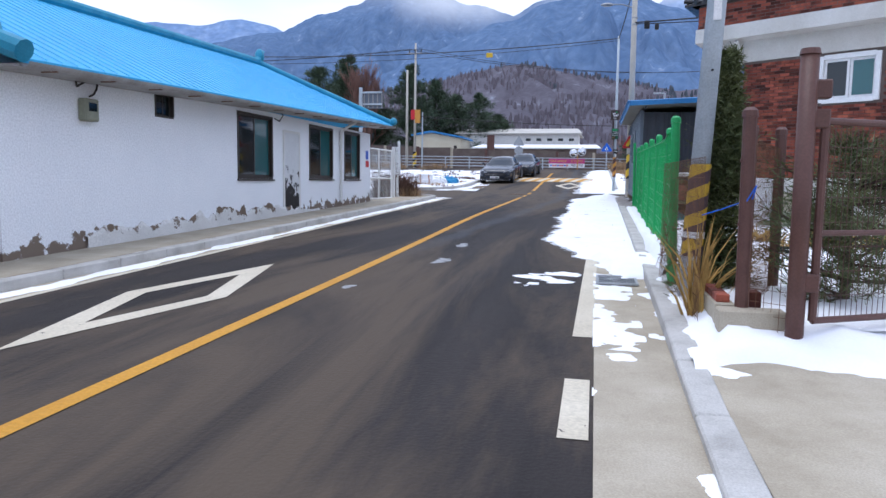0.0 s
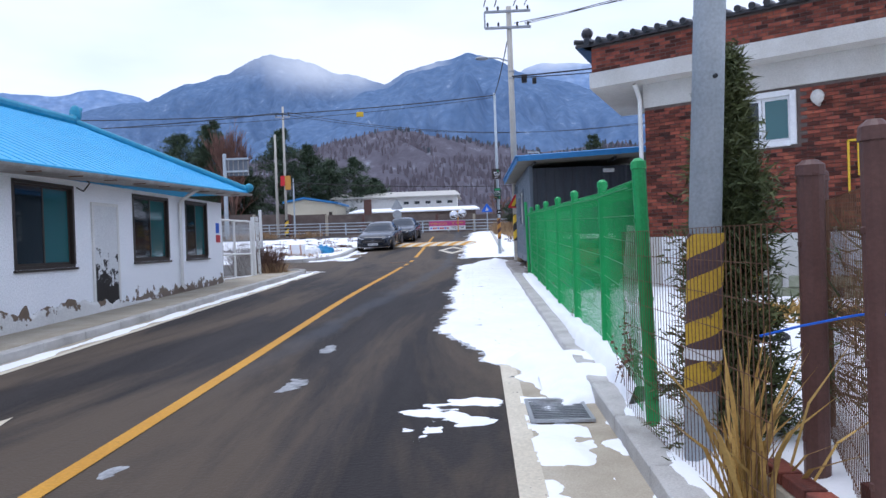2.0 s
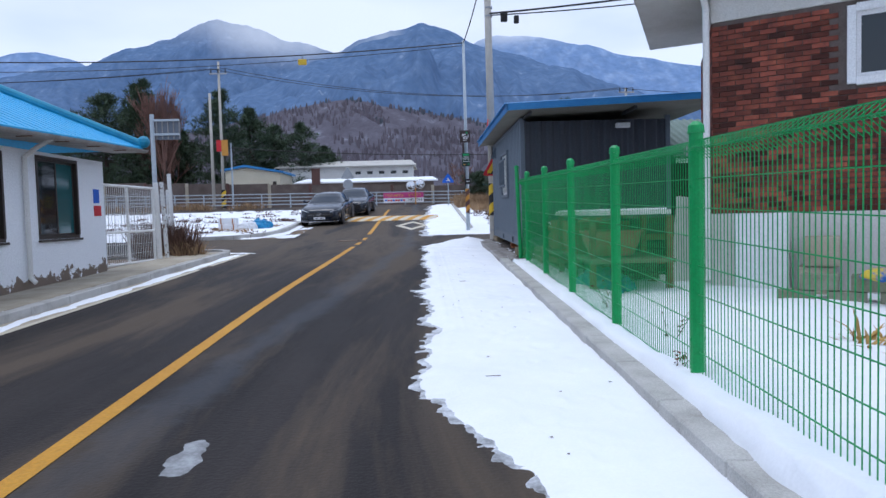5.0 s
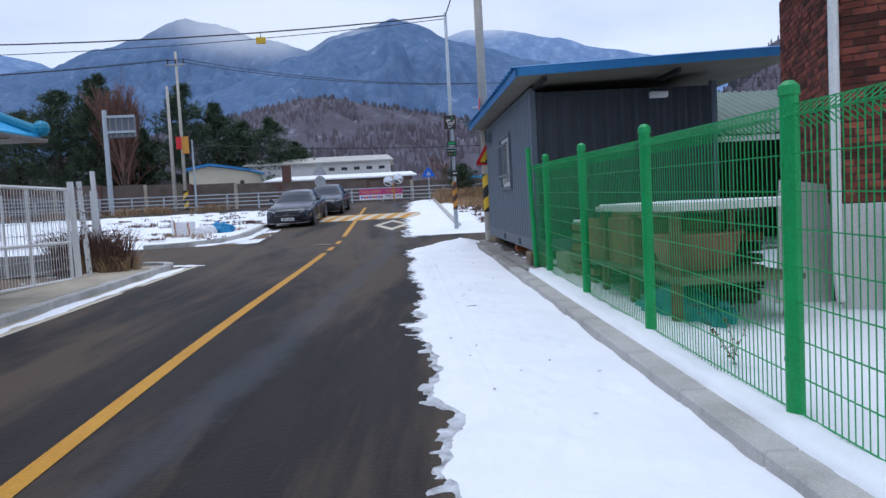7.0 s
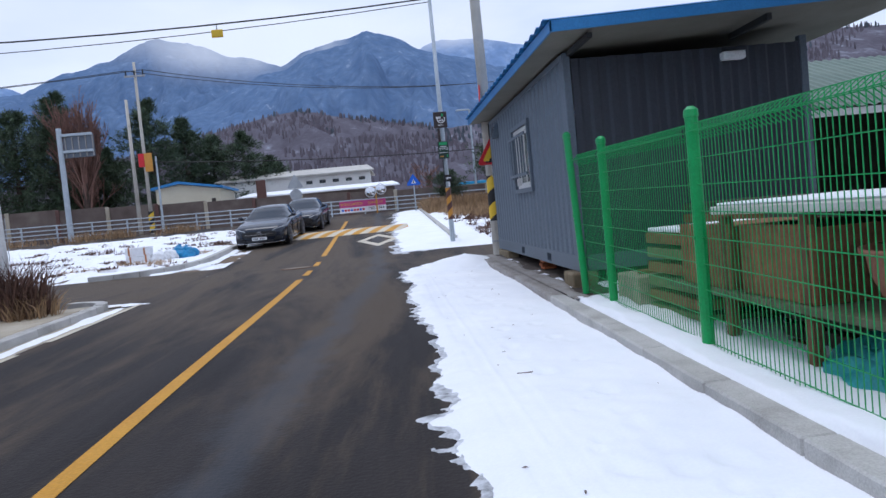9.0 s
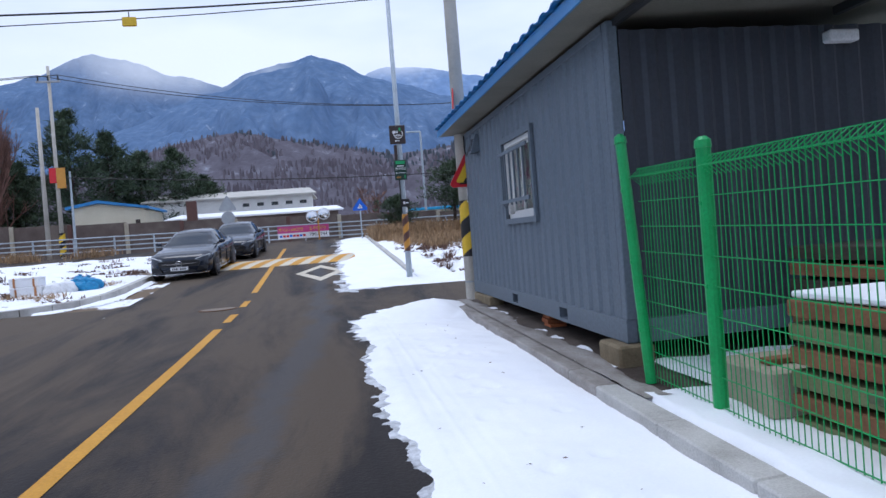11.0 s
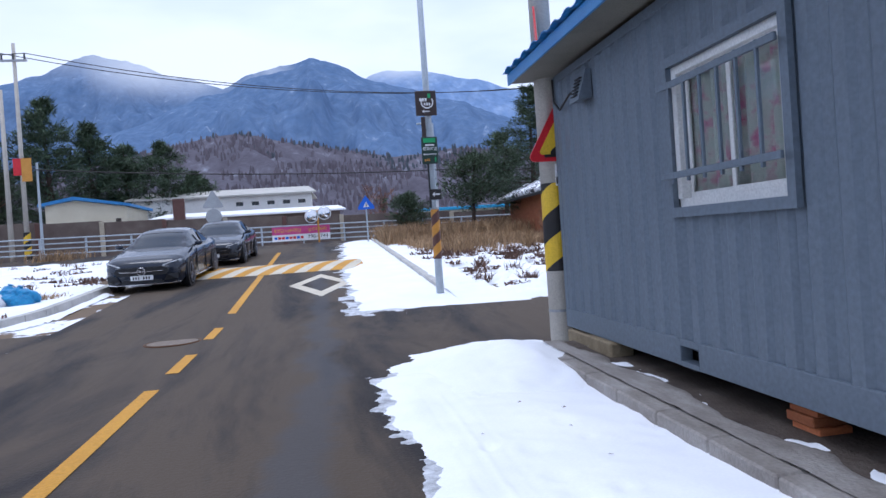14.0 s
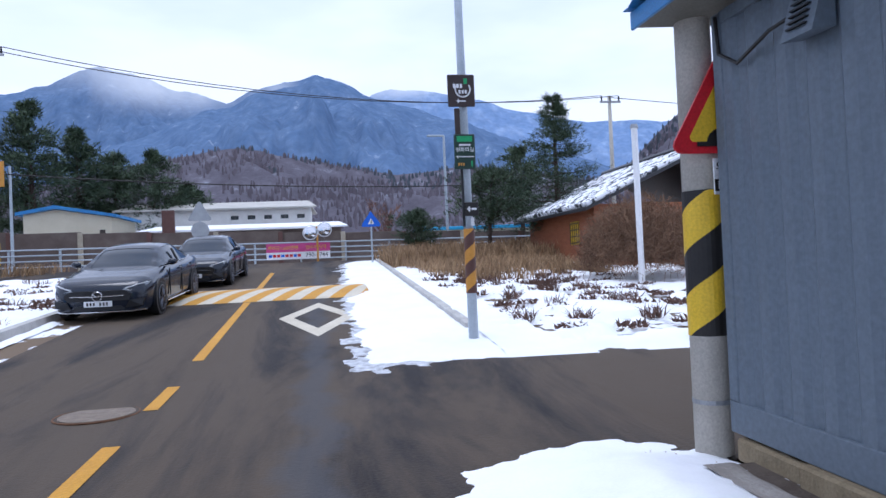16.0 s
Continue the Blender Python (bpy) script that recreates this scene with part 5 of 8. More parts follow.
def limb(verts, faces, a, b, r0, r1, seg=4):
    d = (b - a)
    if d.length < 1e-5:
        return
    d = d.normalized()
    s = d.orthogonal().normalized()
    t = d.cross(s)
    o = len(verts)
    for p, r in ((a, r0), (b, r1)):
        for i in range(seg):
            k = 2 * math.pi * i / seg
            verts.append(tuple(p + (s * math.cos(k) + t * math.sin(k)) * r))
    faces += [(o + i, o + (i + 1) % seg, o + seg + (i + 1) % seg, o + seg + i) for i in range(seg)]


def conifer(at, height, radius, label, seed, bare=0.15, tiers=18, needle=0.35, style="fir", clumps=26, material=None, name="conifer", slim=0.16, blades=4):
    random.seed(seed)
    base = thing(name, at, label, "tree")
    at = Vector(at)
    tv, tf, cv, cf = [], [], [], []
    top = at + Vector((random.gauss(0, 0.02), random.gauss(0, 0.02), 1)) * height * 1.0
    top = at + Vector((0.02 * height * random.gauss(0, 1), 0.02 * height * random.gauss(0, 1), height))
    steps = 8
    for i in range(steps):
        a, b = at.lerp(top, i / steps), at.lerp(top, (i + 1) / steps)
        limb(tv, tf, a, b, 0.028 * height * (1 - i / steps) + 0.01, 0.028 * height * (1 - (i + 1) / steps) + 0.01, 8)
    for k in range(tiers):
        s = bare + (1 - bare) * (k + 0.5) / tiers
        if style == "fir":
            rad = radius * (1 - s) ** 0.85 * random.uniform(0.75, 1.12) + 0.04 * radius
        else:
            u = (s - bare) / (1 - bare)
            rad = radius * (0.55 + 0.6 * math.sin(math.pi * min(1, u * 0.95 + 0.12))) * random.uniform(0.6, 1.15) * (1.0 if u < 0.8 else (1.1 - u) / 0.3)
        n = random.randint(4, 7)
        for i in range(n):
            az = random.uniform(0, 6.283)
            c = at.lerp(top, s + random.uniform(-0.02, 0.02))
            tilt = 0.1 if style == "fir" else random.uniform(0.0, 0.45)
            end = c + Vector((math.cos(az), math.sin(az), tilt)) * rad * random.uniform(0.75, 1.15)
            mid = c.lerp(end, 0.5) + Vector((0, 0, -0.04 * rad))
            limb(tv, tf, c, mid, 0.008 * height * (1 - s) + 0.01, 0.012, 4)
            limb(tv, tf, mid, end, 0.012, 0.005, 4)
            for j in range(clumps):
                f = 0.2 + 0.85 * (j / clumps)
                p = c.lerp(end, f) + Vector((random.gauss(0, 1), random.gauss(0, 1), random.gauss(0, 0.6))) * (0.12 * rad + 0.03)
                d = (Vector((math.cos(az), math.sin(az), 0.25 if style == "fir" else 0.6)) + Vector((random.gauss(0, 0.5), random.gauss(0, 0.5), random.gauss(0, 0.3)))).normalized()
                leaf_cards(cv, cf, p, d, needle, blades, 0.55, slim)
    raw("trunk", tv, tf, BARK, base)
    raw("crown", cv, cf, material or NEEDLES, base)
    return base


def bare_tree(at, height, spread, label, seed, upright=0.6, depth=5, first=9, name="bare_tree", material=None):
    random.seed(seed)
    base = thing(name, at, label, "tree")
    tv, tf, bv, bf = [], [], [], []

    def grow(p, d, ln, r, level):
        q = p + d * ln
        store = (tv, tf) if level == 0 else (bv, bf)
        limb(*store, p, q, max(r, 0.016), max(r * 0.65, 0.012), 7 if level == 0 else 3)
        if level >= depth:
            return
        for _ in range(first if level == 0 else random.randint(3, 4)):
            k = random.uniform(0.35, 1.0)
            nd = (d * upright + Vector((random.gauss(0, spread), random.gauss(0, spread), random.uniform(0.1, 0.55)))).normalized()
            grow(p + d * ln * k, nd, ln * random.uniform(0.55, 0.8), r * 0.5, level + 1)
    grow(Vector(at), Vector((0, 0, 1)), height * 0.36, height * 0.022, 0)
    raw("trunk", tv, tf, BARK, base)
    raw("branch_crown", bv, bf, material or TWIG, base)
    return base


def tuft(name, spots, height, n, material, label, lean=0.35, kind="stuff", width=0.012, category="grass"):
    """Dry blades: spots are (x, y, z, radius)."""
    v, f = [], []
    for x, y, z, r in spots:
        for _ in range(n):
            a, k = random.uniform(0, 6.283), r * math.sqrt(random.random())
            p = Vector((x + k * math.cos(a), y + k * math.sin(a), z))
            h = height * random.uniform(0.45, 1.15)
            d = Vector((random.gauss(0, lean), random.gauss(0, lean), 1)).normalized()
            s = Vector((math.cos(a * 3), math.sin(a * 3), 0)) * width
            mid, end = p + d * h * 0.6, p + d * h * 0.95 + Vector((d.x, d.y, -0.15)) * h * 0.35
            o = len(v)
            v += [tuple(p - s), tuple(p + s), tuple(mid + s * 0.8), tuple(mid - s * 0.8), tuple(end)]
            f += [(o, o + 1, o + 2, o + 3), (o + 3, o + 2, o + 4)]
    return tagged(raw(name, v, f, material), label, category, "", kind)


brick_house()

# ---- steel lamp pole with warning wrap ----
def striped_wrap(base, x, y, z0, z1, r, a_mat, b_mat, label, turns=2.2, lean=(0, 0)):
    """A sleeve of slanted stripes round a pole."""
    va, fa, vb, fb = [], [], [], []
    seg = 28
    pitch = (z1 - z0) / turns
    n = -3
    while z0 + pitch * n / 2 < z1 + pitch:
        vv, ff = (va, fa) if n % 2 else (vb, fb)
        for i in range(seg):
            q = []
            for di, up in ((0, 0), (1, 0), (1, 1), (0, 1)):
                k = 2 * math.pi * (i + di) / seg
                z = min(max(z0 + pitch * (n + up) / 2 + pitch * (i + di) / seg, z0), z1)
                s = (z - z0) / (z1 - z0)
                q.append((x + lean[0] * s + r * math.cos(k), y + lean[1] * s + r * math.sin(k), z))
            if q[2][2] - q[1][2] > 1e-5 or q[3][2] - q[0][2] > 1e-5:
                o = len(vv)
                vv += q
                ff.append((o, o + 1, o + 2, o + 3))
        n += 1
    w = raw("warning_sleeve", va, fa, a_mat, base, label)
    raw("stripe", vb, fb, b_mat, w)


def steel_pole():
    x, y = 1.02, 7.06
    g = gz(y) + 0.08
    base = thing("street_pole", (x, y, g), "pale grey steel pole with a worn yellow and black warning sleeve", "pole")
    top = (x + 0.36, y + 0.02, 7.6)
    part("shaft", stick((x, y, g), top, 0.09, 0.078, 20), POLE_GREY, base, smooth=True)
    striped_wrap(base, x + 0.026, y + 0.002, 0.82, 1.69, 0.098, worn("old_yellow_wrap", [(0.45, 0.27, 0.02), (0.6, 0.38, 0.03)], (0.12, 0.08, 0.05), 9, 0.62), worn("old_brown_wrap", [(0.06, 0.035, 0.04), (0.1, 0.06, 0.06)], (0.2, 0.12, 0.05), 8, 0.68), "weathered yellow and brown striped sleeve", 3.6, (0.043, 0.002))
    part("label_band", stick((x + 0.035, y + 0.003, 0.99), (x + 0.038, y + 0.003, 1.05), 0.101, 0.101, 20), SIGN_WHITE, base)
    part("bolt", stick((x + 0.115, y - 0.08, 2.55), (x + 0.115, y - 0.1, 2.55), 0.012, 0.012, 8), DARK_STEEL, base)
    part("sticker", slab(x + 0.1, x + 0.17, y - 0.092, y - 0.086, 3.0, 3.2, 0.0), SIGN_WHITE, base)


steel_pole()


# ---- brown fence, gate and planter ----
def brown_fence():
    base = thing("brown_fence", (1.4, 5.8, 0.3), "brown steel posts with rusty bent wire mesh in snow", "fence")
    for foot, top, r in (((1.24, 5.68, gz(5.7) + 0.16), (1.22, 5.66, 2.0), 0.05), ((1.84, 7.3, gz(7.3) + 0.05), (1.84, 7.31, 1.98), 0.05), ((1.42, 6.55, gz(6.5) + 0.05), (1.4, 6.5, 1.95), 0.06)):
        fence_post(base, foot, top, r, BROWN_STEEL)
    for nm, a, b, z0, z1 in (("wire_mesh", (0.86, 8.15), (0.97, 5.98), 0.42, 1.72), ("wire_mesh", (1.24, 5.72), (1.84, 7.3), 0.55, 1.85), ("wire_mesh", (1.27, 5.62), (1.5, 5.44), 0.45, 1.2)):
        store = ([], [])
        n = int(math.hypot(b[0] - a[0], b[1] - a[1]) / 0.05)
        for i in range(n + 1):
            k = i / max(n, 1)
            x, y = a[0] + (b[0] - a[0]) * k, a[1] + (b[1] - a[1]) * k
            low = z0 - 0.12 * random.random()
            quad_wire(store, (x + 0.0, y, low), (x, y, z1), 0.0024)
        for i in range(9):
            z = z0 + (z1 - z0) * i / 8
            quad_wire(store, (a[0], a[1], z), (b[0], b[1], z), 0.0024)
        raw(nm, store[0], store[1], RUST, base)
    part("rope", tube(bmesh.new(), [(0.98, 6.1, 1.25), (1.1, 6.0, 1.3), (1.2, 5.8, 1.36), (1.26, 5.62, 1.4), (1.28, 5.6, 1.5), (1.22, 5.62, 1.38)], 0.005, 6), SIGN_BLUE, base, "blue cord tied to the mesh")
    gate = thing("metal_gate", (1.54, 5.4, 0.3), "brown steel gate with mesh infill, standing open", "gate")
    part("gate_post", stick((1.55, 5.42, gz(5.4) + 0.0), (1.53, 5.4, 2.4), 0.062, 0.062, 16), BROWN_STEEL, gate, smooth=True)
    part("post_cap", stick((1.53, 5.4, 2.4), (1.53, 5.4, 2.44), 0.07, 0.06, 16), BROWN_STEEL, gate)
    hx, hy = 1.66, 5.42
    ex, ey = 3.1, 6.25
    z0, z1 = gz(5.5) + 0.3, 1.95
    fr = part("gate_frame", rod(rod(tube(bmesh.new(), [(hx, hy, z0), (hx, hy, z1), (ex, ey, z1), (ex, ey, z0), (hx, hy, z0)], 0.025, 8), (hx, hy, 1.17), (ex, ey, 1.17), 0.022, 0.022, 8), (hx, hy, z0), (hx, hy, z1), 0.03, 0.03, 8), BROWN_STEEL, gate)
    store = ([], [])
    for i in range(1, 33):
        k = i / 33
        quad_wire(store, (hx + (ex - hx) * k, hy + (ey - hy) * k, z0), (hx + (ex - hx) * k, hy + (ey - hy) * k, z1), 0.0026)
    for i in range(1, 8):
        z = z0 + (z1 - z0) * i / 8
        quad_wire(store, (hx, hy, z), (ex, ey, z), 0.0026)
    raw("wire_mesh", store[0], store[1], BROWN_STEEL, gate)
    for z in (0.75, 2.1, 1.9):
        part("hinge", slab(1.56, 1.68, 5.37, 5.47, z, z + 0.13, 0.01), BROWN_STEEL, gate)
    pl = thing("planter_kerb", (1.2, 5.9, 0.3), "concrete block and brick edging with snow on top", "edging")
    zt = gz(5.6) + 0.33
    part("block", slab(1.05, 1.52, 5.5, 5.68, gz(5.5) + 0.04, zt, 0.012), CONCRETE, pl)
    part("block", slab(1.05, 1.2, 5.69, 6.36, gz(5.5) + 0.04, zt + 0.02, 0.012), CONCRETE, pl)
    for i in range(3):
        part("brick", slab(1.06, 1.16, 5.72 + i * 0.21, 5.91 + i * 0.21, zt + 0.022, zt + 0.08, 0.004), BRICK, pl)
    part("brick", slab(1.3, 1.4, 5.78, 5.96, zt - 0.14, zt + 0.1, 0.004), BRICK, pl)


brown_fence()


# ---- hand-built signs, concrete pole ----
def letters(body, x, y, z, size, mat, parent, turn=(90, 0, 0), align="CENTER", depth=0.002, name="lettering"):
    cu = bpy.data.curves.new("text", "FONT")
    cu.body, cu.size, cu.extrude, cu.align_x, cu.align_y = body, size, depth, align, "CENTER"
    ob = bpy.data.objects.new("text", cu)
    scene.collection.objects.link(ob)
    me = bpy.data.meshes.new_from_object(ob.evaluated_get(bpy.context.evaluated_depsgraph_get()))
    bpy.data.objects.remove(ob)
    me.transform(pose(x, y, z, *turn))
    bm = bmesh.new()
    bm.from_mesh(me)
    return part(name, bm, mat, parent)


def wire(name, a, b, sag, r=0.012, n=14, label="black overhead cable between poles", mat=None):
    cu = bpy.data.curves.new(name, "CURVE")
    cu.dimensions, cu.bevel_depth, cu.bevel_resolution = "3D", r, 1
    sp = cu.splines.new("POLY")
    sp.points.add(n)
    a, b = Vector(a), Vector(b)
    for i in range(n + 1):
        k = i / n
        p = a.lerp(b, k) - Vector((0, 0, 4 * sag * k * (1 - k)))
        sp.points[i].co = (*p, 1)
    tmp = bpy.data.objects.new(name, cu)
    scene.collection.objects.link(tmp)
    me = bpy.data.meshes.new_from_object(tmp.evaluated_get(bpy.context.evaluated_depsgraph_get()))
    bpy.data.objects.remove(tmp)
    me.materials.clear()
    me.materials.append(mat or BLACK_PAINT)
    return tagged(new(name, me), label, "cable", "overhead cables")


def concrete_pole():
    x, y = 1.46, 28.86
    g = gz(y) + 0.02
    base = thing("utility_pole", (x, y, g), "round concrete utility pole with crossarms, warning sign and striped sleeve", "utility pole")
    part("shaft", stick((x, y, g), (x - 0.05, y, 10.4), 0.128, 0.095, 20), POLE_CONCRETE, base, smooth=True)
    striped_wrap(base, x, y, 1.68, 2.66, 0.134, SIGN_YELLOW, BLACK_PAINT, "yellow and black striped sleeve", 1.7)
    part("clamp_band", stick((x, y, 1.22), (x, y, 1.25), 0.132, 0.132, 16), GREY_METAL, base)
    # triangular hump sign
    s = part("warning_sign", prism(bmesh.new(), tri_round(x + 0.06, y - 0.2, 3.12, 0.46, 0.055), (0, 0.02, 0)), SIGN_RED, base, "red-bordered yellow triangular hump warning sign")
    part("sign_face", prism(bmesh.new(), tri_round(x + 0.06, y - 0.205, 3.12, 0.31, 0.03), (0, 0.004, 0)), SIGN_YELLOW, s)
    hump_pts = [(x + 0.08 + 0.15 * math.cos(a), y - 0.21, 2.965 + 0.1 * math.sin(a)) for a in np.linspace(math.pi, 0, 12)] + [(x + 0.3, y - 0.21, 2.965), (x + 0.3, y - 0.21, 2.935), (x - 0.14, y - 0.21, 2.935), (x - 0.14, y - 0.21, 2.965)]
    part("symbol", prism(bmesh.new(), hump_pts, (0, 0.004, 0)), BLACK_PAINT, s)
    part("sign_bracket", slab(x - 0.05, x + 0.15, y - 0.18, y - 0.1, 3.0, 3.05, 0.004), GREY_METAL, s)
    # second, edge-on sign
    s2 = part("warning_sign", prism(bmesh.new(), [(x - 0.22, y - 0.42, 4.05), (x - 0.05, y + 0.2, 4.05), (x - 0.13, y - 0.1, 4.62)], (0.02, -0.006, 0)), SIGN_RED, base, "red triangular sign seen edge-on")
    part("sign_back", prism(bmesh.new(), [(x - 0.18, y - 0.36, 4.08), (x - 0.03, y + 0.16, 4.08), (x - 0.1, y - 0.1, 4.56)], (0.004, -0.001, 0)), GREY_METAL, s2)
    p = part("pole_plate", slab(x - 0.02, x + 0.22, y - 0.185, y - 0.175, 2.62, 2.86, 0.004), SIGN_WHITE, base, "small white advertising plate")
    letters("위성", x + 0.08, y - 0.187, 2.79, 0.095, BLACK_PAINT, p)
    part("plate_band", slab(x - 0.015, x + 0.215, y - 0.188, y - 0.186, 2.64, 2.72), BLACK_PAINT, p)
    letters("1544", x + 0.07, y - 0.19, 2.68, 0.075, SIGN_WHITE, p)
    for z in (10.15, 9.55):
        arm = part("crossarm", slab(x - 0.95, x + 0.75, y - 0.16, y - 0.08, z, z + 0.09, 0.006), GREY_METAL, base)
        for dx in (-0.85, -0.45, 0.25, 0.65):
            bm = rod(rod(bmesh.new(), (x + dx, y - 0.12, z + 0.09), (x + dx, y - 0.12, z + 0.2), 0.03, 0.045, 8), (x + dx, y - 0.12, z + 0.2), (x + dx, y - 0.12, z + 0.25), 0.045, 0.02, 8)
            part("insulator", bm, DARK_STEEL, arm)
    part("crossarm_link", slab(x - 0.98, x - 0.92, y - 0.15, y - 0.09, 9.6, 10.2), GREY_METAL, base)
    arm = part("lamp_arm", tube(bmesh.new(), [(x, y, 8.35), (x - 0.5, y - 0.05, 8.5), (x - 1.0, y - 0.1, 8.52)], 0.025, 8), GREY_METAL, base)
    bm = bmesh.new()
    bmesh.ops.create_uvsphere(bm, u_segments=12, v_segments=8, radius=0.2, matrix=Matrix.Translation((x - 1.1, y - 0.1, 8.5)) @ Matrix.Diagonal((1.3, 0.6, 0.35, 1)))
    part("lamp_head", bm, GREY_METAL, arm)
    for z in (7.7, 7.95):
        part("clamp_band", stick((x - 0.02, y, z), (x - 0.02, y, z + 0.05), 0.12, 0.12, 14), GREY_METAL, base)
    part("cable_box", slab(x + 0.35, x + 0.55, y - 0.1, y + 0.05, 7.55, 7.85, 0.02), BLACK_PAINT, base)
    part("cable_box", slab(x + 0.75, x + 0.9, y - 0.1, y + 0.05, 7.5, 7.72, 0.02), BLACK_PAINT, base)


def tri_round(cx, y, cz, rad, r):
    pts = []
    for k in range(3):
        a = math.pi / 2 + k * 2 * math.pi / 3
        ox, oz = cx + (rad - 2 * r) * math.cos(a), cz + (rad - 2 * r) * math.sin(a)
        for d in np.linspace(-math.pi / 3, math.pi / 3, 5):
            pts.append((ox + r * math.cos(a + d), y, oz + r * math.sin(a + d)))
    return pts


concrete_pole()


def sign_pole():
    x, y = 1.02, 34.35
    g = gz(y)
    base = thing("sign_pole", (x, y, g), "slim grey steel pole carrying dark trail signs and a striped sleeve", "sign pole")
    part("shaft", stick((x, y, g), (x - 0.02, y, 8.4), 0.075, 0.05, 14), POLE_GREY, base, smooth=True)
    part("base_plate", slab(x - 0.13, x + 0.13, y - 0.13, y + 0.13, g, g + 0.03, 0.005), RUST, base)
    striped_wrap(base, x, y, 1.78, 2.72, 0.08, SIGN_ORANGE, BROWN_STEEL, "worn orange and brown striped sleeve", 2.4)
    s = part("sign_board", slab(x - 0.25, x + 0.15, y - 0.12, y - 0.09, 4.49, 4.96, 0.012), SIGN_BROWN, base, "dark brown trail sign with white ring and arrow")
    bm = bmesh.new()
    ring = [(x - 0.03 + 0.11 * math.cos(a), y - 0.124, 4.74 + 0.11 * math.sin(a)) for a in np.linspace(2.6, 6.9, 18)]
    tube(bm, ring, 0.012, 5)
    part("symbol", bm, SIGN_WHITE, s)
    for i in range(3):
        part("lettering", slab(x - 0.17 + 0.05 * i, x - 0.135 + 0.05 * i, y - 0.124, y - 0.12, 4.76, 4.82), SIGN_WHITE, s)
        part("lettering", slab(x - 0.09 + 0.045 * i, x - 0.06 + 0.045 * i, y - 0.124, y - 0.12, 4.68, 4.73), SIGN_WHITE, s)
    part("symbol", slab(x - 0.01, x + 0.04, y - 0.124, y - 0.12, 4.82, 4.9), SIGN_GREEN, s)
    part("arrow", arrow(x - 0.06, y - 0.124, 4.57, 0.14, 0.07), SIGN_WHITE, s)
    part("side_sign", slab(x - 0.16, x - 0.08, y - 0.1, y - 0.07, 4.07, 4.47, 0.006), SIGN_BROWN, base, "narrow dark sign seen at an angle")
    s = part("sign_board", slab(x - 0.19, x + 0.12, y - 0.12, y - 0.09, 3.58, 4.09, 0.012), SIGN_GREENBLACK, base, "dark green trail sign with white lettering")
    part("header", slab(x - 0.15, x + 0.08, y - 0.124, y - 0.12, 3.98, 4.06), SIGN_GREEN, s)
    letters("평화의길", x - 0.035, y - 0.124, 3.86, 0.075, SIGN_WHITE, s)
    part("lettering", slab(x - 0.12, x + 0.05, y - 0.124, y - 0.12, 3.92, 3.945), SIGN_WHITE, s)
    part("arrow", arrow(x - 0.035, y - 0.124, 3.76, 0.26, 0.05), SIGN_WHITE, s)
    for k in range(3):
        part("symbol", slab(x - 0.14 + k * 0.035, x - 0.12 + k * 0.035, y - 0.124, y - 0.12, 3.63, 3.67), SIGN_ORANGE, s)
    part("symbol", slab(x + 0.05, x + 0.075, y - 0.124, y - 0.12, 3.62, 3.7), SIGN_GREEN, s)
    s = part("sign_board", slab(x - 0.07, x + 0.13, y - 0.12, y - 0.09, 2.9, 3.1, 0.008), BLACK_PAINT, base, "small black arrow sign")
    part("arrow", arrow(x - 0.015, y - 0.124, 3.0, 0.06, 0.09), SIGN_WHITE, s)
    part("lettering", slab(x + 0.025, x + 0.1, y - 0.124, y - 0.12, 2.985, 3.015), SIGN_WHITE, s)
    part("conduit", slab(x - 0.09, x - 0.06, y - 0.05, y - 0.02, 2.75, 4.1), DARK_STEEL, base)
    part("sticker", slab(x + 0.02, x + 0.07, y - 0.08, y - 0.076, 2.76, 2.88), SIGN_WHITE, base)


def arrow(cx, y, cz, w, h):
    bm = bmesh.new()
    box(bm, cx - w / 2 + h * 0.4, cx + w / 2, y, y + 0.004, cz - h * 0.12, cz + h * 0.12)
    prism(bm, [(cx - w / 2, y, cz), (cx - w / 2 + h * 0.55, y, cz + h / 2), (cx - w / 2 + h * 0.55, y, cz - h / 2)], (0, 0.004, 0))
    return bm


sign_pole()


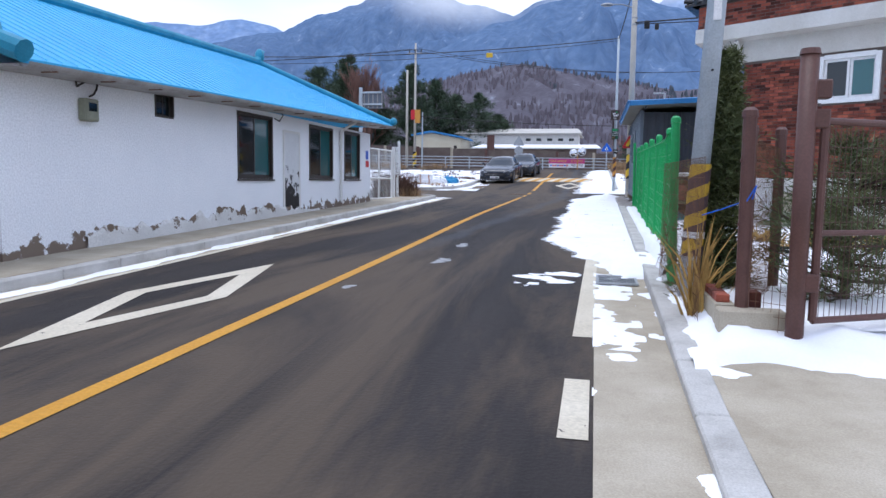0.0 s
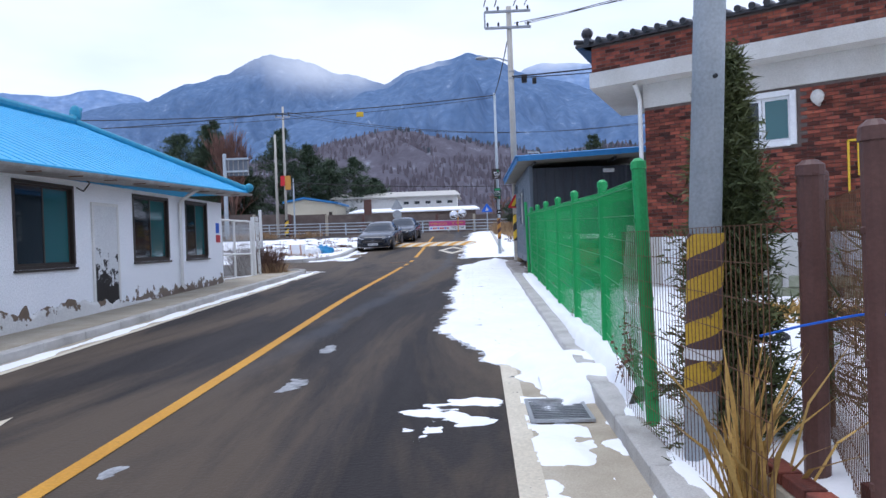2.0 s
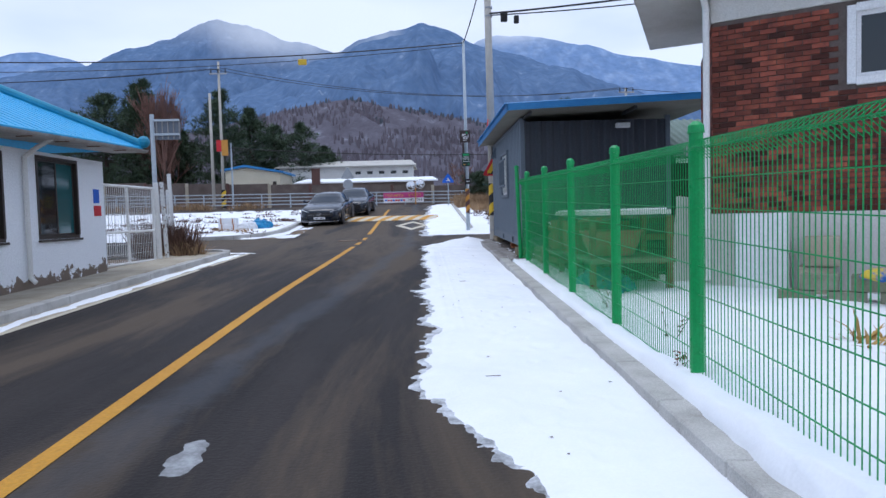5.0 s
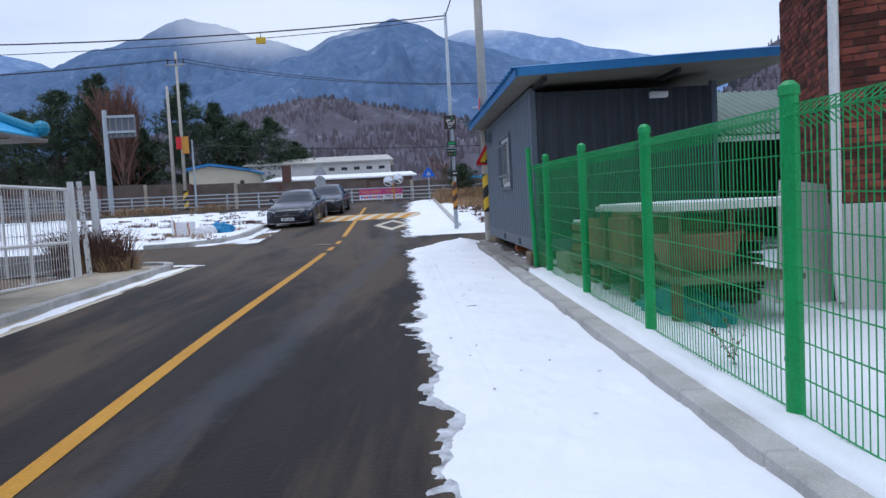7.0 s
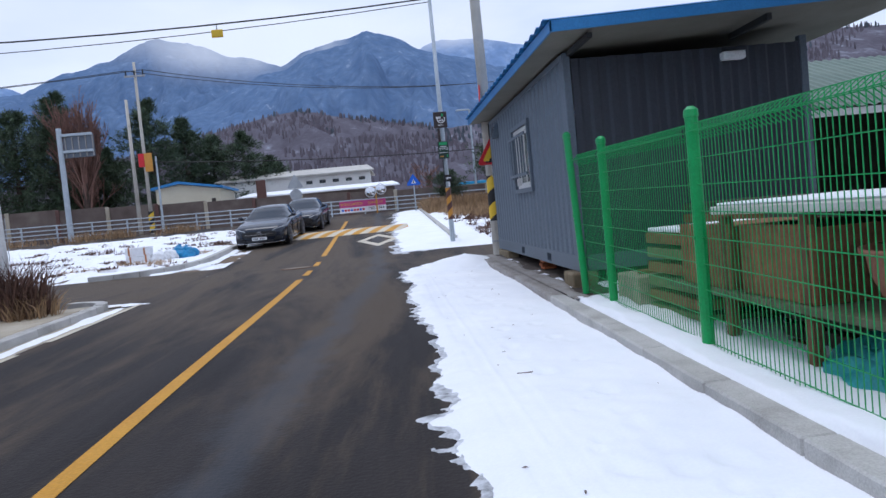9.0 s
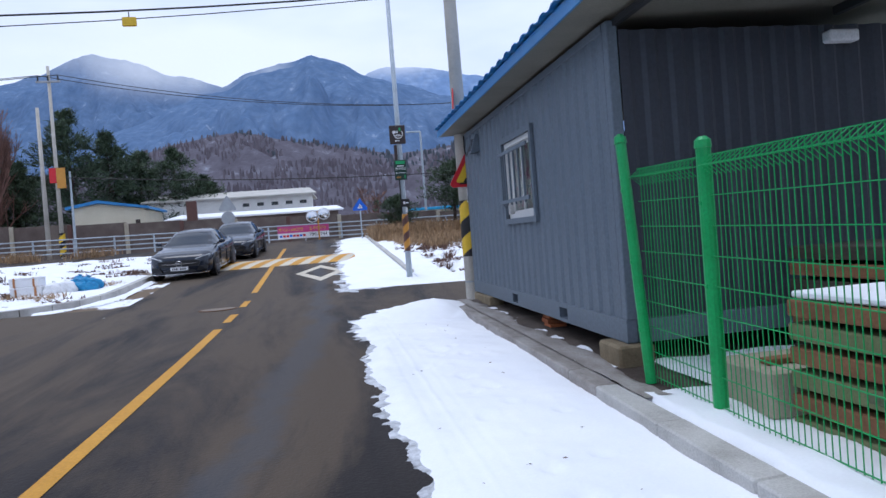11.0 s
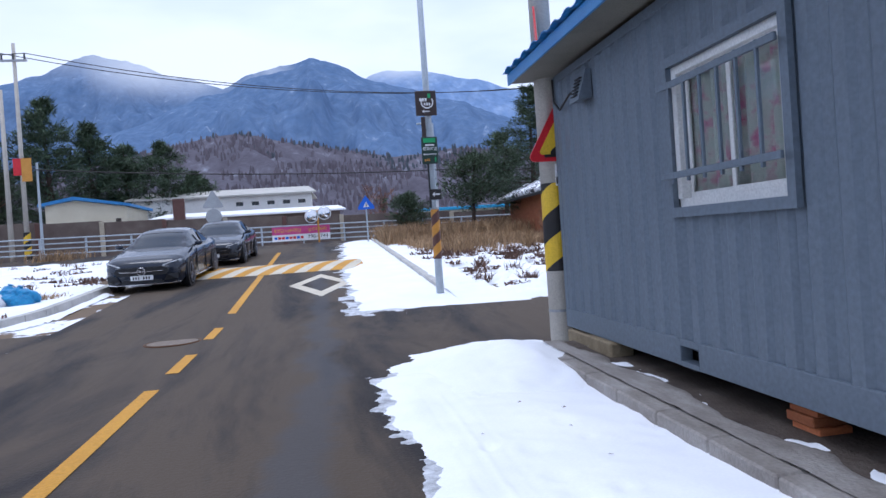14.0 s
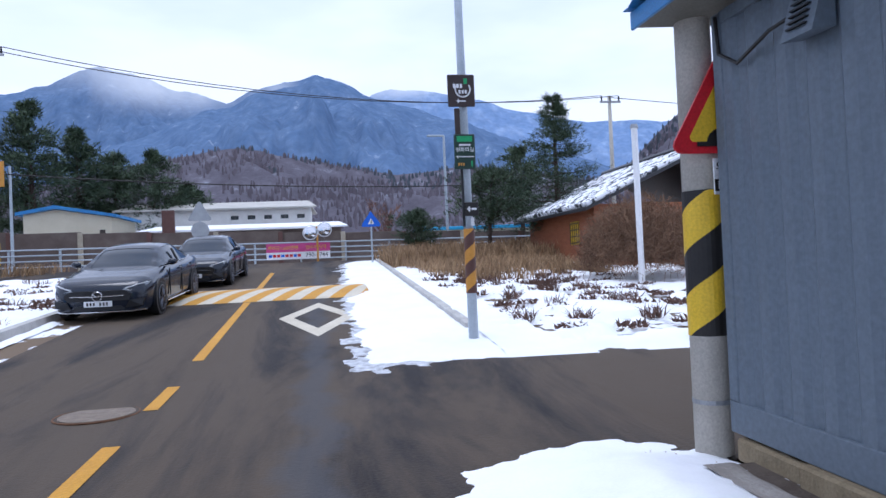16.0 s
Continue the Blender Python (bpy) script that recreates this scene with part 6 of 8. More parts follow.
# ---- white gate and fence on the lane ----
def white_gate():
    base = thing("metal_gate", (-7.25, 24.2, 0.75), "white painted steel mesh gate with chipped posts", "gate")
    z0, z1 = gz(24) + 0.12, 2.55
    ya, yb = 21.95, 24.35
    x0, x1 = -7.35, -7.15
    def px(y):
        return x0 + (x1 - x0) * (y - ya) / (yb - ya)
    bm = bmesh.new()
    for a, b in (((ya, z0), (yb, z0)), ((ya, z1), (yb, z1)), ((ya, 1.55), (yb, 1.55)), ((ya, z0), (ya, z1)), ((yb, z0), (yb, z1)), (((ya + yb) / 2, z0), ((ya + yb) / 2, z1))):
        rod(bm, (px(a[0]), a[0], a[1]), (px(b[0]), b[0], b[1]), 0.03, 0.03, 8)
    part("gate_frame", bm, WHITE_PAINT, base)
    store = ([], [])
    for i in range(1, 30):
        y = ya + (yb - ya) * i / 30
        quad_wire(store, (px(y), y, z0), (px(y), y, z1), 0.005)
    for i in range(1, 8):
        z = z0 + (z1 - z0) * i / 8
        quad_wire(store, (px(ya), ya, z), (px(yb), yb, z), 0.004)
    raw("wire_mesh", store[0], store[1], WHITE_PAINT, base)
    part("gate_post", stick((-7.1, 24.5, gz(24.5)), (-7.12, 24.48, 2.7), 0.06, 0.06, 12), WHITE_PAINT, base)
    part("gate_post", stick((-7.05, 24.85, gz(24.5)), (-7.1, 24.8, 2.72), 0.05, 0.05, 12), worn("chipped_white", [(0.6, 0.6, 0.58), (0.72, 0.72, 0.7)], (0.15, 0.09, 0.06), 12, 0.56), base)
    part("gate_post", stick((-7.3, 26.0, gz(26)), (-7.35, 26.0, 3.0), 0.05, 0.05, 12), WHITE_PAINT, base)
    # lower mesh fence behind the gate
    f = thing("mesh_fence", (-9.5, 26.6, 0.8), "rusting white mesh fence beside the lane", "fence")
    store = ([], [])
    for i in range(70):
        x = -7.35 - i * 0.09
        quad_wire(store, (x, 26.2 + i * 0.01, gz(26) + 0.05), (x, 26.2 + i * 0.01, 2.55), 0.006)
    for k in range(7):
        z = gz(26) + 0.1 + k * 0.27
        quad_wire(store, (-7.35, 26.2, z), (-13.6, 26.9, z), 0.006)
    raw("wire_mesh", store[0], store[1], GREY_METAL, f)
    for i in range(4):
        part("post", stick((-7.5 - i * 2, 26.22 + i * 0.2, gz(26)), (-7.5 - i * 2, 26.22 + i * 0.2, 2.6), 0.03, 0.03, 8), WHITE_PAINT, f)


white_gate()
tuft("dry_grass", [(-6.9 - 0.25 * i, 25.6 + 0.16 * i, gz(26), 0.35) for i in range(6)], 1.15, 240, DARK_STALK, "brown dry weeds at the gate post", 0.28)
tuft("dry_grass", [(-6.75 - 0.2 * i, 25.5 + 0.16 * i, gz(26), 0.4) for i in range(5)], 0.55, 200, DRY_GRASS, "straw-coloured grass at the gate post", 0.4)


# ---- parked cars ----
CAR_PAINT = glassy("dark_grey_car_paint", (0.009, 0.014, 0.026), 0.22)
CAR_PAINT.node_tree.nodes["Principled BSDF"].inputs["Coat Weight"].default_value = 0.5
CAR_PAINT.node_tree.nodes["Principled BSDF"].inputs["Specular IOR Level"].default_value = 0.3
CAR_GLASS = glassy("car_glass", (0.018, 0.026, 0.036), 0.04)
TYRE = surf("tyre_rubber", [(0.012, 0.012, 0.013), (0.022, 0.022, 0.023)], 8, 0.85, 0.2)
RIM = glassy("dark_alloy", (0.12, 0.12, 0.13), 0.3)
RIM.node_tree.nodes["Principled BSDF"].inputs["Metallic"].default_value = 0.8
CHROME = glassy("chrome", (0.7, 0.7, 0.72), 0.12)
CHROME.node_tree.nodes["Principled BSDF"].inputs["Metallic"].default_value = 1.0
LAMP_GLASS = glassy("headlamp_glass", (0.25, 0.27, 0.29), 0.08)
GRILLE = surf("black_grille", [(0.006, 0.006, 0.007), (0.016, 0.016, 0.018)], 30, 0.4, 0.3)


def lerp_table(rows, s):
    for a, b in zip(rows[:-1], rows[1:]):
        if s <= b[0]:
            k = (s - a[0]) / (b[0] - a[0])
            k = k * k * (3 - 2 * k) * 0.4 + k * 0.6
            return [p + (q - p) * k for p, q in zip(a[1:], b[1:])]
    return list(rows[-1][1:])


def sedan(label, star=True):
    """A fastback saloon, nose towards -y, built about the origin: length 4.95, width 1.88, height 1.43."""
    base = thing("parked_car", (0, 0, 0), label, "car", "cars parked along the kerb")
    rows = [(0.0, 0.60, 0.42, 0.60, 0.20), (0.06, 0.74, 0.5, 0.68, 0.17), (0.2, 0.86, 0.56, 0.755, 0.16), (0.45, 0.925, 0.62, 0.82, 0.16), (0.95, 0.94, 0.68, 0.895, 0.17), (1.5, 0.94, 0.72, 0.965, 0.18),
            (2.6, 0.945, 0.75, 0.985, 0.18), (3.6, 0.945, 0.78, 1.0, 0.18), (4.2, 0.93, 0.8, 1.03, 0.2), (4.65, 0.87, 0.8, 1.03, 0.26), (4.88, 0.78, 0.72, 0.97, 0.32), (4.95, 0.66, 0.6, 0.82, 0.36)]
    bm = bmesh.new()
    rings = []
    stations = list(np.linspace(0, 0.5, 9)) + list(np.linspace(0.6, 4.5, 24)) + list(np.linspace(4.58, 4.95, 8))
    for s in stations:
        w, zm, ztop, zlow = lerp_table(rows, s)
        half = [(0, ztop + 0.03), (0.35 * w, ztop + 0.025), (0.62 * w, ztop + 0.018), (0.8 * w, ztop + 0.005), (0.9 * w, ztop - 0.03), (0.965 * w, (ztop + zm) / 2 + 0.02), (w, zm), (0.985 * w, zm - 0.14), (0.97 * w, zlow + 0.12), (0.93 * w, zlow + 0.02), (0.8 * w, zlow), (0, zlow)]
        full = half + [(-x, z) for x, z in half[-2:0:-1]]
        rings.append([bm.verts.new((x, s, z)) for x, z in full])
    for a, b in zip(rings[:-1], rings[1:]):
        for i in range(len(a)):
            j = (i + 1) % len(a)
            bm.faces.new((a[i], b[i], b[j], a[j]))
    bm.faces.new(rings[0])
    bm.faces.new(rings[-1][::-1])
    bmesh.ops.recalc_face_normals(bm, faces=bm.faces)
    part("body", bm, CAR_PAINT, base, "dark grey metallic body", smooth=True)
    cab = [(1.28, 0.93, 0.80, 0.72), (1.55, 1.08, 0.82, 0.7), (1.95, 1.29, 0.83, 0.63), (2.3, 1.395, 0.835, 0.6), (2.75, 1.43, 0.835, 0.59), (3.2, 1.42, 0.83, 0.58), (3.65, 1.34, 0.81, 0.57), (4.1, 1.2, 0.78, 0.57), (4.5, 1.05, 0.72, 0.58)]

    def cabin(s0, s1, lift, pick, n=18):
        b2 = bmesh.new()
        rr = []
        for s in np.linspace(s0, s1, n):
            zt, wb, wt = lerp_table(cab, s)
            zb = min(0.96 + 0.012 * (s - 1.3), zt - 0.01)
            half = [(0, zt), (0.5 * wt, zt - 0.008), (0.85 * wt, zt - 0.03), (wt, zt - 0.065 if zt > 1.1 else zt - 0.02), (wt + (wb - wt) * 0.35, zb + (zt - zb) * 0.6), (wb, zb)]
            pts = [(-x, z) for x, z in half[::-1]] + half[1:]
            rr.append([b2.verts.new((x * (1 + lift * 0.6), s, z + lift)) for x, z in pts])
        for a, b in zip(rr[:-1], rr[1:]):
            for i in range(len(a) - 1):
                if pick is None or i in pick:
                    b2.faces.new((a[i], b[i], b[i + 1], a[i + 1]))
        loose = [vv for vv in b2.verts if not vv.link_faces]
        bmesh.ops.delete(b2, geom=loose, context="VERTS")
        bmesh.ops.recalc_face_normals(b2, faces=b2.faces)
        return b2
    for nm, pk in (("windscreen", (2, 3, 4, 5, 6, 7)), ("side_glass", (0, 1)), ("side_glass", (8, 9))):
        part(nm, cabin(1.28, 4.5, 0.0, pk, 26), CAR_GLASS, base, "dark tinted glass", smooth=True)
    part("roof", cabin(2.08, 3.55, 0.008, (2, 3, 4, 5, 6, 7), 14), CAR_PAINT, base, smooth=True)
    for lo, hi, pk in ((1.3, 2.12, (2,)), (1.3, 2.12, (7,)), (3.5, 4.45, (1, 2)), (3.5, 4.45, (7, 8))):
        part("pillar", cabin(lo, hi, 0.009, pk, 10), CAR_PAINT, base, smooth=True)
    for sx in (-1, 1):
        b2 = bmesh.new()
        box(b2, sx * 0.80 - 0.02, sx * 0.80 + 0.02, 2.62, 2.7, 0.98, 1.3, 0.004, Matrix.Rotation(-sx * 0.42, 4, "Y"))
        part("pillar", b2, BLACK_PAINT, base)
        part("window_trim", tube(bmesh.new(), [(sx * 0.87, 1.6, 0.985), (sx * 0.875, 2.6, 1.0), (sx * 0.86, 3.5, 1.01), (sx * 0.8, 4.05, 1.05)], 0.009, 5), CHROME, base)
        mir = bmesh.new()
        bmesh.ops.create_uvsphere(mir, u_segments=12, v_segments=8, radius=0.1, matrix=Matrix.Translation((sx * 1.0, 1.68, 1.03)) @ Matrix.Diagonal((1.05, 0.8, 0.72, 1)))
        rod(mir, (sx * 0.84, 1.7, 0.97), (sx * 0.96, 1.68, 1.0), 0.03, 0.03, 6)
        part("wing_mirror", mir, CAR_PAINT, base, smooth=True)
        for yy in (2.42, 3.35):
            part("door_handle", slab(sx * 0.945 - 0.02, sx * 0.945 + 0.02, yy, yy + 0.2, 0.83, 0.855, 0.008), CAR_PAINT, base)
        for yy in (1.62, 2.68, 3.62):
            part("door_gap", slab(sx * 0.938 - 0.012, sx * 0.938 + 0.012, yy, yy + 0.007, 0.3, 0.9), GRILLE, base)
        part("sill_trim", slab(sx * 0.925 - 0.02, sx * 0.925 + 0.02, 1.35, 3.5, 0.2, 0.225, 0.004), CHROME, base)
        h = prism(bmesh.new(), [(sx * 0.47, 0.05, 0.60), (sx * 0.62, 0.1, 0.585), (sx * 0.86, 0.3, 0.665), (sx * 0.9, 0.42, 0.735), (sx * 0.72, 0.2, 0.70), (sx * 0.5, 0.09, 0.645)], (0, -0.075, 0.0))
        hl = part("headlight", h, LAMP_GLASS, base, "slim clear headlight")
        part("light_strip", tube(bmesh.new(), [(sx * 0.52, 0.0, 0.63), (sx * 0.72, 0.11, 0.69), (sx * 0.86, 0.27, 0.725)], 0.008, 5), SIGN_WHITE, hl)
        part("air_intake", prism(bmesh.new(), [(sx * 0.5, 0.06, 0.26), (sx * 0.8, 0.12, 0.28), (sx * 0.83, 0.16, 0.42), (sx * 0.58, 0.06, 0.4)], (0, -0.085, 0)), GRILLE, base)
    g = part("grille", prism(bmesh.new(), [(-0.5, 0.03, 0.6), (-0.63, 0.03, 0.52), (-0.56, 0.03, 0.4), (0.56, 0.03, 0.4), (0.63, 0.03, 0.52), (0.5, 0.03, 0.6)], (0, -0.05, 0)), GRILLE, base, "black mesh grille")
    part("grille_bar", tube(bmesh.new(), [(-0.5, -0.03, 0.5), (-0.12, -0.045, 0.49), (0.12, -0.045, 0.49), (0.5, -0.03, 0.5)], 0.014, 6), CHROME, g)
    em = bmesh.new()
    tube(em, [(0.09 * math.cos(a), -0.06, 0.495 + 0.09 * math.sin(a)) for a in np.linspace(0, 2 * math.pi, 17)], 0.011, 6)
    for a in (0.52, 2.62, 4.71):
        rod(em, (0, -0.058, 0.495), (0.08 * math.cos(a), -0.058, 0.495 + 0.08 * math.sin(a)), 0.01, 0.006, 5)
    part("badge", em, CHROME, g)
    part("lower_grille", prism(bmesh.new(), [(-0.5, 0.05, 0.22), (0.5, 0.05, 0.22), (0.42, 0.05, 0.3), (-0.42, 0.05, 0.3)], (0, -0.06, 0)), GRILLE, base)
    part("splitter", tube(bmesh.new(), [(-0.84, 0.2, 0.19), (-0.6, 0.0, 0.185), (0.6, 0.0, 0.185), (0.84, 0.2, 0.19)], 0.014, 6), CHROME, base)
    pl = part("number_plate", slab(-0.26, 0.26, -0.035, -0.015, 0.29, 0.4, 0.006), SIGN_WHITE, base, "white number plate")
    for i in range(7):
        if i != 3:
            part("digit", slab(-0.21 + i * 0.06, -0.175 + i * 0.06, -0.038, -0.034, 0.315, 0.375), BLACK_PAINT, pl)
    for yy in (0.88, 3.86):
        for sx in (-1, 1):
            # Body is uncut here: a black disc stands in for the shaded wheel hollow.
            b2 = bmesh.new()
            rod(b2, (sx * 0.80, yy, 0.345), (sx * 0.952, yy, 0.345), 0.395, 0.395, 28)
            part("wheel_arch", b2, GRILLE, base)
            b2 = bmesh.new()
            prof = [(0.70, 0.22), (0.70, 0.31), (0.73, 0.338), (0.92, 0.338), (0.955, 0.315), (0.962, 0.25)]
            ring = []
            for i in range(28):
                a = 2 * math.pi * i / 28
                ring.append([b2.verts.new((sx * px_, yy + pr * math.cos(a), 0.34 + pr * math.sin(a))) for px_, pr in prof])
            for i in range(28):
                for j in range(len(prof) - 1):
                    b2.faces.new((ring[i][j], ring[(i + 1) % 28][j], ring[(i + 1) % 28][j + 1], ring[i][j + 1]))
            bmesh.ops.recalc_face_normals(b2, faces=b2.faces)
            wheel = part("wheel", b2, TYRE, base, smooth=True)
            b3 = bmesh.new()
            for k in range(10):
                a = 2 * math.pi * k / 10
                rod(b3, (sx * 0.965, yy + 0.03 * math.cos(a), 0.34 + 0.03 * math.sin(a)), (sx * 0.957, yy + 0.245 * math.cos(a), 0.34 + 0.245 * math.sin(a)), 0.024, 0.014, 5)
            rod(b3, (sx * 0.94, yy, 0.34), (sx * 0.972, yy, 0.34), 0.05, 0.045, 12)
            tube(b3, [(sx * 0.96, yy + 0.25 * math.cos(a), 0.34 + 0.25 * math.sin(a)) for a in np.linspace(0, 2 * math.pi, 25)], 0.012, 5)
            part("rim", b3, RIM, wheel)
    return base


car = sedan("dark grey saloon car with chrome grille bar parked by the kerb")
tilt = math.degrees(math.atan(0.07))
car.matrix_basis = pose(-5.41, 38.86, gz(38.86) + 0.005, tilt, 0, -2.7)
car2 = copy_thing(car, pose(-4.72, 44.9, gz(44.9) + 0.005, tilt, 0, -2.0))
car2["label"] = "dark blue-grey saloon car parked behind another car"


# ---- main road railing, banner, mirrors, small signs ----
def railing():
    base = thing("guard_railing", (-10, 56, 2.5), "pale grey steel railing along the main road", "railing")
    y = 56.0
    def zr(x):
        return 3.38 - 0.008 * x
    xs = np.arange(-46, 15, 2.0)
    for x in xs:
        part("post", slab(x - 0.04, x + 0.04, y - 0.04, y + 0.04, 2.45, zr(x) + 0.03, 0.006), POLE_GREY, base)
    for k in range(4):
        d = 0.24 * k
        part("rail", rod(bmesh.new(), (-46, y - 0.06, zr(-46) - d), (14, y - 0.06, zr(14) - d), 0.032, 0.032, 8), POLE_GREY, base)


railing()


def banner():
    base = thing("banner", (-2.1, 55.9, 2.7), "pink and white printed banner tied to the railing", "banner")
    x0, x1, y = -3.5, -0.7, 55.86
    pink = surf("banner_pink", [(0.5, 0.05, 0.2), (0.62, 0.1, 0.28)], 3, 0.7, 0.1)
    ob = part("cloth", slab(x0, x1, y - 0.012, y, 2.98, 3.36, 0.0), pink, base)
    part("cloth_strip", slab(x0, x1, y - 0.012, y, 2.66, 2.979, 0.0), SIGN_WHITE, base)
    letters("계약금1,600만원", x0 + 0.72, y - 0.016, 3.16, 0.2, SIGN_YELLOW, base)
    letters("입주마지막", x1 - 0.62, y - 0.016, 3.16, 0.2, SIGN_YELLOW, base)
    letters("790-4744", x1 - 0.6, y - 0.016, 2.82, 0.26, BLACK_PAINT, base)
    for i in range(8):
        part("lettering", slab(x0 + 0.1 + i * 0.18, x0 + 0.24 + i * 0.18, y - 0.016, y - 0.012, 2.76, 2.88), SIGN_RED if i % 3 else SIGN_BLUE, base)


banner()


def mirrors():
    base = thing("road_mirror", (-1.25, 55.2, 2.5), "pair of round convex traffic mirrors on an orange post", "mirror")
    part("post", stick((-1.25, 55.2, 2.5), (-1.25, 55.2, 4.05), 0.045, 0.045, 10), SIGN_ORANGE, base)
    for cx, cz in ((-1.55, 3.78), (-0.93, 3.9)):
        bm = bmesh.new()
        rod(bm, (cx, 55.1, cz), (cx, 55.15, cz), 0.33, 0.33, 24)
        h = part("mirror_housing", bm, SIGN_WHITE, base)
        bm = bmesh.new()
        bmesh.ops.create_uvsphere(bm, u_segments=20, v_segments=10, radius=0.29, matrix=Matrix.Translation((cx, 55.1, cz)) @ Matrix.Diagonal((1, 0.2, 1, 1)))
        part("mirror_face", bm, CHROME, h, smooth=True)
        part("arm", stick((-1.25, 55.2, cz), (cx, 55.16, cz), 0.02, 0.02, 6), SIGN_ORANGE, base)


mirrors()


def small_sign(at, top, kind, label):
    x, y, z = at
    base = thing("road_sign", at, label, "road sign")
    part("post", stick(at, (x, y, top), 0.035, 0.035, 10), POLE_GREY, base)
    if kind == "blue":
        s = part("sign_board", prism(bmesh.new(), [(x - 0.36, y - 0.05, top - 0.62), (x + 0.36, y - 0.05, top - 0.62), (x + 0.36, y - 0.05, top - 0.5), (x, y - 0.05, top), (x - 0.36, y - 0.05, top - 0.5)], (0, 0.015, 0)), SIGN_BLUE, base, "blue crossing sign")
        part("symbol", prism(bmesh.new(), [(x - 0.13, y - 0.056, top - 0.52), (x + 0.13, y - 0.056, top - 0.52), (x, y - 0.056, top - 0.28)], (0, 0.004, 0)), SIGN_WHITE, s)
        part("symbol", slab(x - 0.02, x + 0.02, y - 0.062, y - 0.057, top - 0.5, top - 0.36), BLACK_PAINT, s)
    else:
        s = part("sign_board", prism(bmesh.new(), tri_round(x, y - 0.05, top - 0.32, 0.5, 0.06), (0, 0.015, 0)), GREY_METAL, base, "grey back of a triangular sign")
        bm = rod(bmesh.new(), (x, y - 0.05, top - 0.92), (x, y - 0.035, top - 0.92), 0.31, 0.31, 20)
        part("sign_board", bm, GREY_METAL, base, "grey back of a round sign")


small_sign((0.9, 52.0, gz(52)), 4.4, "blue", "blue pedestrian crossing sign on a thin post")
small_sign((-5.3, 50.0, gz(50)), 4.65, "grey", "grey backs of two road signs on a post")


# ---- far poles, gantry, wires ----
def far_pole(at, top, arms, label, r=0.12):
    base = thing("utility_pole", at, label, "utility pole", "poles along the main road")
    part("shaft", stick(at, (at[0], at[1], top), r, r * 0.65, 12), POLE_CONCRETE, base, smooth=True)
    for z in arms:
        a = part("crossarm", slab(at[0] - 0.6, at[0] + 0.6, at[1] - 0.16, at[1] - 0.08, z, z + 0.1), GREY_METAL, base)
        for dx in (-0.5, 0, 0.5):
            part("insulator", stick((at[0] + dx, at[1] - 0.12, z + 0.1), (at[0] + dx, at[1] - 0.12, z + 0.38), 0.05, 0.04, 8), DARK_STEEL, a)
    return base


p1 = far_pole((-15.6, 57, 2.5), 10.7, (), "plain concrete pole beside the railing", 0.13)
p2 = far_pole((-14.9, 57, 2.5), 12.9, (12.0,), "concrete pole with insulators and an orange flag")
part("flag", slab(-14.85, -14.4, 56.78, 56.8, 6.3, 7.4), SIGN_ORANGE, p2, "faded orange and red flag")
part("flag_edge", slab(-15.2, -14.86, 56.78, 56.8, 6.6, 7.4), SIGN_RED, p2)
striped_wrap(p2, -14.9, 57, 2.6, 3.9, 0.16, SIGN_YELLOW, BLACK_PAINT, "yellow and black sleeve", 2)
lp = thing("street_lamp", (-14.25, 57, 2.5), "thin pale steel post by the railing", "post")
part("post", stick((-14.25, 57, 2.5), (-14.25, 57, 7.2), 0.07, 0.05, 10), POLE_GREY, lp)
far_pole((14.9, 60, 2.5), 11.0, (10.6,), "dark wooden-looking pole beyond the lot", 0.14)
wp = thing("street_lamp", (6.48, 40, gz(40)), "white painted post beside a hedge", "post")
part("post", stick((6.48, 40, gz(40)), (6.46, 40, 5.28), 0.075, 0.075, 12), SIGN_WHITE, wp)
part("post_cap", stick((6.46, 40, 5.28), (6.46, 40, 5.38), 0.1, 0.08, 12), GREY_METAL, wp)
sl = thing("street_lamp", (5.5, 60, 2.5), "pale street lamp with a short arm", "street lamp")
part("post", stick((5.5, 60, 2.5), (5.5, 60, 8.9), 0.08, 0.06, 10), POLE_GREY, sl)
part("lamp_arm", slab(4.6, 5.5, 59.95, 60.05, 8.85, 8.95, 0.02), POLE_GREY, sl)


def gantry():
    x, y = -19.9, 57.5
    base = thing("road_sign", (x, y, 2.5), "grey steel cantilever post with the back of a large road sign", "road sign")
    part("post", stick((x, y, 2.5), (x, y, 9.4), 0.17, 0.15, 14), POLE_GREY, base)
    part("arm", slab(x, x + 1.9, y - 0.08, y + 0.08, 8.9, 9.05), POLE_GREY, base)
    part("arm", slab(x, x + 1.9, y - 0.08, y + 0.08, 7.9, 8.05), POLE_GREY, base)
    s = part("sign_back", slab(x + 0.15, x + 1.95, y + 0.1, y + 0.14, 7.6, 9.0, 0.01), surf("dull_sign_back", [(0.1, 0.12, 0.15), (0.16, 0.18, 0.21)], 2, 0.6), base)
    for i in range(5):
        part("rib", slab(x + 0.25 + i * 0.4, x + 0.31 + i * 0.4, y + 0.04, y + 0.1, 7.65, 8.95), GUTTER_GREY, s)


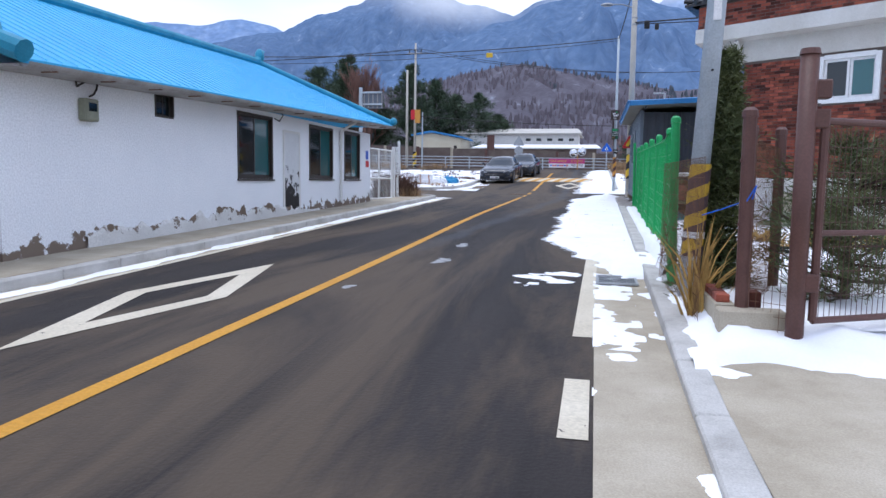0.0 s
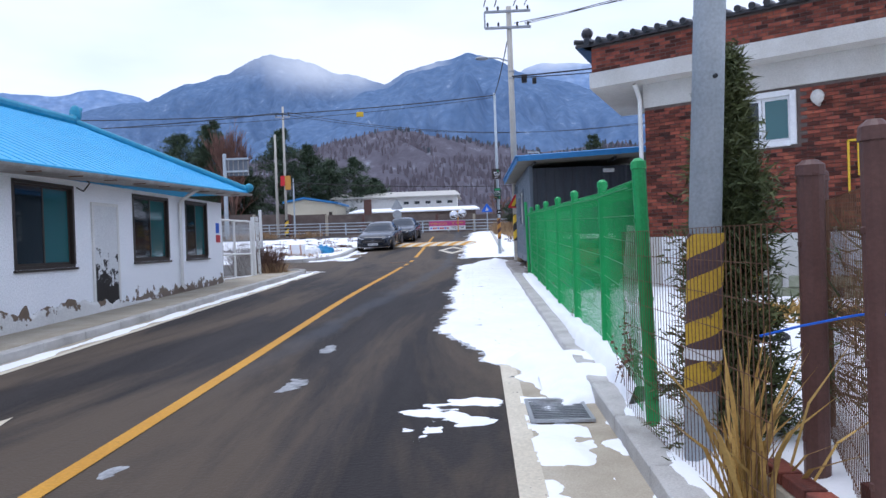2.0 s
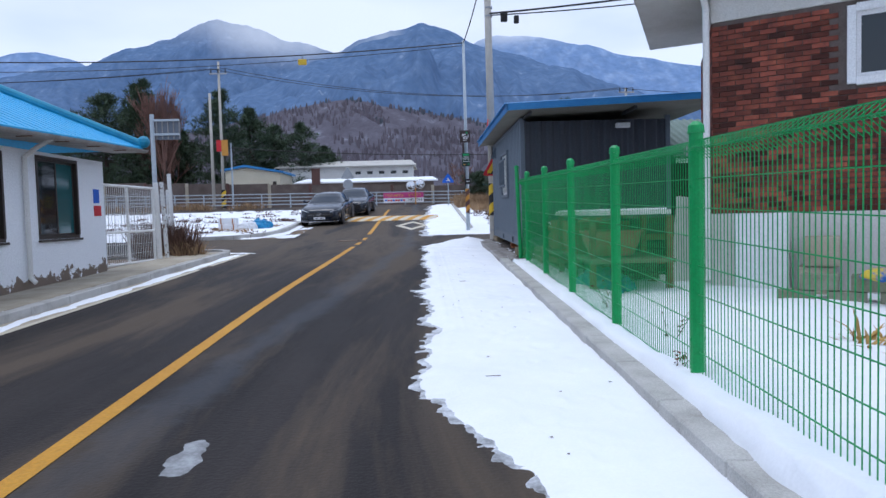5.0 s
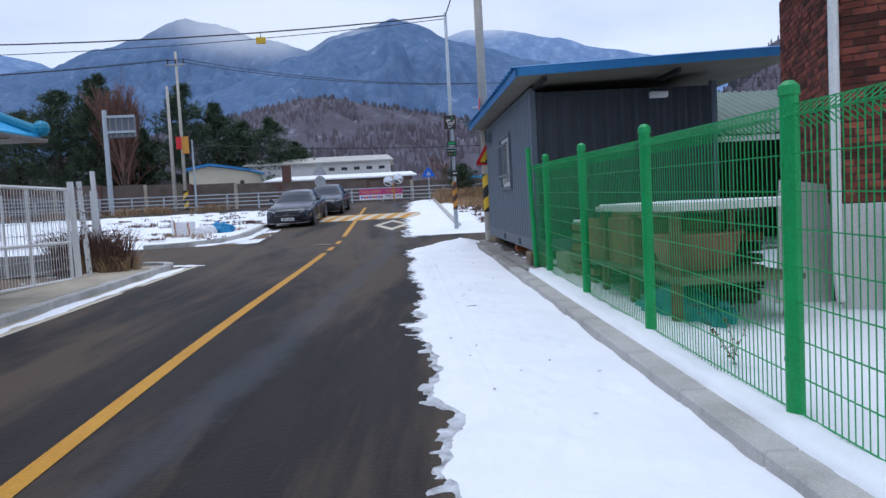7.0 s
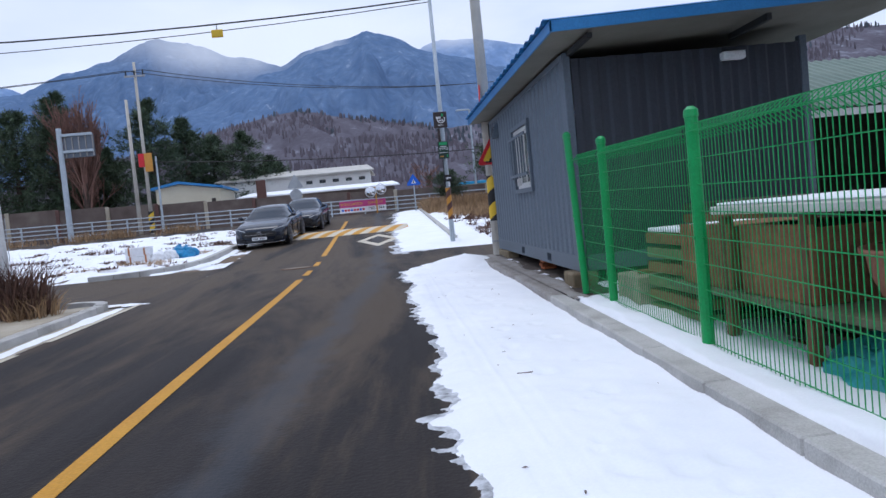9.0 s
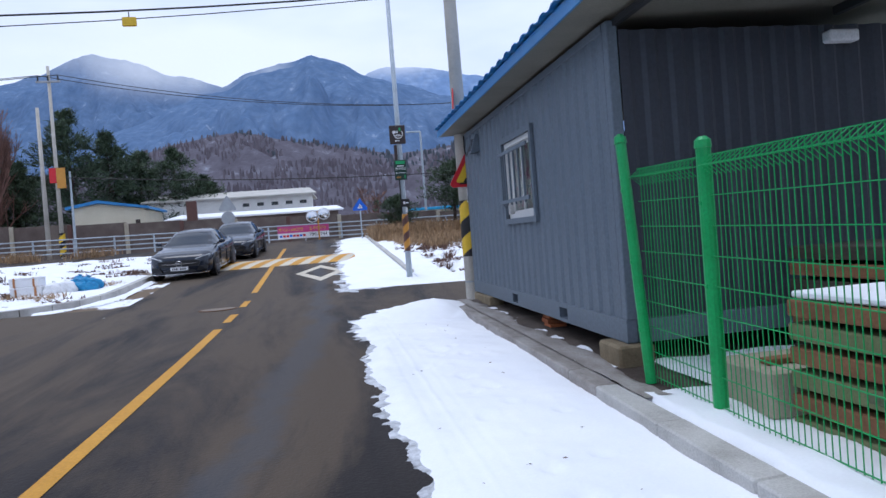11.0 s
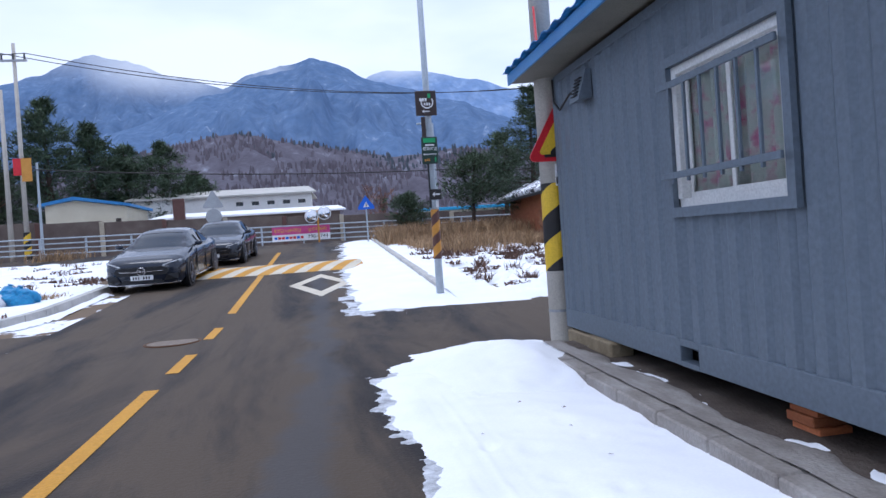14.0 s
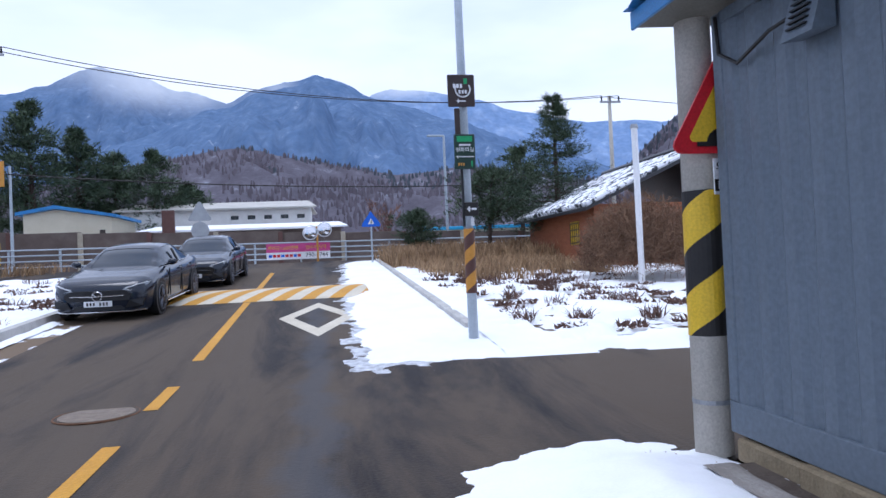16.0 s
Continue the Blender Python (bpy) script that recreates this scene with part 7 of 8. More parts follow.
gantry()
CABLE_MARK = (-5.1, 33.97, 7.62)
PX, PY = 1.34, 28.86
for dx in (-0.85, -0.45, 0.25, 0.65):
    wire("power_cable", (PX + dx, PY - 0.12, 10.4), (PX + 2.5 + dx, -20, 12.2), 0.9, 0.02)
for dz in (9.75, 9.7):
    wire("power_cable", (PX + 0.65, PY - 0.12, dz), (22, 12, dz + 0.9), 0.5)
wire("power_cable", (PX + 0.25, PY - 0.12, 9.75), (20, 18, 10.8), 0.4)
wire("service_cable", (PX, PY, 7.8), (16, 20, 7.5), 0.3, 0.028)
wire("service_cable", (PX, PY, 7.75), (16, 20.2, 7.35), 0.4, 0.018)
wire("service_cable", (1.0, 34.35, 8.3), (-30, 32.4, 8.5), 0.75, 0.022)
wire("service_cable", (1.0, 34.35, 8.2), (-30, 32.7, 8.0), 0.75, 0.012)
wire("service_cable", (1.0, 34.35, 8.3), (PX, PY, 9.2), 0.15, 0.02)
for dx in (-0.5, 0.5):
    wire("power_cable", (-14.9 + dx, 56.9, 12.4), (14.9 + dx, 59.9, 11.0), 1.2, 0.02)
    wire("power_cable", (-14.9 + dx, 56.9, 12.4), (-70 + dx, 57, 14.0), 1.4, 0.02)
wire("power_cable", (14.9, 59.9, 10.9), (60, 60, 10.8), 1.0, 0.02)
wire("service_cable", (-14.9, 56.9, 6.9), (14.9, 59.9, 6.4), 0.5, 0.03)
mk = thing("cable_marker", CABLE_MARK, "yellow warning block hanging on a cable", "marker")
part("plate", slab(CABLE_MARK[0] - 0.16, CABLE_MARK[0] + 0.16, CABLE_MARK[1] - 0.03, CABLE_MARK[1] + 0.03, CABLE_MARK[2] - 0.12, CABLE_MARK[2] + 0.1, 0.02), SIGN_YELLOW, mk)
part("hook", stick(Vector(CABLE_MARK) + Vector((0, 0, 0.1)), Vector(CABLE_MARK) + Vector((0, 0, 0.22)), 0.012, 0.012, 6), DARK_STEEL, mk)


# ---- buildings beyond the railing ----
def far_buildings():
    w = thing("boundary_wall", (-10, 58.6, 2.5), "long weathered brown boundary wall", "wall")
    wm = surf("weathered_wall", [(0.07, 0.052, 0.045), (0.13, 0.1, 0.085), (0.2, 0.17, 0.14)], 0.8, 0.9, 0.3, spread=0.6)
    x = -60.0
    while x < 24:
        top = 4.05 - 0.03 * (x + 5) if x > -25 else 4.65
        part("panel", slab(x, x + 2.96, 58.6, 58.8, 2.3, top, 0.01), wm, w)
        part("pillar", slab(x - 0.12, x + 0.1, 58.5, 58.6, 2.3, top + 0.05, 0.01), BROWN_STEEL if int(x) % 2 else CONCRETE, w)
        x += 3.0
    s = thing("shed", (-15, 66, 2.4), "cream rendered shed with a blue roof edge", "shed")
    part("wall", prism(bmesh.new(), [(-17.3, 66, 2.4), (-12.7, 66, 2.4), (-12.7, 66, 5.6), (-15.6, 66, 6.1), (-17.3, 66, 5.85)], (0, 5, 0)), CREAM, s)
    part("roof", prism(bmesh.new(), [(-17.6, 65.7, 5.8), (-15.6, 65.7, 6.13), (-12.4, 65.7, 5.58), (-12.4, 65.7, 5.75), (-15.6, 65.7, 6.33), (-17.6, 65.7, 5.98)], (0, 5.6, 0)), BLUE_TRIM, s)
    part("door", slab(-13.35, -13.05, 65.95, 66.0, 3.6, 4.9), DARK_FRAME, s)
    h = thing("long_building", (-8, 78, 2.4), "long white single-storey building with a row of small windows", "building")
    wins = [(-7.3 + i * 1.15, -6.75 + i * 1.15, 5.85, 6.15) for i in range(5)]
    bm = bmesh.new()
    q = wall_with_holes(-0.2, 0.0, -14.6, -1.7, 2.4, 6.6, [(a, b, c, d) for a, b, c, d in wins])
    bmesh.ops.transform(q, matrix=Matrix.Translation((0, 75, 0)) @ Matrix.Rotation(radians(90), 4, "Z") @ Matrix.Scale(-1, 4, (0, 1, 0)), verts=q.verts)
    bmesh.ops.recalc_face_normals(q, faces=q.faces)
    bm.free()
    part("wall", q, WHITE_PAINT, h)
    for a, b, c, d in wins:
        wd = part("window", slab(a, b, 75.06, 75.1, c, d), GLASS_DARK, h)
        part("window_frame", slab(a + 0.26, a + 0.29, 75.02, 75.06, c, d), DARK_FRAME, wd)
    part("wall", slab(-14.6, -1.7, 81, 81.2, 2.4, 6.6), WHITE_PAINT, h)
    part("wall", slab(-1.9, -1.7, 75.2, 81, 2.4, 6.6), WHITE_PAINT, h)
    roof = surf("pale_roof", [(0.42, 0.4, 0.36), (0.55, 0.53, 0.48)], 0.8, 0.8, 0.2)
    part("roof", prism(bmesh.new(), [(-15, 74.4, 6.55), (-1.3, 74.4, 6.55), (-1.9, 78.2, 7.3), (-14.4, 78.2, 7.3)], (0, 0, 0.12)), roof, h)
    part("roof", prism(bmesh.new(), [(-14.4, 78.2, 7.3), (-1.9, 78.2, 7.3), (-1.3, 82, 6.6), (-15, 82, 6.6)], (0, 0, 0.12)), roof, h)
    k = thing("low_shed", (-5, 68, 2.4), "low dark shed with a snow-covered roof", "shed")
    part("wall", slab(-11.6, 0.2, 68.2, 71, 2.4, 4.72), wm, k)
    part("roof", prism(bmesh.new(), [(-11.9, 67.6, 4.72), (0.6, 67.6, 4.72), (0.2, 71.4, 5.2), (-11.5, 71.4, 5.2)], (0, 0, 0.1)), SNOW, k, "roof under smooth snow")
    part("pillar", slab(-10.3, -9.6, 67.3, 67.55, 2.4, 6.0), BROWN_STEEL, k)
    b = thing("bungalow", (9, 62, 2.4), "beige house with a blue roof edge behind the railing", "house")
    part("wall", slab(4.8, 14.5, 62, 67, 2.4, 4.0), CREAM, b)
    part("roof", slab(4.4, 14.9, 61.6, 67.4, 4.0, 4.18, 0.02), BLUE_ROOF, b)
    wd = part("window", slab(9.9, 10.7, 61.95, 61.998, 3.1, 3.65), GLASS_DARK, b)
    part("window_frame", slab(10.27, 10.33, 61.93, 61.948, 3.1, 3.65), SIGN_WHITE, wd)
    part("door", slab(5.6, 6.1, 61.95, 61.998, 2.5, 3.7), SIGN_WHITE, b)
    # wooden house with snowy tiled roof
    r = thing("timber_house", (9.5, 48, 1.9), "orange timber house with a snow-dusted tiled roof", "house")
    wood = surf("orange_timber", [(0.22, 0.07, 0.03), (0.34, 0.12, 0.05)], 2, 0.7, 0.3, stretch=(1, 1, 5))
    part("wall", slab(6.95, 15, 45.2, 52, 1.7, 3.75), wood, r)
    tile = worn("snowy_tiles", [(0.78, 0.8, 0.84), (0.86, 0.87, 0.9)], (0.05, 0.055, 0.06), 3.0, 0.52, rough=0.7)
    for i in range(26):
        yy = 44.7 + i * 0.3
        k0 = 0.0
        bm = rod(bmesh.new(), (6.5, yy, 3.72), (10.6, yy, 5.55), 0.09, 0.09, 8)
        part("tile_row", bm, tile, r)
    part("roof", prism(bmesh.new(), [(6.45, 44.6, 3.62), (10.6, 44.6, 5.48), (15.2, 44.6, 3.5), (15.2, 44.6, 3.4), (10.6, 44.6, 5.35), (6.45, 44.6, 3.52)], (0, 8, 0)), BLACK_TILE, r)
    part("ridge", stick((10.6, 44.6, 5.6), (10.6, 52.6, 5.6), 0.15, 0.15, 10), BLACK_TILE, r)
    part("window", slab(6.93, 6.948, 46.5, 47.3, 2.5, 3.3), SIGN_YELLOW, r)
    for i in range(5):
        part("lattice", slab(6.915, 6.93, 46.5 + i * 0.19, 46.54 + i * 0.19, 2.5, 3.3), DARK_FRAME, r)
    for i in range(4):
        part("lattice", slab(6.90, 6.913, 46.5, 47.3, 2.55 + i * 0.22, 2.59 + i * 0.22), DARK_FRAME, r)
    r.location += Vector((0.55, 0, 0.13))


far_buildings()

# ---- trees ----
for x, y, h, r, sd in [(-30.8, 74, 11.2, 3.6, 11), (-26.8, 73, 12.4, 2.8, 12), (-28.6, 77, 10.4, 4.0, 19), (-34.8, 75, 9.6, 3.8, 13), (-38.5, 74, 8.5, 3.5, 20), (-24.6, 76, 8.0, 2.8, 25)]:
    conifer((x, y, 2.4), h, r, "tall dark pine tree behind the wall", sd, 0.14, 22, 0.42, "pine", 22, name="pine_tree", slim=0.1, blades=5)
for x, y, h, r, sd in [(-19.2, 73, 11.2, 2.3, 14), (-17.3, 75, 9.9, 2.1, 15)]:
    conifer((x, y, 2.4), h, r, "dark pine tree behind the wall", sd, 0.1, 22, 0.4, "pine", 22, name="pine_tree", slim=0.1, blades=5)
for x, y, h, r, sd in [(-15.4, 77, 8.6, 2.2, 16), (-12.7, 76, 8.5, 2.3, 17), (-10.7, 78, 6.3, 1.9, 18)]:
    conifer((x, y, 2.4), h, r, "spreading pine tree behind the sheds", sd, 0.18, 15, 0.4, "pine", 22, name="pine_tree", slim=0.1, blades=5)
conifer((8.43, 51, 2.2), 6.6, 2.6, "dark green fir tree beside the timber house", 21, 0.16, 17, 0.2, "fir", 34, name="fir_tree", slim=0.07, blades=5)
conifer((5.7, 52, 2.2), 3.7, 2.1, "low spreading pine by the railing", 22, 0.35, 9, 0.24, "pine", 22, name="pine_tree", slim=0.1, blades=5)
conifer((3.0, 54, 2.3), 2.2, 0.9, "small round pine by the railing", 23, 0.3, 8, 0.2, "pine", 20, name="pine_tree", slim=0.1, blades=5)
conifer((9.0, 58, 2.4), 5.5, 1.4, "pine tree beyond the container", 24, 0.3, 9, 0.34, "pine", 16, name="pine_tree", slim=0.1, blades=5)
bare_tree((-23.4, 69, 2.4), 13.2, 0.26, "tall reddish bare tree with upright branches", 31, 1.1, 5, 15)
bare_tree((2.2, 60, 2.4), 4.2, 0.5, "small bare tree by the wall", 32, 0.6, 4, 6)
bare_tree((-24.6, 72, 2.4), 8.5, 0.35, "bare grey tree behind the wall", 33, 0.9, 4, 9)
conifer((1.3, 7.35, gz(7.3) + 0.02), 2.45, 0.4, "narrow green thuja shrub beside the pole", 41, 0.04, 44, 0.07, "fir", 34, THUJA, name="thuja_shrub", slim=0.1)
conifer((2.3, 6.75, gz(6.5)), 1.6, 0.62, "young pine shrub behind the gate", 42, 0.12, 9, 0.17, "pine", 13, THUJA, name="pine_shrub", slim=0.03, blades=9)
conifer((3.1, 7.6, gz(7.5)), 1.7, 0.6, "young pine shrub behind the gate", 43, 0.12, 9, 0.17, "pine", 13, THUJA, name="pine_shrub", slim=0.03, blades=9)


# ---- dry vegetation ----
def scatter(n, x0, x1, y0, y1, r):
    return [(random.uniform(x0, x1), y, gz(y), r) for y in (random.uniform(y0, y1) for _ in range(n))]


random.seed(5)
tuft("dry_grass", [(x, y, gz(y), 0.5) for x, y in ((random.uniform(1.6, 10), random.uniform(48.5, 54)) for _ in range(110))], 0.85, 90, DRY_GRASS, "tall brown dry grass along the railing", 0.2, width=0.02)
tuft("dry_grass", [(x, y, gz(y), 0.5) for x, y in ((random.uniform(2.2, 7), random.uniform(43, 49)) for _ in range(70))], 0.55, 70, DRY_GRASS, "brown dry grass on the snowy lot", 0.3, width=0.016)
tuft("dry_grass", scatter(34, 2.2, 6.5, 35.2, 44, 0.2), 0.3, 70, DARK_STALK, "dead weed clumps poking out of snow", 0.5)
tuft("dry_grass", [(-9.2, 37.0, gz(37), 0.5), (-8.3, 36.5, gz(36.5), 0.5), (-7.4, 38.6, gz(38.6), 0.4), (-10.5, 36.2, gz(36), 0.6)], 0.25, 220, DRY_GRASS, "flattened brown grass round the rubbish", 0.8)
tuft("dry_grass", scatter(26, -30, -12, 53, 56, 0.8), 0.6, 50, DRY_GRASS, "dry grass by the railing", 0.3, width=0.02)
tuft("earth_clods", [(x, y, gz(y) + 0.04, r) for x, y, _, r in scatter(75, 1.9, 7.5, 34.4, 47, 0.26)], 0.15, 46, DARK_STALK, "brown earth and dead leaves showing through snow", 0.9, width=0.03)
tuft("earth_clods", [(x, y, gz(y) + 0.04, r) for x, y, _, r in scatter(75, -16, -7.2, 35, 48, 0.3)], 0.14, 40, DARK_STALK, "brown earth and dead leaves showing through snow", 0.9, width=0.03)
tuft("dry_grass", scatter(20, -14, -8, 40, 50, 0.2), 0.3, 30, DARK_STALK, "sparse dead stems in the snowy lot", 0.3)
tuft("ornamental_grass", [(1.0, 6.25, gz(6.2) + 0.05, 0.09), (1.05, 6.5, gz(6.4) + 0.05, 0.08)], 0.95, 34, STRAW, "yellowed ornamental grass at the pole foot", 0.3, "", 0.014)
tuft("dead_leaves", [(1.0, 28.75, gz(28.7) + 0.02, 0.2), (1.2, 28.55, gz(28.5) + 0.02, 0.14)], 0.05, 90, DRY_GRASS, "dry leaves and gravel round the concrete pole foot", 1.3)
tuft("dead_leaves", [(1.02, 6.55, gz(6.5) + 0.03, 0.22)], 0.12, 160, DRY_GRASS, "heap of dry leaves at the pole foot", 1.2)


def dead_weed(at, height, stems, seed):
    """A withered plant: leaning stems with curled brown leaves in pairs."""
    rnd = random.Random(seed)
    base = thing("dead_weed", at, "withered brown weed with curled leaves in the snow", "weed", "dead weeds along the fence")
    at = Vector(at)
    sv, sf, lv, lf = [], [], [], []
    for _ in range(stems):
        d = Vector((rnd.gauss(0, 0.22), rnd.gauss(0, 0.22), 1)).normalized()
        p = at + Vector((rnd.gauss(0, 0.05), rnd.gauss(0, 0.07), -0.03))
        h = height * rnd.uniform(0.55, 1.1)
        steps = 7
        for k in range(steps):
            d = (d + Vector((rnd.gauss(0, 0.1), rnd.gauss(0, 0.1), 0.03))).normalized()
            q = p + d * h / steps
            limb(sv, sf, p, q, 0.0042 * (1 - k / 9), 0.0036 * (1 - k / 9), 4)
            for _ in range(2):
                if rnd.random() < 0.72 and k > 0:
                    a = rnd.uniform(0, 6.283)
                    o = Vector((math.cos(a), math.sin(a), rnd.uniform(-0.7, 0.2))) * rnd.uniform(0.018, 0.036)
                    w = Vector((-o.y, o.x, rnd.uniform(-0.012, 0.012))) * 0.55
                    n0 = len(lv)
                    lv.extend([tuple(q), tuple(q + o * 0.6 + w), tuple(q + o + Vector((0, 0, -0.01))), tuple(q + o * 0.6 - w)])
                    lf.append((n0, n0 + 1, n0 + 2, n0 + 3))
            p = q
    raw("stem", sv, sf, DARK_STALK, base)["kind"] = "stuff"
    raw("leaves", lv, lf, surf("withered_leaves", [(0.1, 0.045, 0.03), (0.2, 0.1, 0.06)], 9, 0.85, 0, island=0.35) if "withered_leaves" not in bpy.data.materials else bpy.data.materials["withered_leaves"], base)["kind"] = "stuff"


for i, (wx, wy, wh, ns) in enumerate([(0.98, 8.35, 0.55, 7), (1.02, 8.75, 0.5, 6), (0.95, 8.55, 0.36, 5), (1.5, 13.6, 0.4, 3), (1.12, 12.6, 0.2, 3), (1.7, 9.2, 0.42, 4), (1.36, 15.35, 0.5, 4)]):
    dead_weed((wx, wy, gz(wy) + (0.26 if wy < 10 else 0.16)), wh, ns, 300 + i)

tuft("dry_crop", [(2.75 + random.uniform(0, 2.0), 11.0 + random.uniform(0, 2.4), gz(12) + 0.12, 0.17) for _ in range(20)], 0.34, 24, STRAW, "withered yellow crop plants in snow", 0.7, width=0.022)


def hedge():
    base = thing("hedge", (7.2, 41.4, gz(41.4)), "rounded brown bare hedge by the timber house", "hedge")
    v, f = [], []
    for _ in range(8200):
        a, b = random.uniform(0, 6.283), random.random()
        x, y = 7.2 + 1.6 * math.cos(a) * math.sqrt(b), 41.4 + 1.6 * math.sin(a) * math.sqrt(b)
        h = 2.15 * math.sqrt(max(0.05, 1 - b * 0.8)) * random.uniform(0.3, 1.0)
        p = Vector((x, y, gz(y) + h))
        d = Vector((random.gauss(0, 0.5), random.gauss(0, 0.5), random.gauss(0.2, 0.6))).normalized() * random.uniform(0.2, 0.45)
        limb(v, f, p, p + d, 0.008, 0.004, 3)
    raw("branchwork", v, f, surf("brown_hedge_twigs", [(0.12, 0.07, 0.045), (0.26, 0.155, 0.09)], 3, 0.9, 0, island=0.35), base)


hedge()


# ---- things in the yard behind the fence ----
def yard_things():
    zg = gz(17) + 0.06
    t = thing("work_table", (2.2, 17.6, zg), "large board table under snow, stacked with boards and crates", "table")
    part("tabletop", slab(1.5, 2.6, 16.75, 19.1, 1.68, 1.74, 0.01), PLASTER_OLD, t)
    part("snow_cover", slab(1.53, 2.57, 16.8, 19.05, 1.742, 1.765, 0.012), SNOW, t)
    for x in (1.58, 2.62):
        for y in (16.9, 18.0, 19.0):
            part("leg", slab(x - 0.04, x + 0.04, y - 0.04, y + 0.04, zg, 1.66, 0.006), RUST, t)
    part("shelf", slab(1.5, 2.6, 16.6, 20.0, 1.05, 1.1, 0.006), surf("mossy_shelf_board", [(0.07, 0.09, 0.04), (0.17, 0.16, 0.1)], 3, 0.85, 0.3, stretch=(1, 4, 1)), t)
    crate = surf("brown_boards", [(0.17, 0.075, 0.035), (0.28, 0.13, 0.06)], 3, 0.8, 0.2, stretch=(1, 1, 4), object_vary=0.2)
    for y in (18.35, 19.35):
        c = thing("wooden_crate", (2.0, y, 1.16), "brown wooden crate on the table shelf", "crate", "crates on the shelf")
        for i in range(6):
            part("board", slab(1.55, 1.575, y - 0.42 + i * 0.14, y - 0.42 + i * 0.14 + 0.134, 1.105, 1.6), crate, c)
        part("back", slab(1.576, 2.4, y - 0.42, y + 0.42, 1.105, 1.58), crate, c)
    b = thing("basin", (1.95, 17.35, 1.14), "large round reddish-brown rubber basin", "basin")
    bm = bmesh.new()
    prof = [(0.0, 1.12), (0.3, 1.12), (0.39, 1.32), (0.41, 1.45), (0.44, 1.47), (0.44, 1.44), (0.405, 1.43), (0.375, 1.32), (0.29, 1.14)]
    rr = []
    for i in range(28):
        a = 2 * math.pi * i / 28
        rr.append([bm.verts.new((1.95 + r_ * math.cos(a), 17.33 + r_ * math.sin(a), z_)) for r_, z_ in prof[1:]])
    for i in range(28):
        for j in range(len(prof) - 2):
            bm.faces.new((rr[i][j], rr[(i + 1) % 28][j], rr[(i + 1) % 28][j + 1], rr[i][j + 1]))
    part("bowl", bm, surf("terracotta_rubber", [(0.26, 0.1, 0.06), (0.34, 0.14, 0.09)], 4, 0.6, 0.1), b, smooth=True)
    s = thing("board_stack", (2.2, 20.2, zg), "stack of green and brown boards and boxes", "boards")
    for i in range(6):
        part("board", slab(1.6, 2.6, 19.6, 20.7, zg + 0.1 + i * 0.14, zg + 0.2 + i * 0.14, 0.01), crate if i % 2 else surf("mossy_board", [(0.12, 0.16, 0.06), (0.2, 0.2, 0.1)], 3, 0.8), s)
    part("snow_cover", slab(1.62, 2.58, 19.62, 20.68, zg + 0.91, zg + 0.95, 0.01), SNOW, s)
    # Dark boards stacked to fill the clutter behind the fence.
    dark = surf("dark_yard_boards", [(0.03, 0.025, 0.02), (0.075, 0.06, 0.04)], 3, 0.8, 0.3, stretch=(1, 1, 5))
    for k, (bx, by, n_, ln) in enumerate([(2.3, 18.2, 3, 1.3), (2.95, 19.4, 8, 1.5), (3.0, 21.4, 9, 1.2)]):
        q = thing("pallet_stack", (bx, by, zg), "dark stack of pallets and boards", "pallets", "pallet stacks in the yard")
        for i in range(n_):
            part("board", slab(bx - 0.4, bx + 0.4, by - ln / 2 + random.uniform(-0.06, 0.06), by + ln / 2, zg + i * 0.13, zg + i * 0.13 + 0.1, 0.008), dark if (i + k) % 3 else crate, q)
    tp = thing("tarpaulin", (1.9, 17.4, zg), "crumpled turquoise tarpaulin on the snow", "tarpaulin")
    bm = bmesh.new()
    bmesh.ops.create_icosphere(bm, subdivisions=4, radius=1, matrix=Matrix.Translation((1.9, 17.5, zg)) @ Matrix.Diagonal((0.4, 0.75, 0.3, 1)))
    for vv in bm.verts:
        vv.co += Vector((0, 0, 1)) * 0.12 * fbm(vv.co.x, vv.co.y, 4.0) + (vv.co - Vector((1.9, 17.5, zg))) * 0.2 * fbm(vv.co.x + vv.co.z, vv.co.y, 6.0)
    part("sheet", bm, surf("turquoise_sheet", [(0.02, 0.2, 0.22), (0.04, 0.33, 0.34)], 4, 0.5, 0.2), tp)
    pl = thing("leaning_board", (3.25, 17.7, zg), "pale grey board leaning on the house corner", "board")
    part("board", slab(2.95, 3.5, 17.62, 17.67, zg, zg + 1.3, 0.006, Matrix.Rotation(-0.2, 4, "X") @ Matrix.Rotation(0.16, 4, "Y")), PLASTER_OLD, pl)
    wb = thing("leaning_board", (3.75, 16.7, zg), "white sheet of board standing against the house base", "board")
    part("board", slab(3.45, 4.1, 16.66, 16.7, zg, zg + 1.05, 0.008, Matrix.Rotation(-0.6, 4, "Z")), SIGN_WHITE, wb)
    for bx, by, bz in ((4.25, 16.25, 0.0), (4.3, 16.2, 0.38)):
        cb = thing("concrete_block", (bx, by, zg + bz), "square grey concrete block stacked by the wall", "block", "blocks by the wall")
        part("block", slab(bx - 0.2, bx + 0.2, by - 0.18, by + 0.18, zg + bz, zg + bz + 0.37, 0.015, Matrix.Rotation(-0.55, 4, "Z")), CONCRETE, cb)
    hoop = thing("rubber_hoop", (2.75, 10.45, gz(10.4) + 0.2), "dark rubber hoop lying in the snow", "hoop")
    part("hoop", tube(bmesh.new(), [(2.75 + 0.27 * math.cos(a), 10.45 + 0.27 * math.sin(a), gz(10.4) + 0.235 + 0.012 * math.sin(2 * a)) for a in np.linspace(0, 2 * math.pi, 25)], 0.022, 7), TYRE, hoop)
    # concrete blocks by the plinth
    i = 0
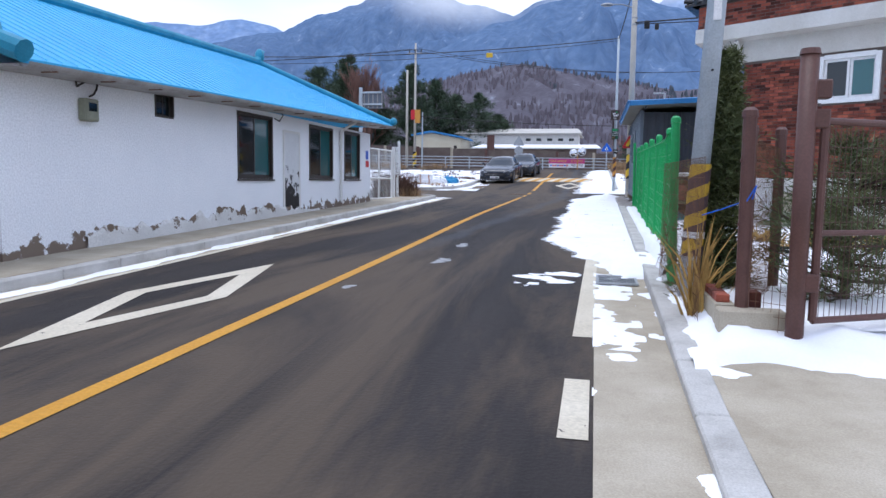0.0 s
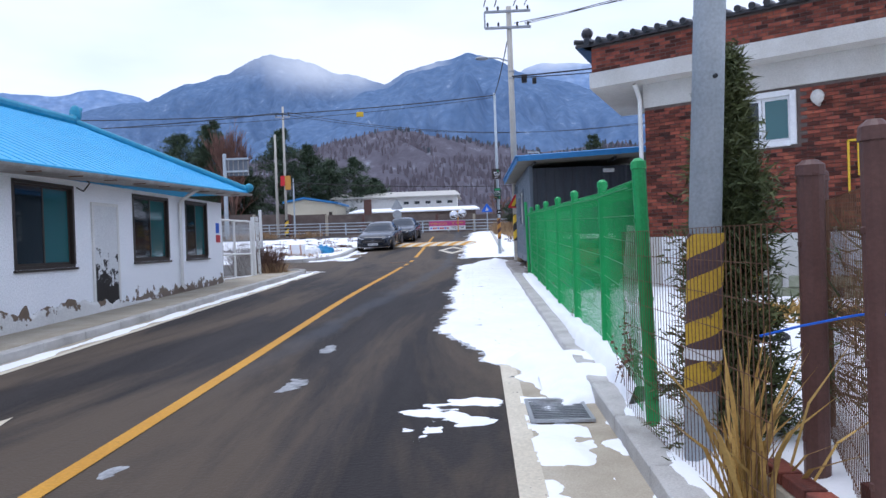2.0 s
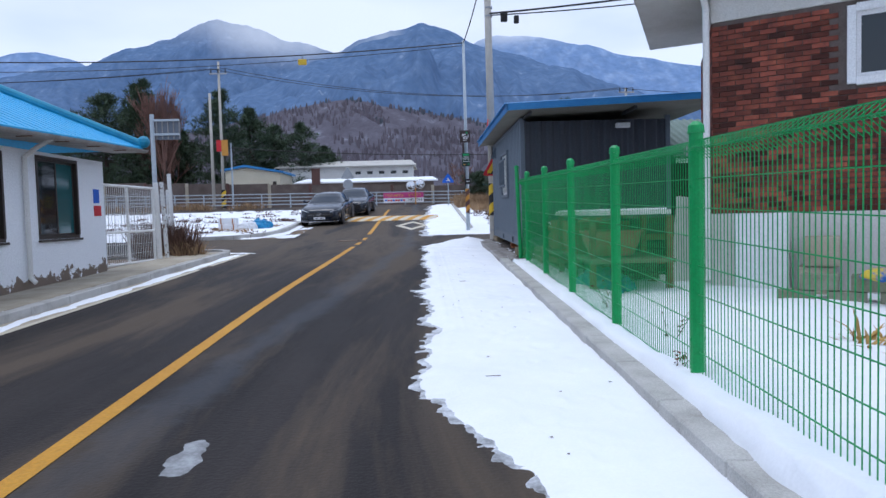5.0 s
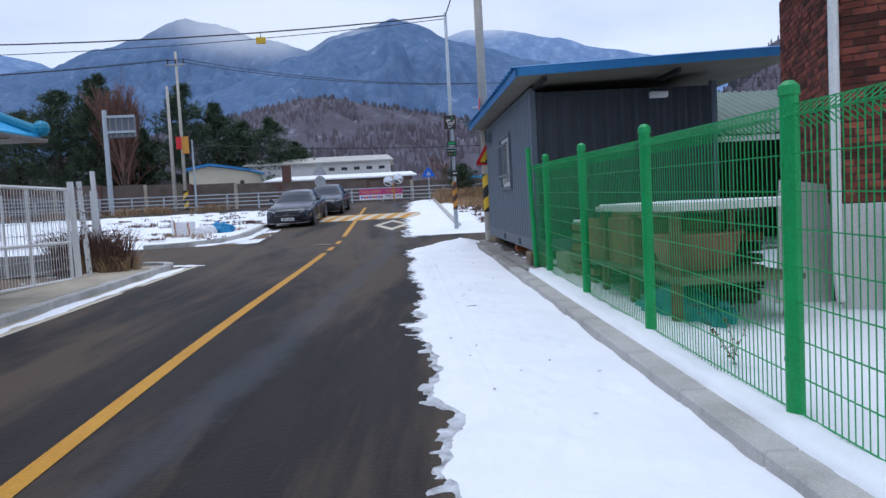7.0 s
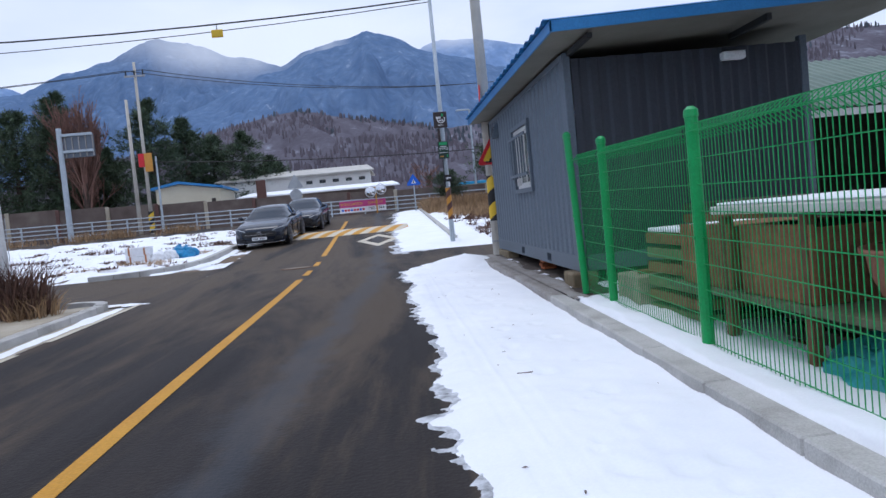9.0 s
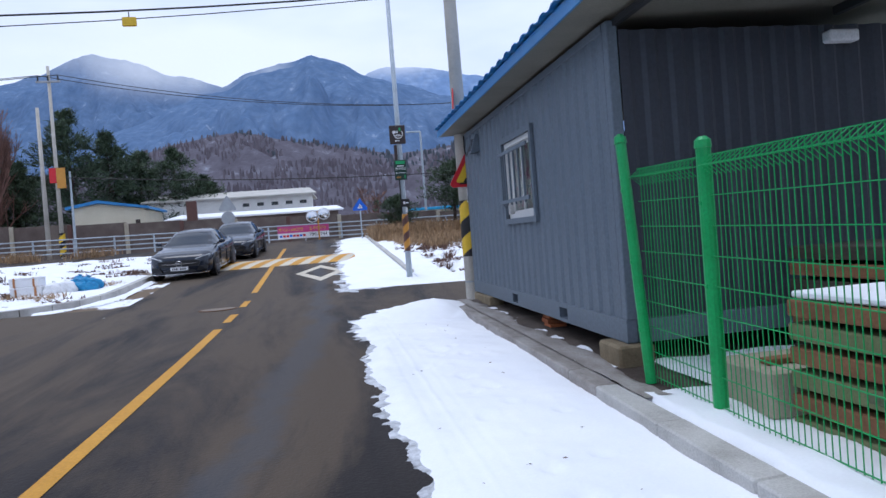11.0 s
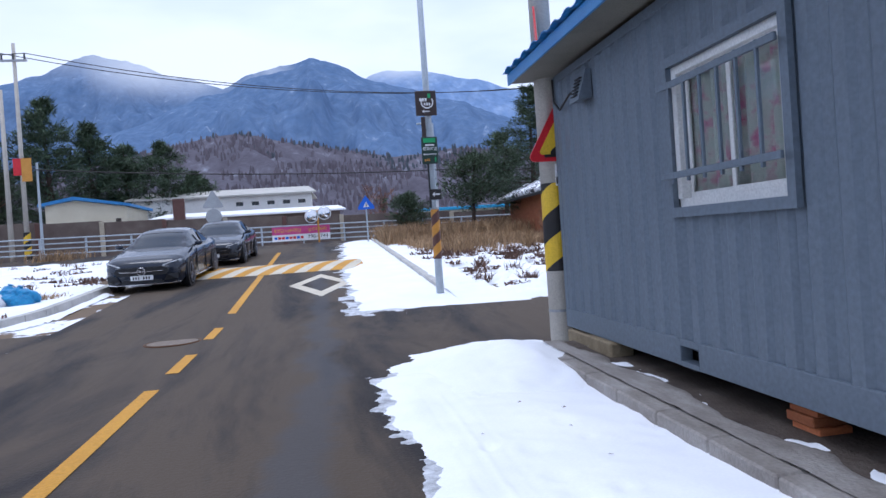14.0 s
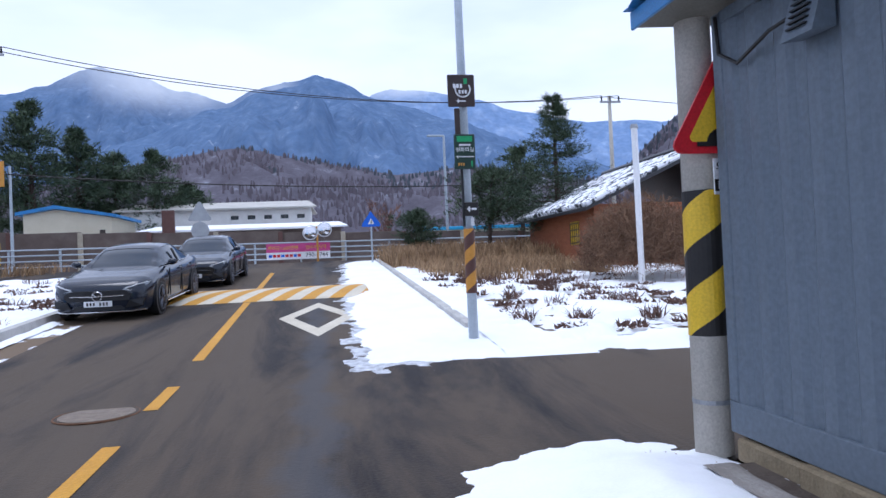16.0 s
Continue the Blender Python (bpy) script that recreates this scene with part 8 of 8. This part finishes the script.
    for row in range(2):
        for k in range(7 - row):
            bx, by = 3.75 + k * 0.43 + row * 0.2, 15.8 - k * 0.3 - row * 0.14
            bk = thing("concrete_block", (bx, by, gz(by) + 0.05), "mossy grey concrete block stacked by the wall", "block", "blocks by the wall")
            part("block", slab(bx - 0.2, bx + 0.2, by - 0.1, by + 0.1, gz(15) + 0.06 + row * 0.2, gz(15) + 0.25 + row * 0.2, 0.01, Matrix.Rotation(-0.6, 4, "Z")), surf("mossy_block", [(0.16, 0.18, 0.1), (0.3, 0.3, 0.24)], 5, 0.9) if i == 0 else bpy.data.materials["mossy_block"], bk)
            i += 1
    sk = thing("cloth", (4.4, 15.2, gz(15) + 0.46), "blue and yellow cloth on the blocks", "cloth")
    bm = bmesh.new()
    bmesh.ops.create_icosphere(bm, subdivisions=3, radius=1, matrix=Matrix.Translation((4.45, 15.2, gz(15) + 0.46)) @ Matrix.Diagonal((0.3, 0.2, 0.08, 1)))
    for vv in bm.verts:
        vv.co.z += 0.04 * fbm(vv.co.x, vv.co.y, 8.0)
    part("sheet", bm, surf("blue_yellow_cloth", [(0.03, 0.12, 0.4), (0.6, 0.45, 0.05)], 4, 0.8, 0.1, spread=0.1), sk)
    for gx, gy in ((5.75, 14.7), (6.0, 14.5)):
        c = thing("gas_cylinder", (gx, gy, gz(14)), "grey gas cylinder against the house base", "gas cylinder", "gas cylinders")
        part("body", stick((gx, gy, gz(14) + 0.05), (gx, gy, gz(14) + 1.05), 0.15, 0.15, 16), POLE_GREY, c, smooth=True)
        part("shoulder", stick((gx, gy, gz(14) + 1.05), (gx, gy, gz(14) + 1.18), 0.15, 0.06, 16), POLE_GREY, c)
        part("valve", stick((gx, gy, gz(14) + 1.18), (gx, gy, gz(14) + 1.28), 0.03, 0.03, 8), GREY_METAL, c)
    pb = thing("concrete_trough", (1.75, 21.0, gz(21) + 0.1), "pale concrete trough beside the container", "trough")
    part("trough", slab(1.5, 2.3, 20.75, 21.35, gz(21) + 0.12, gz(21) + 0.42, 0.02), CONCRETE, pb)
    part("plank", slab(1.6, 2.2, 20.9, 21.0, gz(21) + 0.424, gz(21) + 0.46, 0.004), bpy.data.materials["brown_boards"], pb)


yard_things()


# ---- rubbish in the snowy lot ----
def rubbish():
    at = Vector((-8.0, 37.6, gz(37.6)))
    for i, (dx, dy, s, mat, lab) in enumerate([(-0.42, -0.3, (0.26, 0.24, 0.2), SIGN_WHITE, "bulging white plastic sack"), (-0.15, -0.15, (0.3, 0.25, 0.2), SIGN_WHITE, "small white plastic bag"), (0.35, 0.1, (0.34, 0.28, 0.24), None, "blue plastic bag of rubbish"), (0.05, 0.35, (0.3, 0.3, 0.26), None, "blue plastic bag of rubbish")]):
        b = thing("rubbish_bag", at + Vector((dx, dy, 0)), lab, "rubbish bag")
        bm = bmesh.new()
        c = at + Vector((dx, dy, s[2] * 0.8))
        bmesh.ops.create_icosphere(bm, subdivisions=4, radius=1, matrix=Matrix.Translation(c) @ Matrix.Diagonal((*s, 1)))
        for vv in bm.verts:
            vv.co += (vv.co - c) * 0.35 * fbm(vv.co.x + i, vv.co.y + vv.co.z, 4.0)
            vv.co.z = max(vv.co.z, gz(vv.co.y) + 0.0)
        part("sack", bm, mat or surf("blue_plastic", [(0.02, 0.17, 0.36), (0.04, 0.3, 0.55)], 6, 0.4, 0.2), b, smooth=False)
        part("knot", stick(c + Vector((0, 0, s[2] * 0.85)), c + Vector((0.03, 0, s[2] * 1.2)), 0.03, 0.06, 7), mat or bpy.data.materials["blue_plastic"], b)
    foam = surf("polystyrene", [(0.74, 0.74, 0.75), (0.82, 0.82, 0.83)], 6, 0.8, 0.15)
    tape = surf("brown_packing_tape", [(0.36, 0.15, 0.05), (0.46, 0.2, 0.07)], 5, 0.5, 0.05)
    for (cx, cy, w, d, z, h, turn) in ((-1.05, -0.25, 0.78, 0.5, 0.0, 0.26, 0.03), (-1.08, -0.22, 0.74, 0.48, 0.265, 0.25, -0.02)):
        g0 = gz(at.y + cy) + 0.05 + z
        q = Matrix.Translation((at.x + cx, at.y + cy, g0)) @ Matrix.Rotation(turn, 4, "Z")
        bx = thing("polystyrene_box", (at.x + cx, at.y + cy, g0), "white polystyrene box bound with brown tape in the grass", "box", "foam boxes on the rubbish heap")
        part("box", slab(-w / 2, w / 2, -d / 2, d / 2, 0, h * 0.8, 0.015, q), foam, bx)
        part("lid", slab(-w / 2 - 0.01, w / 2 + 0.01, -d / 2 - 0.01, d / 2 + 0.01, h * 0.81, h, 0.012, q), foam, bx)
        for u in (-0.27, 0.22):
            part("tape", slab(u, u + 0.05, -d / 2 - 0.014, d / 2 + 0.014, -0.002, h + 0.003, 0.0, q), tape, bx)


rubbish()


# ---- drain grates, manhole ----
def grate():
    y0 = 8.25
    base = thing("drain_grate", (0.4, 8.6, gz(8.6)), "dark steel slatted drain grate in the gutter", "drain grate", kind="")
    z = gz(8.6) + 0.012
    bm = bmesh.new()
    for q in ((0.17, 0.2, y0, 8.95), (0.62, 0.65, y0, 8.95), (0.2, 0.62, y0, y0 + 0.03), (0.2, 0.62, 8.92, 8.95)):
        box(bm, q[0], q[1], q[2], q[3], z - 0.01, z + 0.012)
    part("surround", bm, GREY_METAL, base)
    # Thin black sheet painted as the shade of the hollow under the slats.
    part("pit", slab(0.2, 0.62, y0 + 0.03, 8.92, z - 0.012, z - 0.006), BLACK_PAINT, base)
    for i in range(12):
        y = y0 + 0.06 + i * 0.053
        part("slat", slab(0.2, 0.62, y, y + 0.014, z - 0.006, z + 0.01), GREY_METAL, base)


grate()
mh = thing("manhole_cover", (-3.3, 31.65, gz(31.65)), "round rust-brown manhole cover in the asphalt", "manhole cover")
part("cover", stick((-3.3, 31.65, gz(31.65) - 0.03), (-3.3, 31.65, gz(31.65) + 0.008), 0.34, 0.34, 28), surf("manhole_iron", [(0.13, 0.1, 0.075), (0.24, 0.19, 0.14)], 12, 0.7, 0.5), mh)
part("rim", tube(bmesh.new(), [(-3.3 + 0.38 * math.cos(a), 31.65 + 0.38 * math.sin(a), gz(31.65) + 0.0) for a in np.linspace(0, 2 * math.pi, 29)], 0.01, 5), RUST, mh)


# ---- snow ----
def verge_edge(y):
    """The ragged edge of the snow on the asphalt."""
    if y < 12.6:
        return -0.62 + (12.6 - y) * 0.28
    return -0.70 + 0.05 * math.sin(y * 1.3)


def TRACK(y):
    return TRACK_A + TRACK_B * (y - 20)


TRACK_A, TRACK_B = -0.27, 0.0


PITS = {}
pit_random = random.Random(17)
for _ in range(150):
    py = pit_random.uniform(9.5, 28.2)
    PITS.setdefault(int(py), []).append((pit_random.gauss(0.15, 0.33), py, pit_random.uniform(0.03, 0.1), pit_random.uniform(0.006, 0.022)))


def trodden(x, y):
    """Footprints and thaw holes in the snow."""
    d = 0.0
    for k in (int(y) - 1, int(y), int(y) + 1):
        for px, py, r, deep in PITS.get(k, ()):
            q = ((x - px) / r) ** 2 + ((y - py) / (r * 1.5)) ** 2
            if q < 3:
                d += deep * (math.exp(-q * 1.6) - 0.35 * math.exp(-(q - 1.6) ** 2 * 2))
    return d


def verge_snow(x, y):
    e = verge_edge(y) + 0.13 * fbm(x * 0.6, y, 2.0, 6, 3.0)
    h = min(0.055, (x - e) * 0.26)
    far = 28.5 + 0.25 * (x > 0.6) - 0.35 * max(0, 0.4 - x) + 0.12 * fbm(x, y, 2.0, 3, 8.0)
    h = min(h, (far - y) * 0.16)
    near = 9.9 - 1.15 * min(1, max(0, (x + 0.05) / 0.42)) + 0.3 * fbm(x, y, 2.2, 3, 5.0)
    h = min(h, (y - near) * 0.12)
    track = 0.0
    if 15 < y < 27:
        d = abs(x - TRACK(y))
        track = -0.022 * (math.exp(-((d - 0.045) / 0.02) ** 2) + 0.6 * math.exp(-((d - 0.125) / 0.018) ** 2)) * (0.6 + 0.4 * fbm(x, y, 3.0, 2, 9.0))
    if y < 10.5 and x > 0.1:
        h = min(h * 2.2, 0.13)
    return h - trodden(x, y) + 0.022 * fbm(x, y, 1.6, 4, 1.0) - 0.006 + 0.0022 * fbm(x, y, 7.0, 2, 2.0) * (1 if fbm(x, y, 1.1, 2, 14.0) > 0 else 0.2) + track


mound("snow_verge", -1.2, 0.93, 7.9, 29.3, 0.035, verge_snow, SNOW, "trodden white snow lying over the gutter and road edge")
mound("slush_edge", -1.2, 0.2, 8.6, 29.3, 0.035, lambda x, y: min(0.006, verge_snow(x, y) + 0.01 + 0.026 * fbm(x, y, 6.0, 5, 70.0)), SLUSH, "grey thawing slush along the snow edge")
mound("snow_mound", -0.7, 1.5, 25.8, 29.6, 0.05, lambda x, y: 0.27 * (1.0 - math.hypot((x - 0.6) / 1.25, (y - 27.9) / 1.6)) + 0.04 * fbm(x, y, 2.2, 4, 4.0) - 0.02, SNOW, "low heap of ploughed snow at the lane corner")
mound("snow_patch", -0.95, 0.1, 7.9, 9.6, 0.035, lambda x, y: 0.022 + 0.05 * fbm(x * 0.8, y * 1.5, 2.8, 5, 7.0) - 0.05 * math.hypot((x + 0.38) / 0.5, (y - 8.6) / 0.75), SNOW, "thin thawing snow patch on the asphalt")
mound("snow_patch", 0.14, 0.55, 4.3, 9.0, 0.03, lambda x, y: -0.004 + 0.035 * fbm(x, y, 2.6, 5, 2.5) - 0.05 * abs(x - 0.24) + (0.012 if y > 5.4 else -0.004), SNOW, "thin snow left in the concrete gutter")
mound("snow_patch", 0.5, 0.76, 2.0, 9.0, 0.025, lambda x, y: -0.012 + 0.035 * fbm(x, y, 2.2, 5, 6.5) + 0.1 * (x - 0.66), SNOW, "snow along the kerb foot")
mound("snow_strip", 0.84, 1.7, 8.2, 22.2, 0.045, lambda x, y: 0.15 + 0.03 * max(0, min(4.5, 14.5 - y)) + 0.03 * fbm(x, y, 2.0, 4, 9.0) - max(0, (0.97 + drift(y) + 0.05 * fbm(x, y, 1.7, 3, 19.0) - x) * 3.2) - max(0, y - 21.6) * 0.3, SNOW, "snow lying on the fence footing behind the kerb")
mound("snow_yard", 1.62, 10.5, 5.6, 22.5, 0.16, lambda x, y: 0.12 + 0.02 * max(0, min(4.5, 14.5 - y)) + 0.05 * fbm(x, y, 0.8, 4, 12.0), SNOW, "smooth snow in the fenced garden")


mound("snow_heap", 0.35, 1.5, 8.75, 10.1, 0.035, lambda x, y: 0.175 - 0.2 * math.hypot((x - 0.9) / 0.75, (y - 9.5) / 0.5) ** 2 + 0.035 * fbm(x, y, 2.6, 4, 61.0), SNOW, "snow heaped across the kerb")
BARE_X, BARE_Y = 1.3, 4.95


def front_snow(x, y):
    """Snow banked behind the kerb, thin and thawed at its front edge."""
    e = 4.72 + 0.22 * max(0, x - 1.0) + 0.35 * fbm(x, y, 1.3, 5, 15.0)
    h = min(0.24, 0.04 + (y - e) * 0.26)
    bare = math.hypot((x - BARE_X) / 0.4, (y - BARE_Y - 0.15 * fbm(x, y, 2.0, 2, 16.0)) / 0.15)
    h = min(h, 0.035 + (bare - 0.8) * 0.14)
    if x < 1.18:
        h = min(h, 0.135 + 0.05 * fbm(x, y, 2.4, 4, 44.0) - 0.5 * max(0, 0.92 - x) + 0.7 * max(0, x - 0.97))
    return h + 0.022 * fbm(x, y, 3.4, 3, 3.0)


mound("snow_drift", 0.8, 6.0, 4.2, 8.6, 0.045, front_snow, SNOW, "lumpy snow round the gate and fence posts")
mound("snow_patch", -6.0, -5.45, 2.0, 26.5, 0.05, lambda x, y: 0.022 + 0.03 * fbm(x, y * 0.5, 2.0, 4, 17.0) - 0.2 * abs(x + 5.78), SNOW, "narrow snow line in the gutter by the white building")
mound("snow_patch", -7.2, -5.3, 25.9, 28.2, 0.05, lambda x, y: 0.02 + 0.05 * fbm(x, y, 1.8, 3, 18.0) - 0.06 * math.hypot((x + 6.2) / 0.8, (y - 27.0) / 0.5), SNOW, "thin snow on the lane corner")


def far_right_snow(x, y):
    e = -0.6 + 0.2 * fbm(x, y, 1.6, 3, 21.0) + max(0, y - 40) * 0.03
    h = min(0.06, (x - e) * 0.12)
    h = min(h, (y - 33.2 - 0.1 * fbm(x, y, 1.0, 3, 22.0) + 0.15 * max(0, x - 0.5)) * 0.12)
    return h + 0.015 * fbm(x, y, 2.5, 3, 23.0)


mound("snow_verge", -1.1, 1.26, 32.6, 53, 0.07, far_right_snow, SNOW, "white snow along the road edge beyond the lane")


def lot_snow(x, y):
    h = 0.09 + 0.07 * fbm(x, y, 0.9, 4, 25.0) - 0.8 * max(0, fbm(x, y, 1.3, 5, 26.0) - 0.1 - (0.25 if x < 2.2 else 0))
    return min(h, (y - 33.1 + 0.25 * max(0, x - 1.2) * 0.3) * 0.2, (49.5 - y) * 0.1)


mound("slush_edge", -1.3, 0.5, 32.4, 53, 0.07, lambda x, y: min(0.006, far_right_snow(x, y) + 0.02 + 0.05 * fbm(x, y, 2.4, 5, 71.0)), SLUSH, "grey thawing slush along the snow edge")
mound("snow_lot", 1.2, 9.5, 32.8, 49.5, 0.12, lot_snow, SNOW, "snowy waste lot with earth and weeds showing")


def left_lot(x, y):
    d = math.hypot(max(x + 9.2, 0), min(y - 36.2, 0)) - 2.4 if (x > -9.2 and y < 36.2) else max(x + 6.7, 33.75 - y if x <= -9.2 else -9)
    h = 0.1 + 0.05 * fbm(x, y, 0.9, 4, 31.0) - 0.8 * max(0, fbm(x, y, 1.1, 5, 32.0) - 0.12)
    return min(h, -d * 0.25)


mound("snow_lot", -24, -6.5, 33.4, 50, 0.14, left_lot, SNOW, "snow-covered vacant lot with bare earth patches")
mound("snow_patch", -7.6, -5.6, 33.2, 39.0, 0.06, lambda x, y: 0.035 + 0.03 * fbm(x, y, 1.5, 3, 33.0) - 0.35 * abs(math.hypot(x + 9.2, y - 36.2 if y < 36.2 else 0) - 2.9), SNOW, "snow line outside the curved kerb")
for i, (x, y, a, b) in enumerate([(-2.05, 11.6, 0.16, 0.5), (-2.0, 9.7, 0.2, 0.5), (-2.6, 7.4, 0.12, 0.25)]):
    mound("frost_patch", x - a, x + a, y - b, y + b, 0.04, lambda p, q: -0.004 + 0.01 * (1 - math.hypot((p - x) / a, (q - y) / b)) + 0.006 * fbm(p, q, 5.0, 3, 40.0 + i), SNOW_DIRTY, "thin grey frost stain on the asphalt")


def snow_litter():
    """Blown leaves and twig ends lying on the trodden snow."""
    rnd = random.Random(91)
    v, f = [], []
    for _ in range(34):
        y = rnd.uniform(9.8, 28.0)
        x = rnd.uniform(-0.45, 0.7)
        z = gz(y) + max(verge_snow(x, y), 0.0) + 0.004
        a, ln, w = rnd.uniform(0, 6.283), rnd.uniform(0.008, 0.022), rnd.uniform(0.004, 0.01)
        dx, dy = math.cos(a), math.sin(a)
        o = len(v)
        v += [(x - dx * ln, y - dy * ln, z), (x - dy * w, y + dx * w, z + 0.008), (x + dx * ln, y + dy * ln, z + 0.004), (x + dy * w, y - dx * w, z + 0.002)]
        f.append((o, o + 1, o + 2, o + 3))
    for _ in range(2):
        y, x = rnd.uniform(10.5, 20), rnd.uniform(-0.3, 0.6)
        p = Vector((x, y, gz(y) + max(verge_snow(x, y), 0.0) + 0.005))
        a = rnd.uniform(0, 6.283)
        d = Vector((math.cos(a), math.sin(a), 0.03))
        limb(v, f, p, p + d * 0.12, 0.004, 0.002, 3)
        limb(v, f, p + d * 0.05, p + d * 0.09 + Vector((0.03, -0.02, 0.01)), 0.003, 0.002, 3)
    tagged(raw("leaf_litter", v, f, DARK_STALK), "dead leaves and twigs scattered on the snow", "leaves", "", "stuff")


snow_litter()
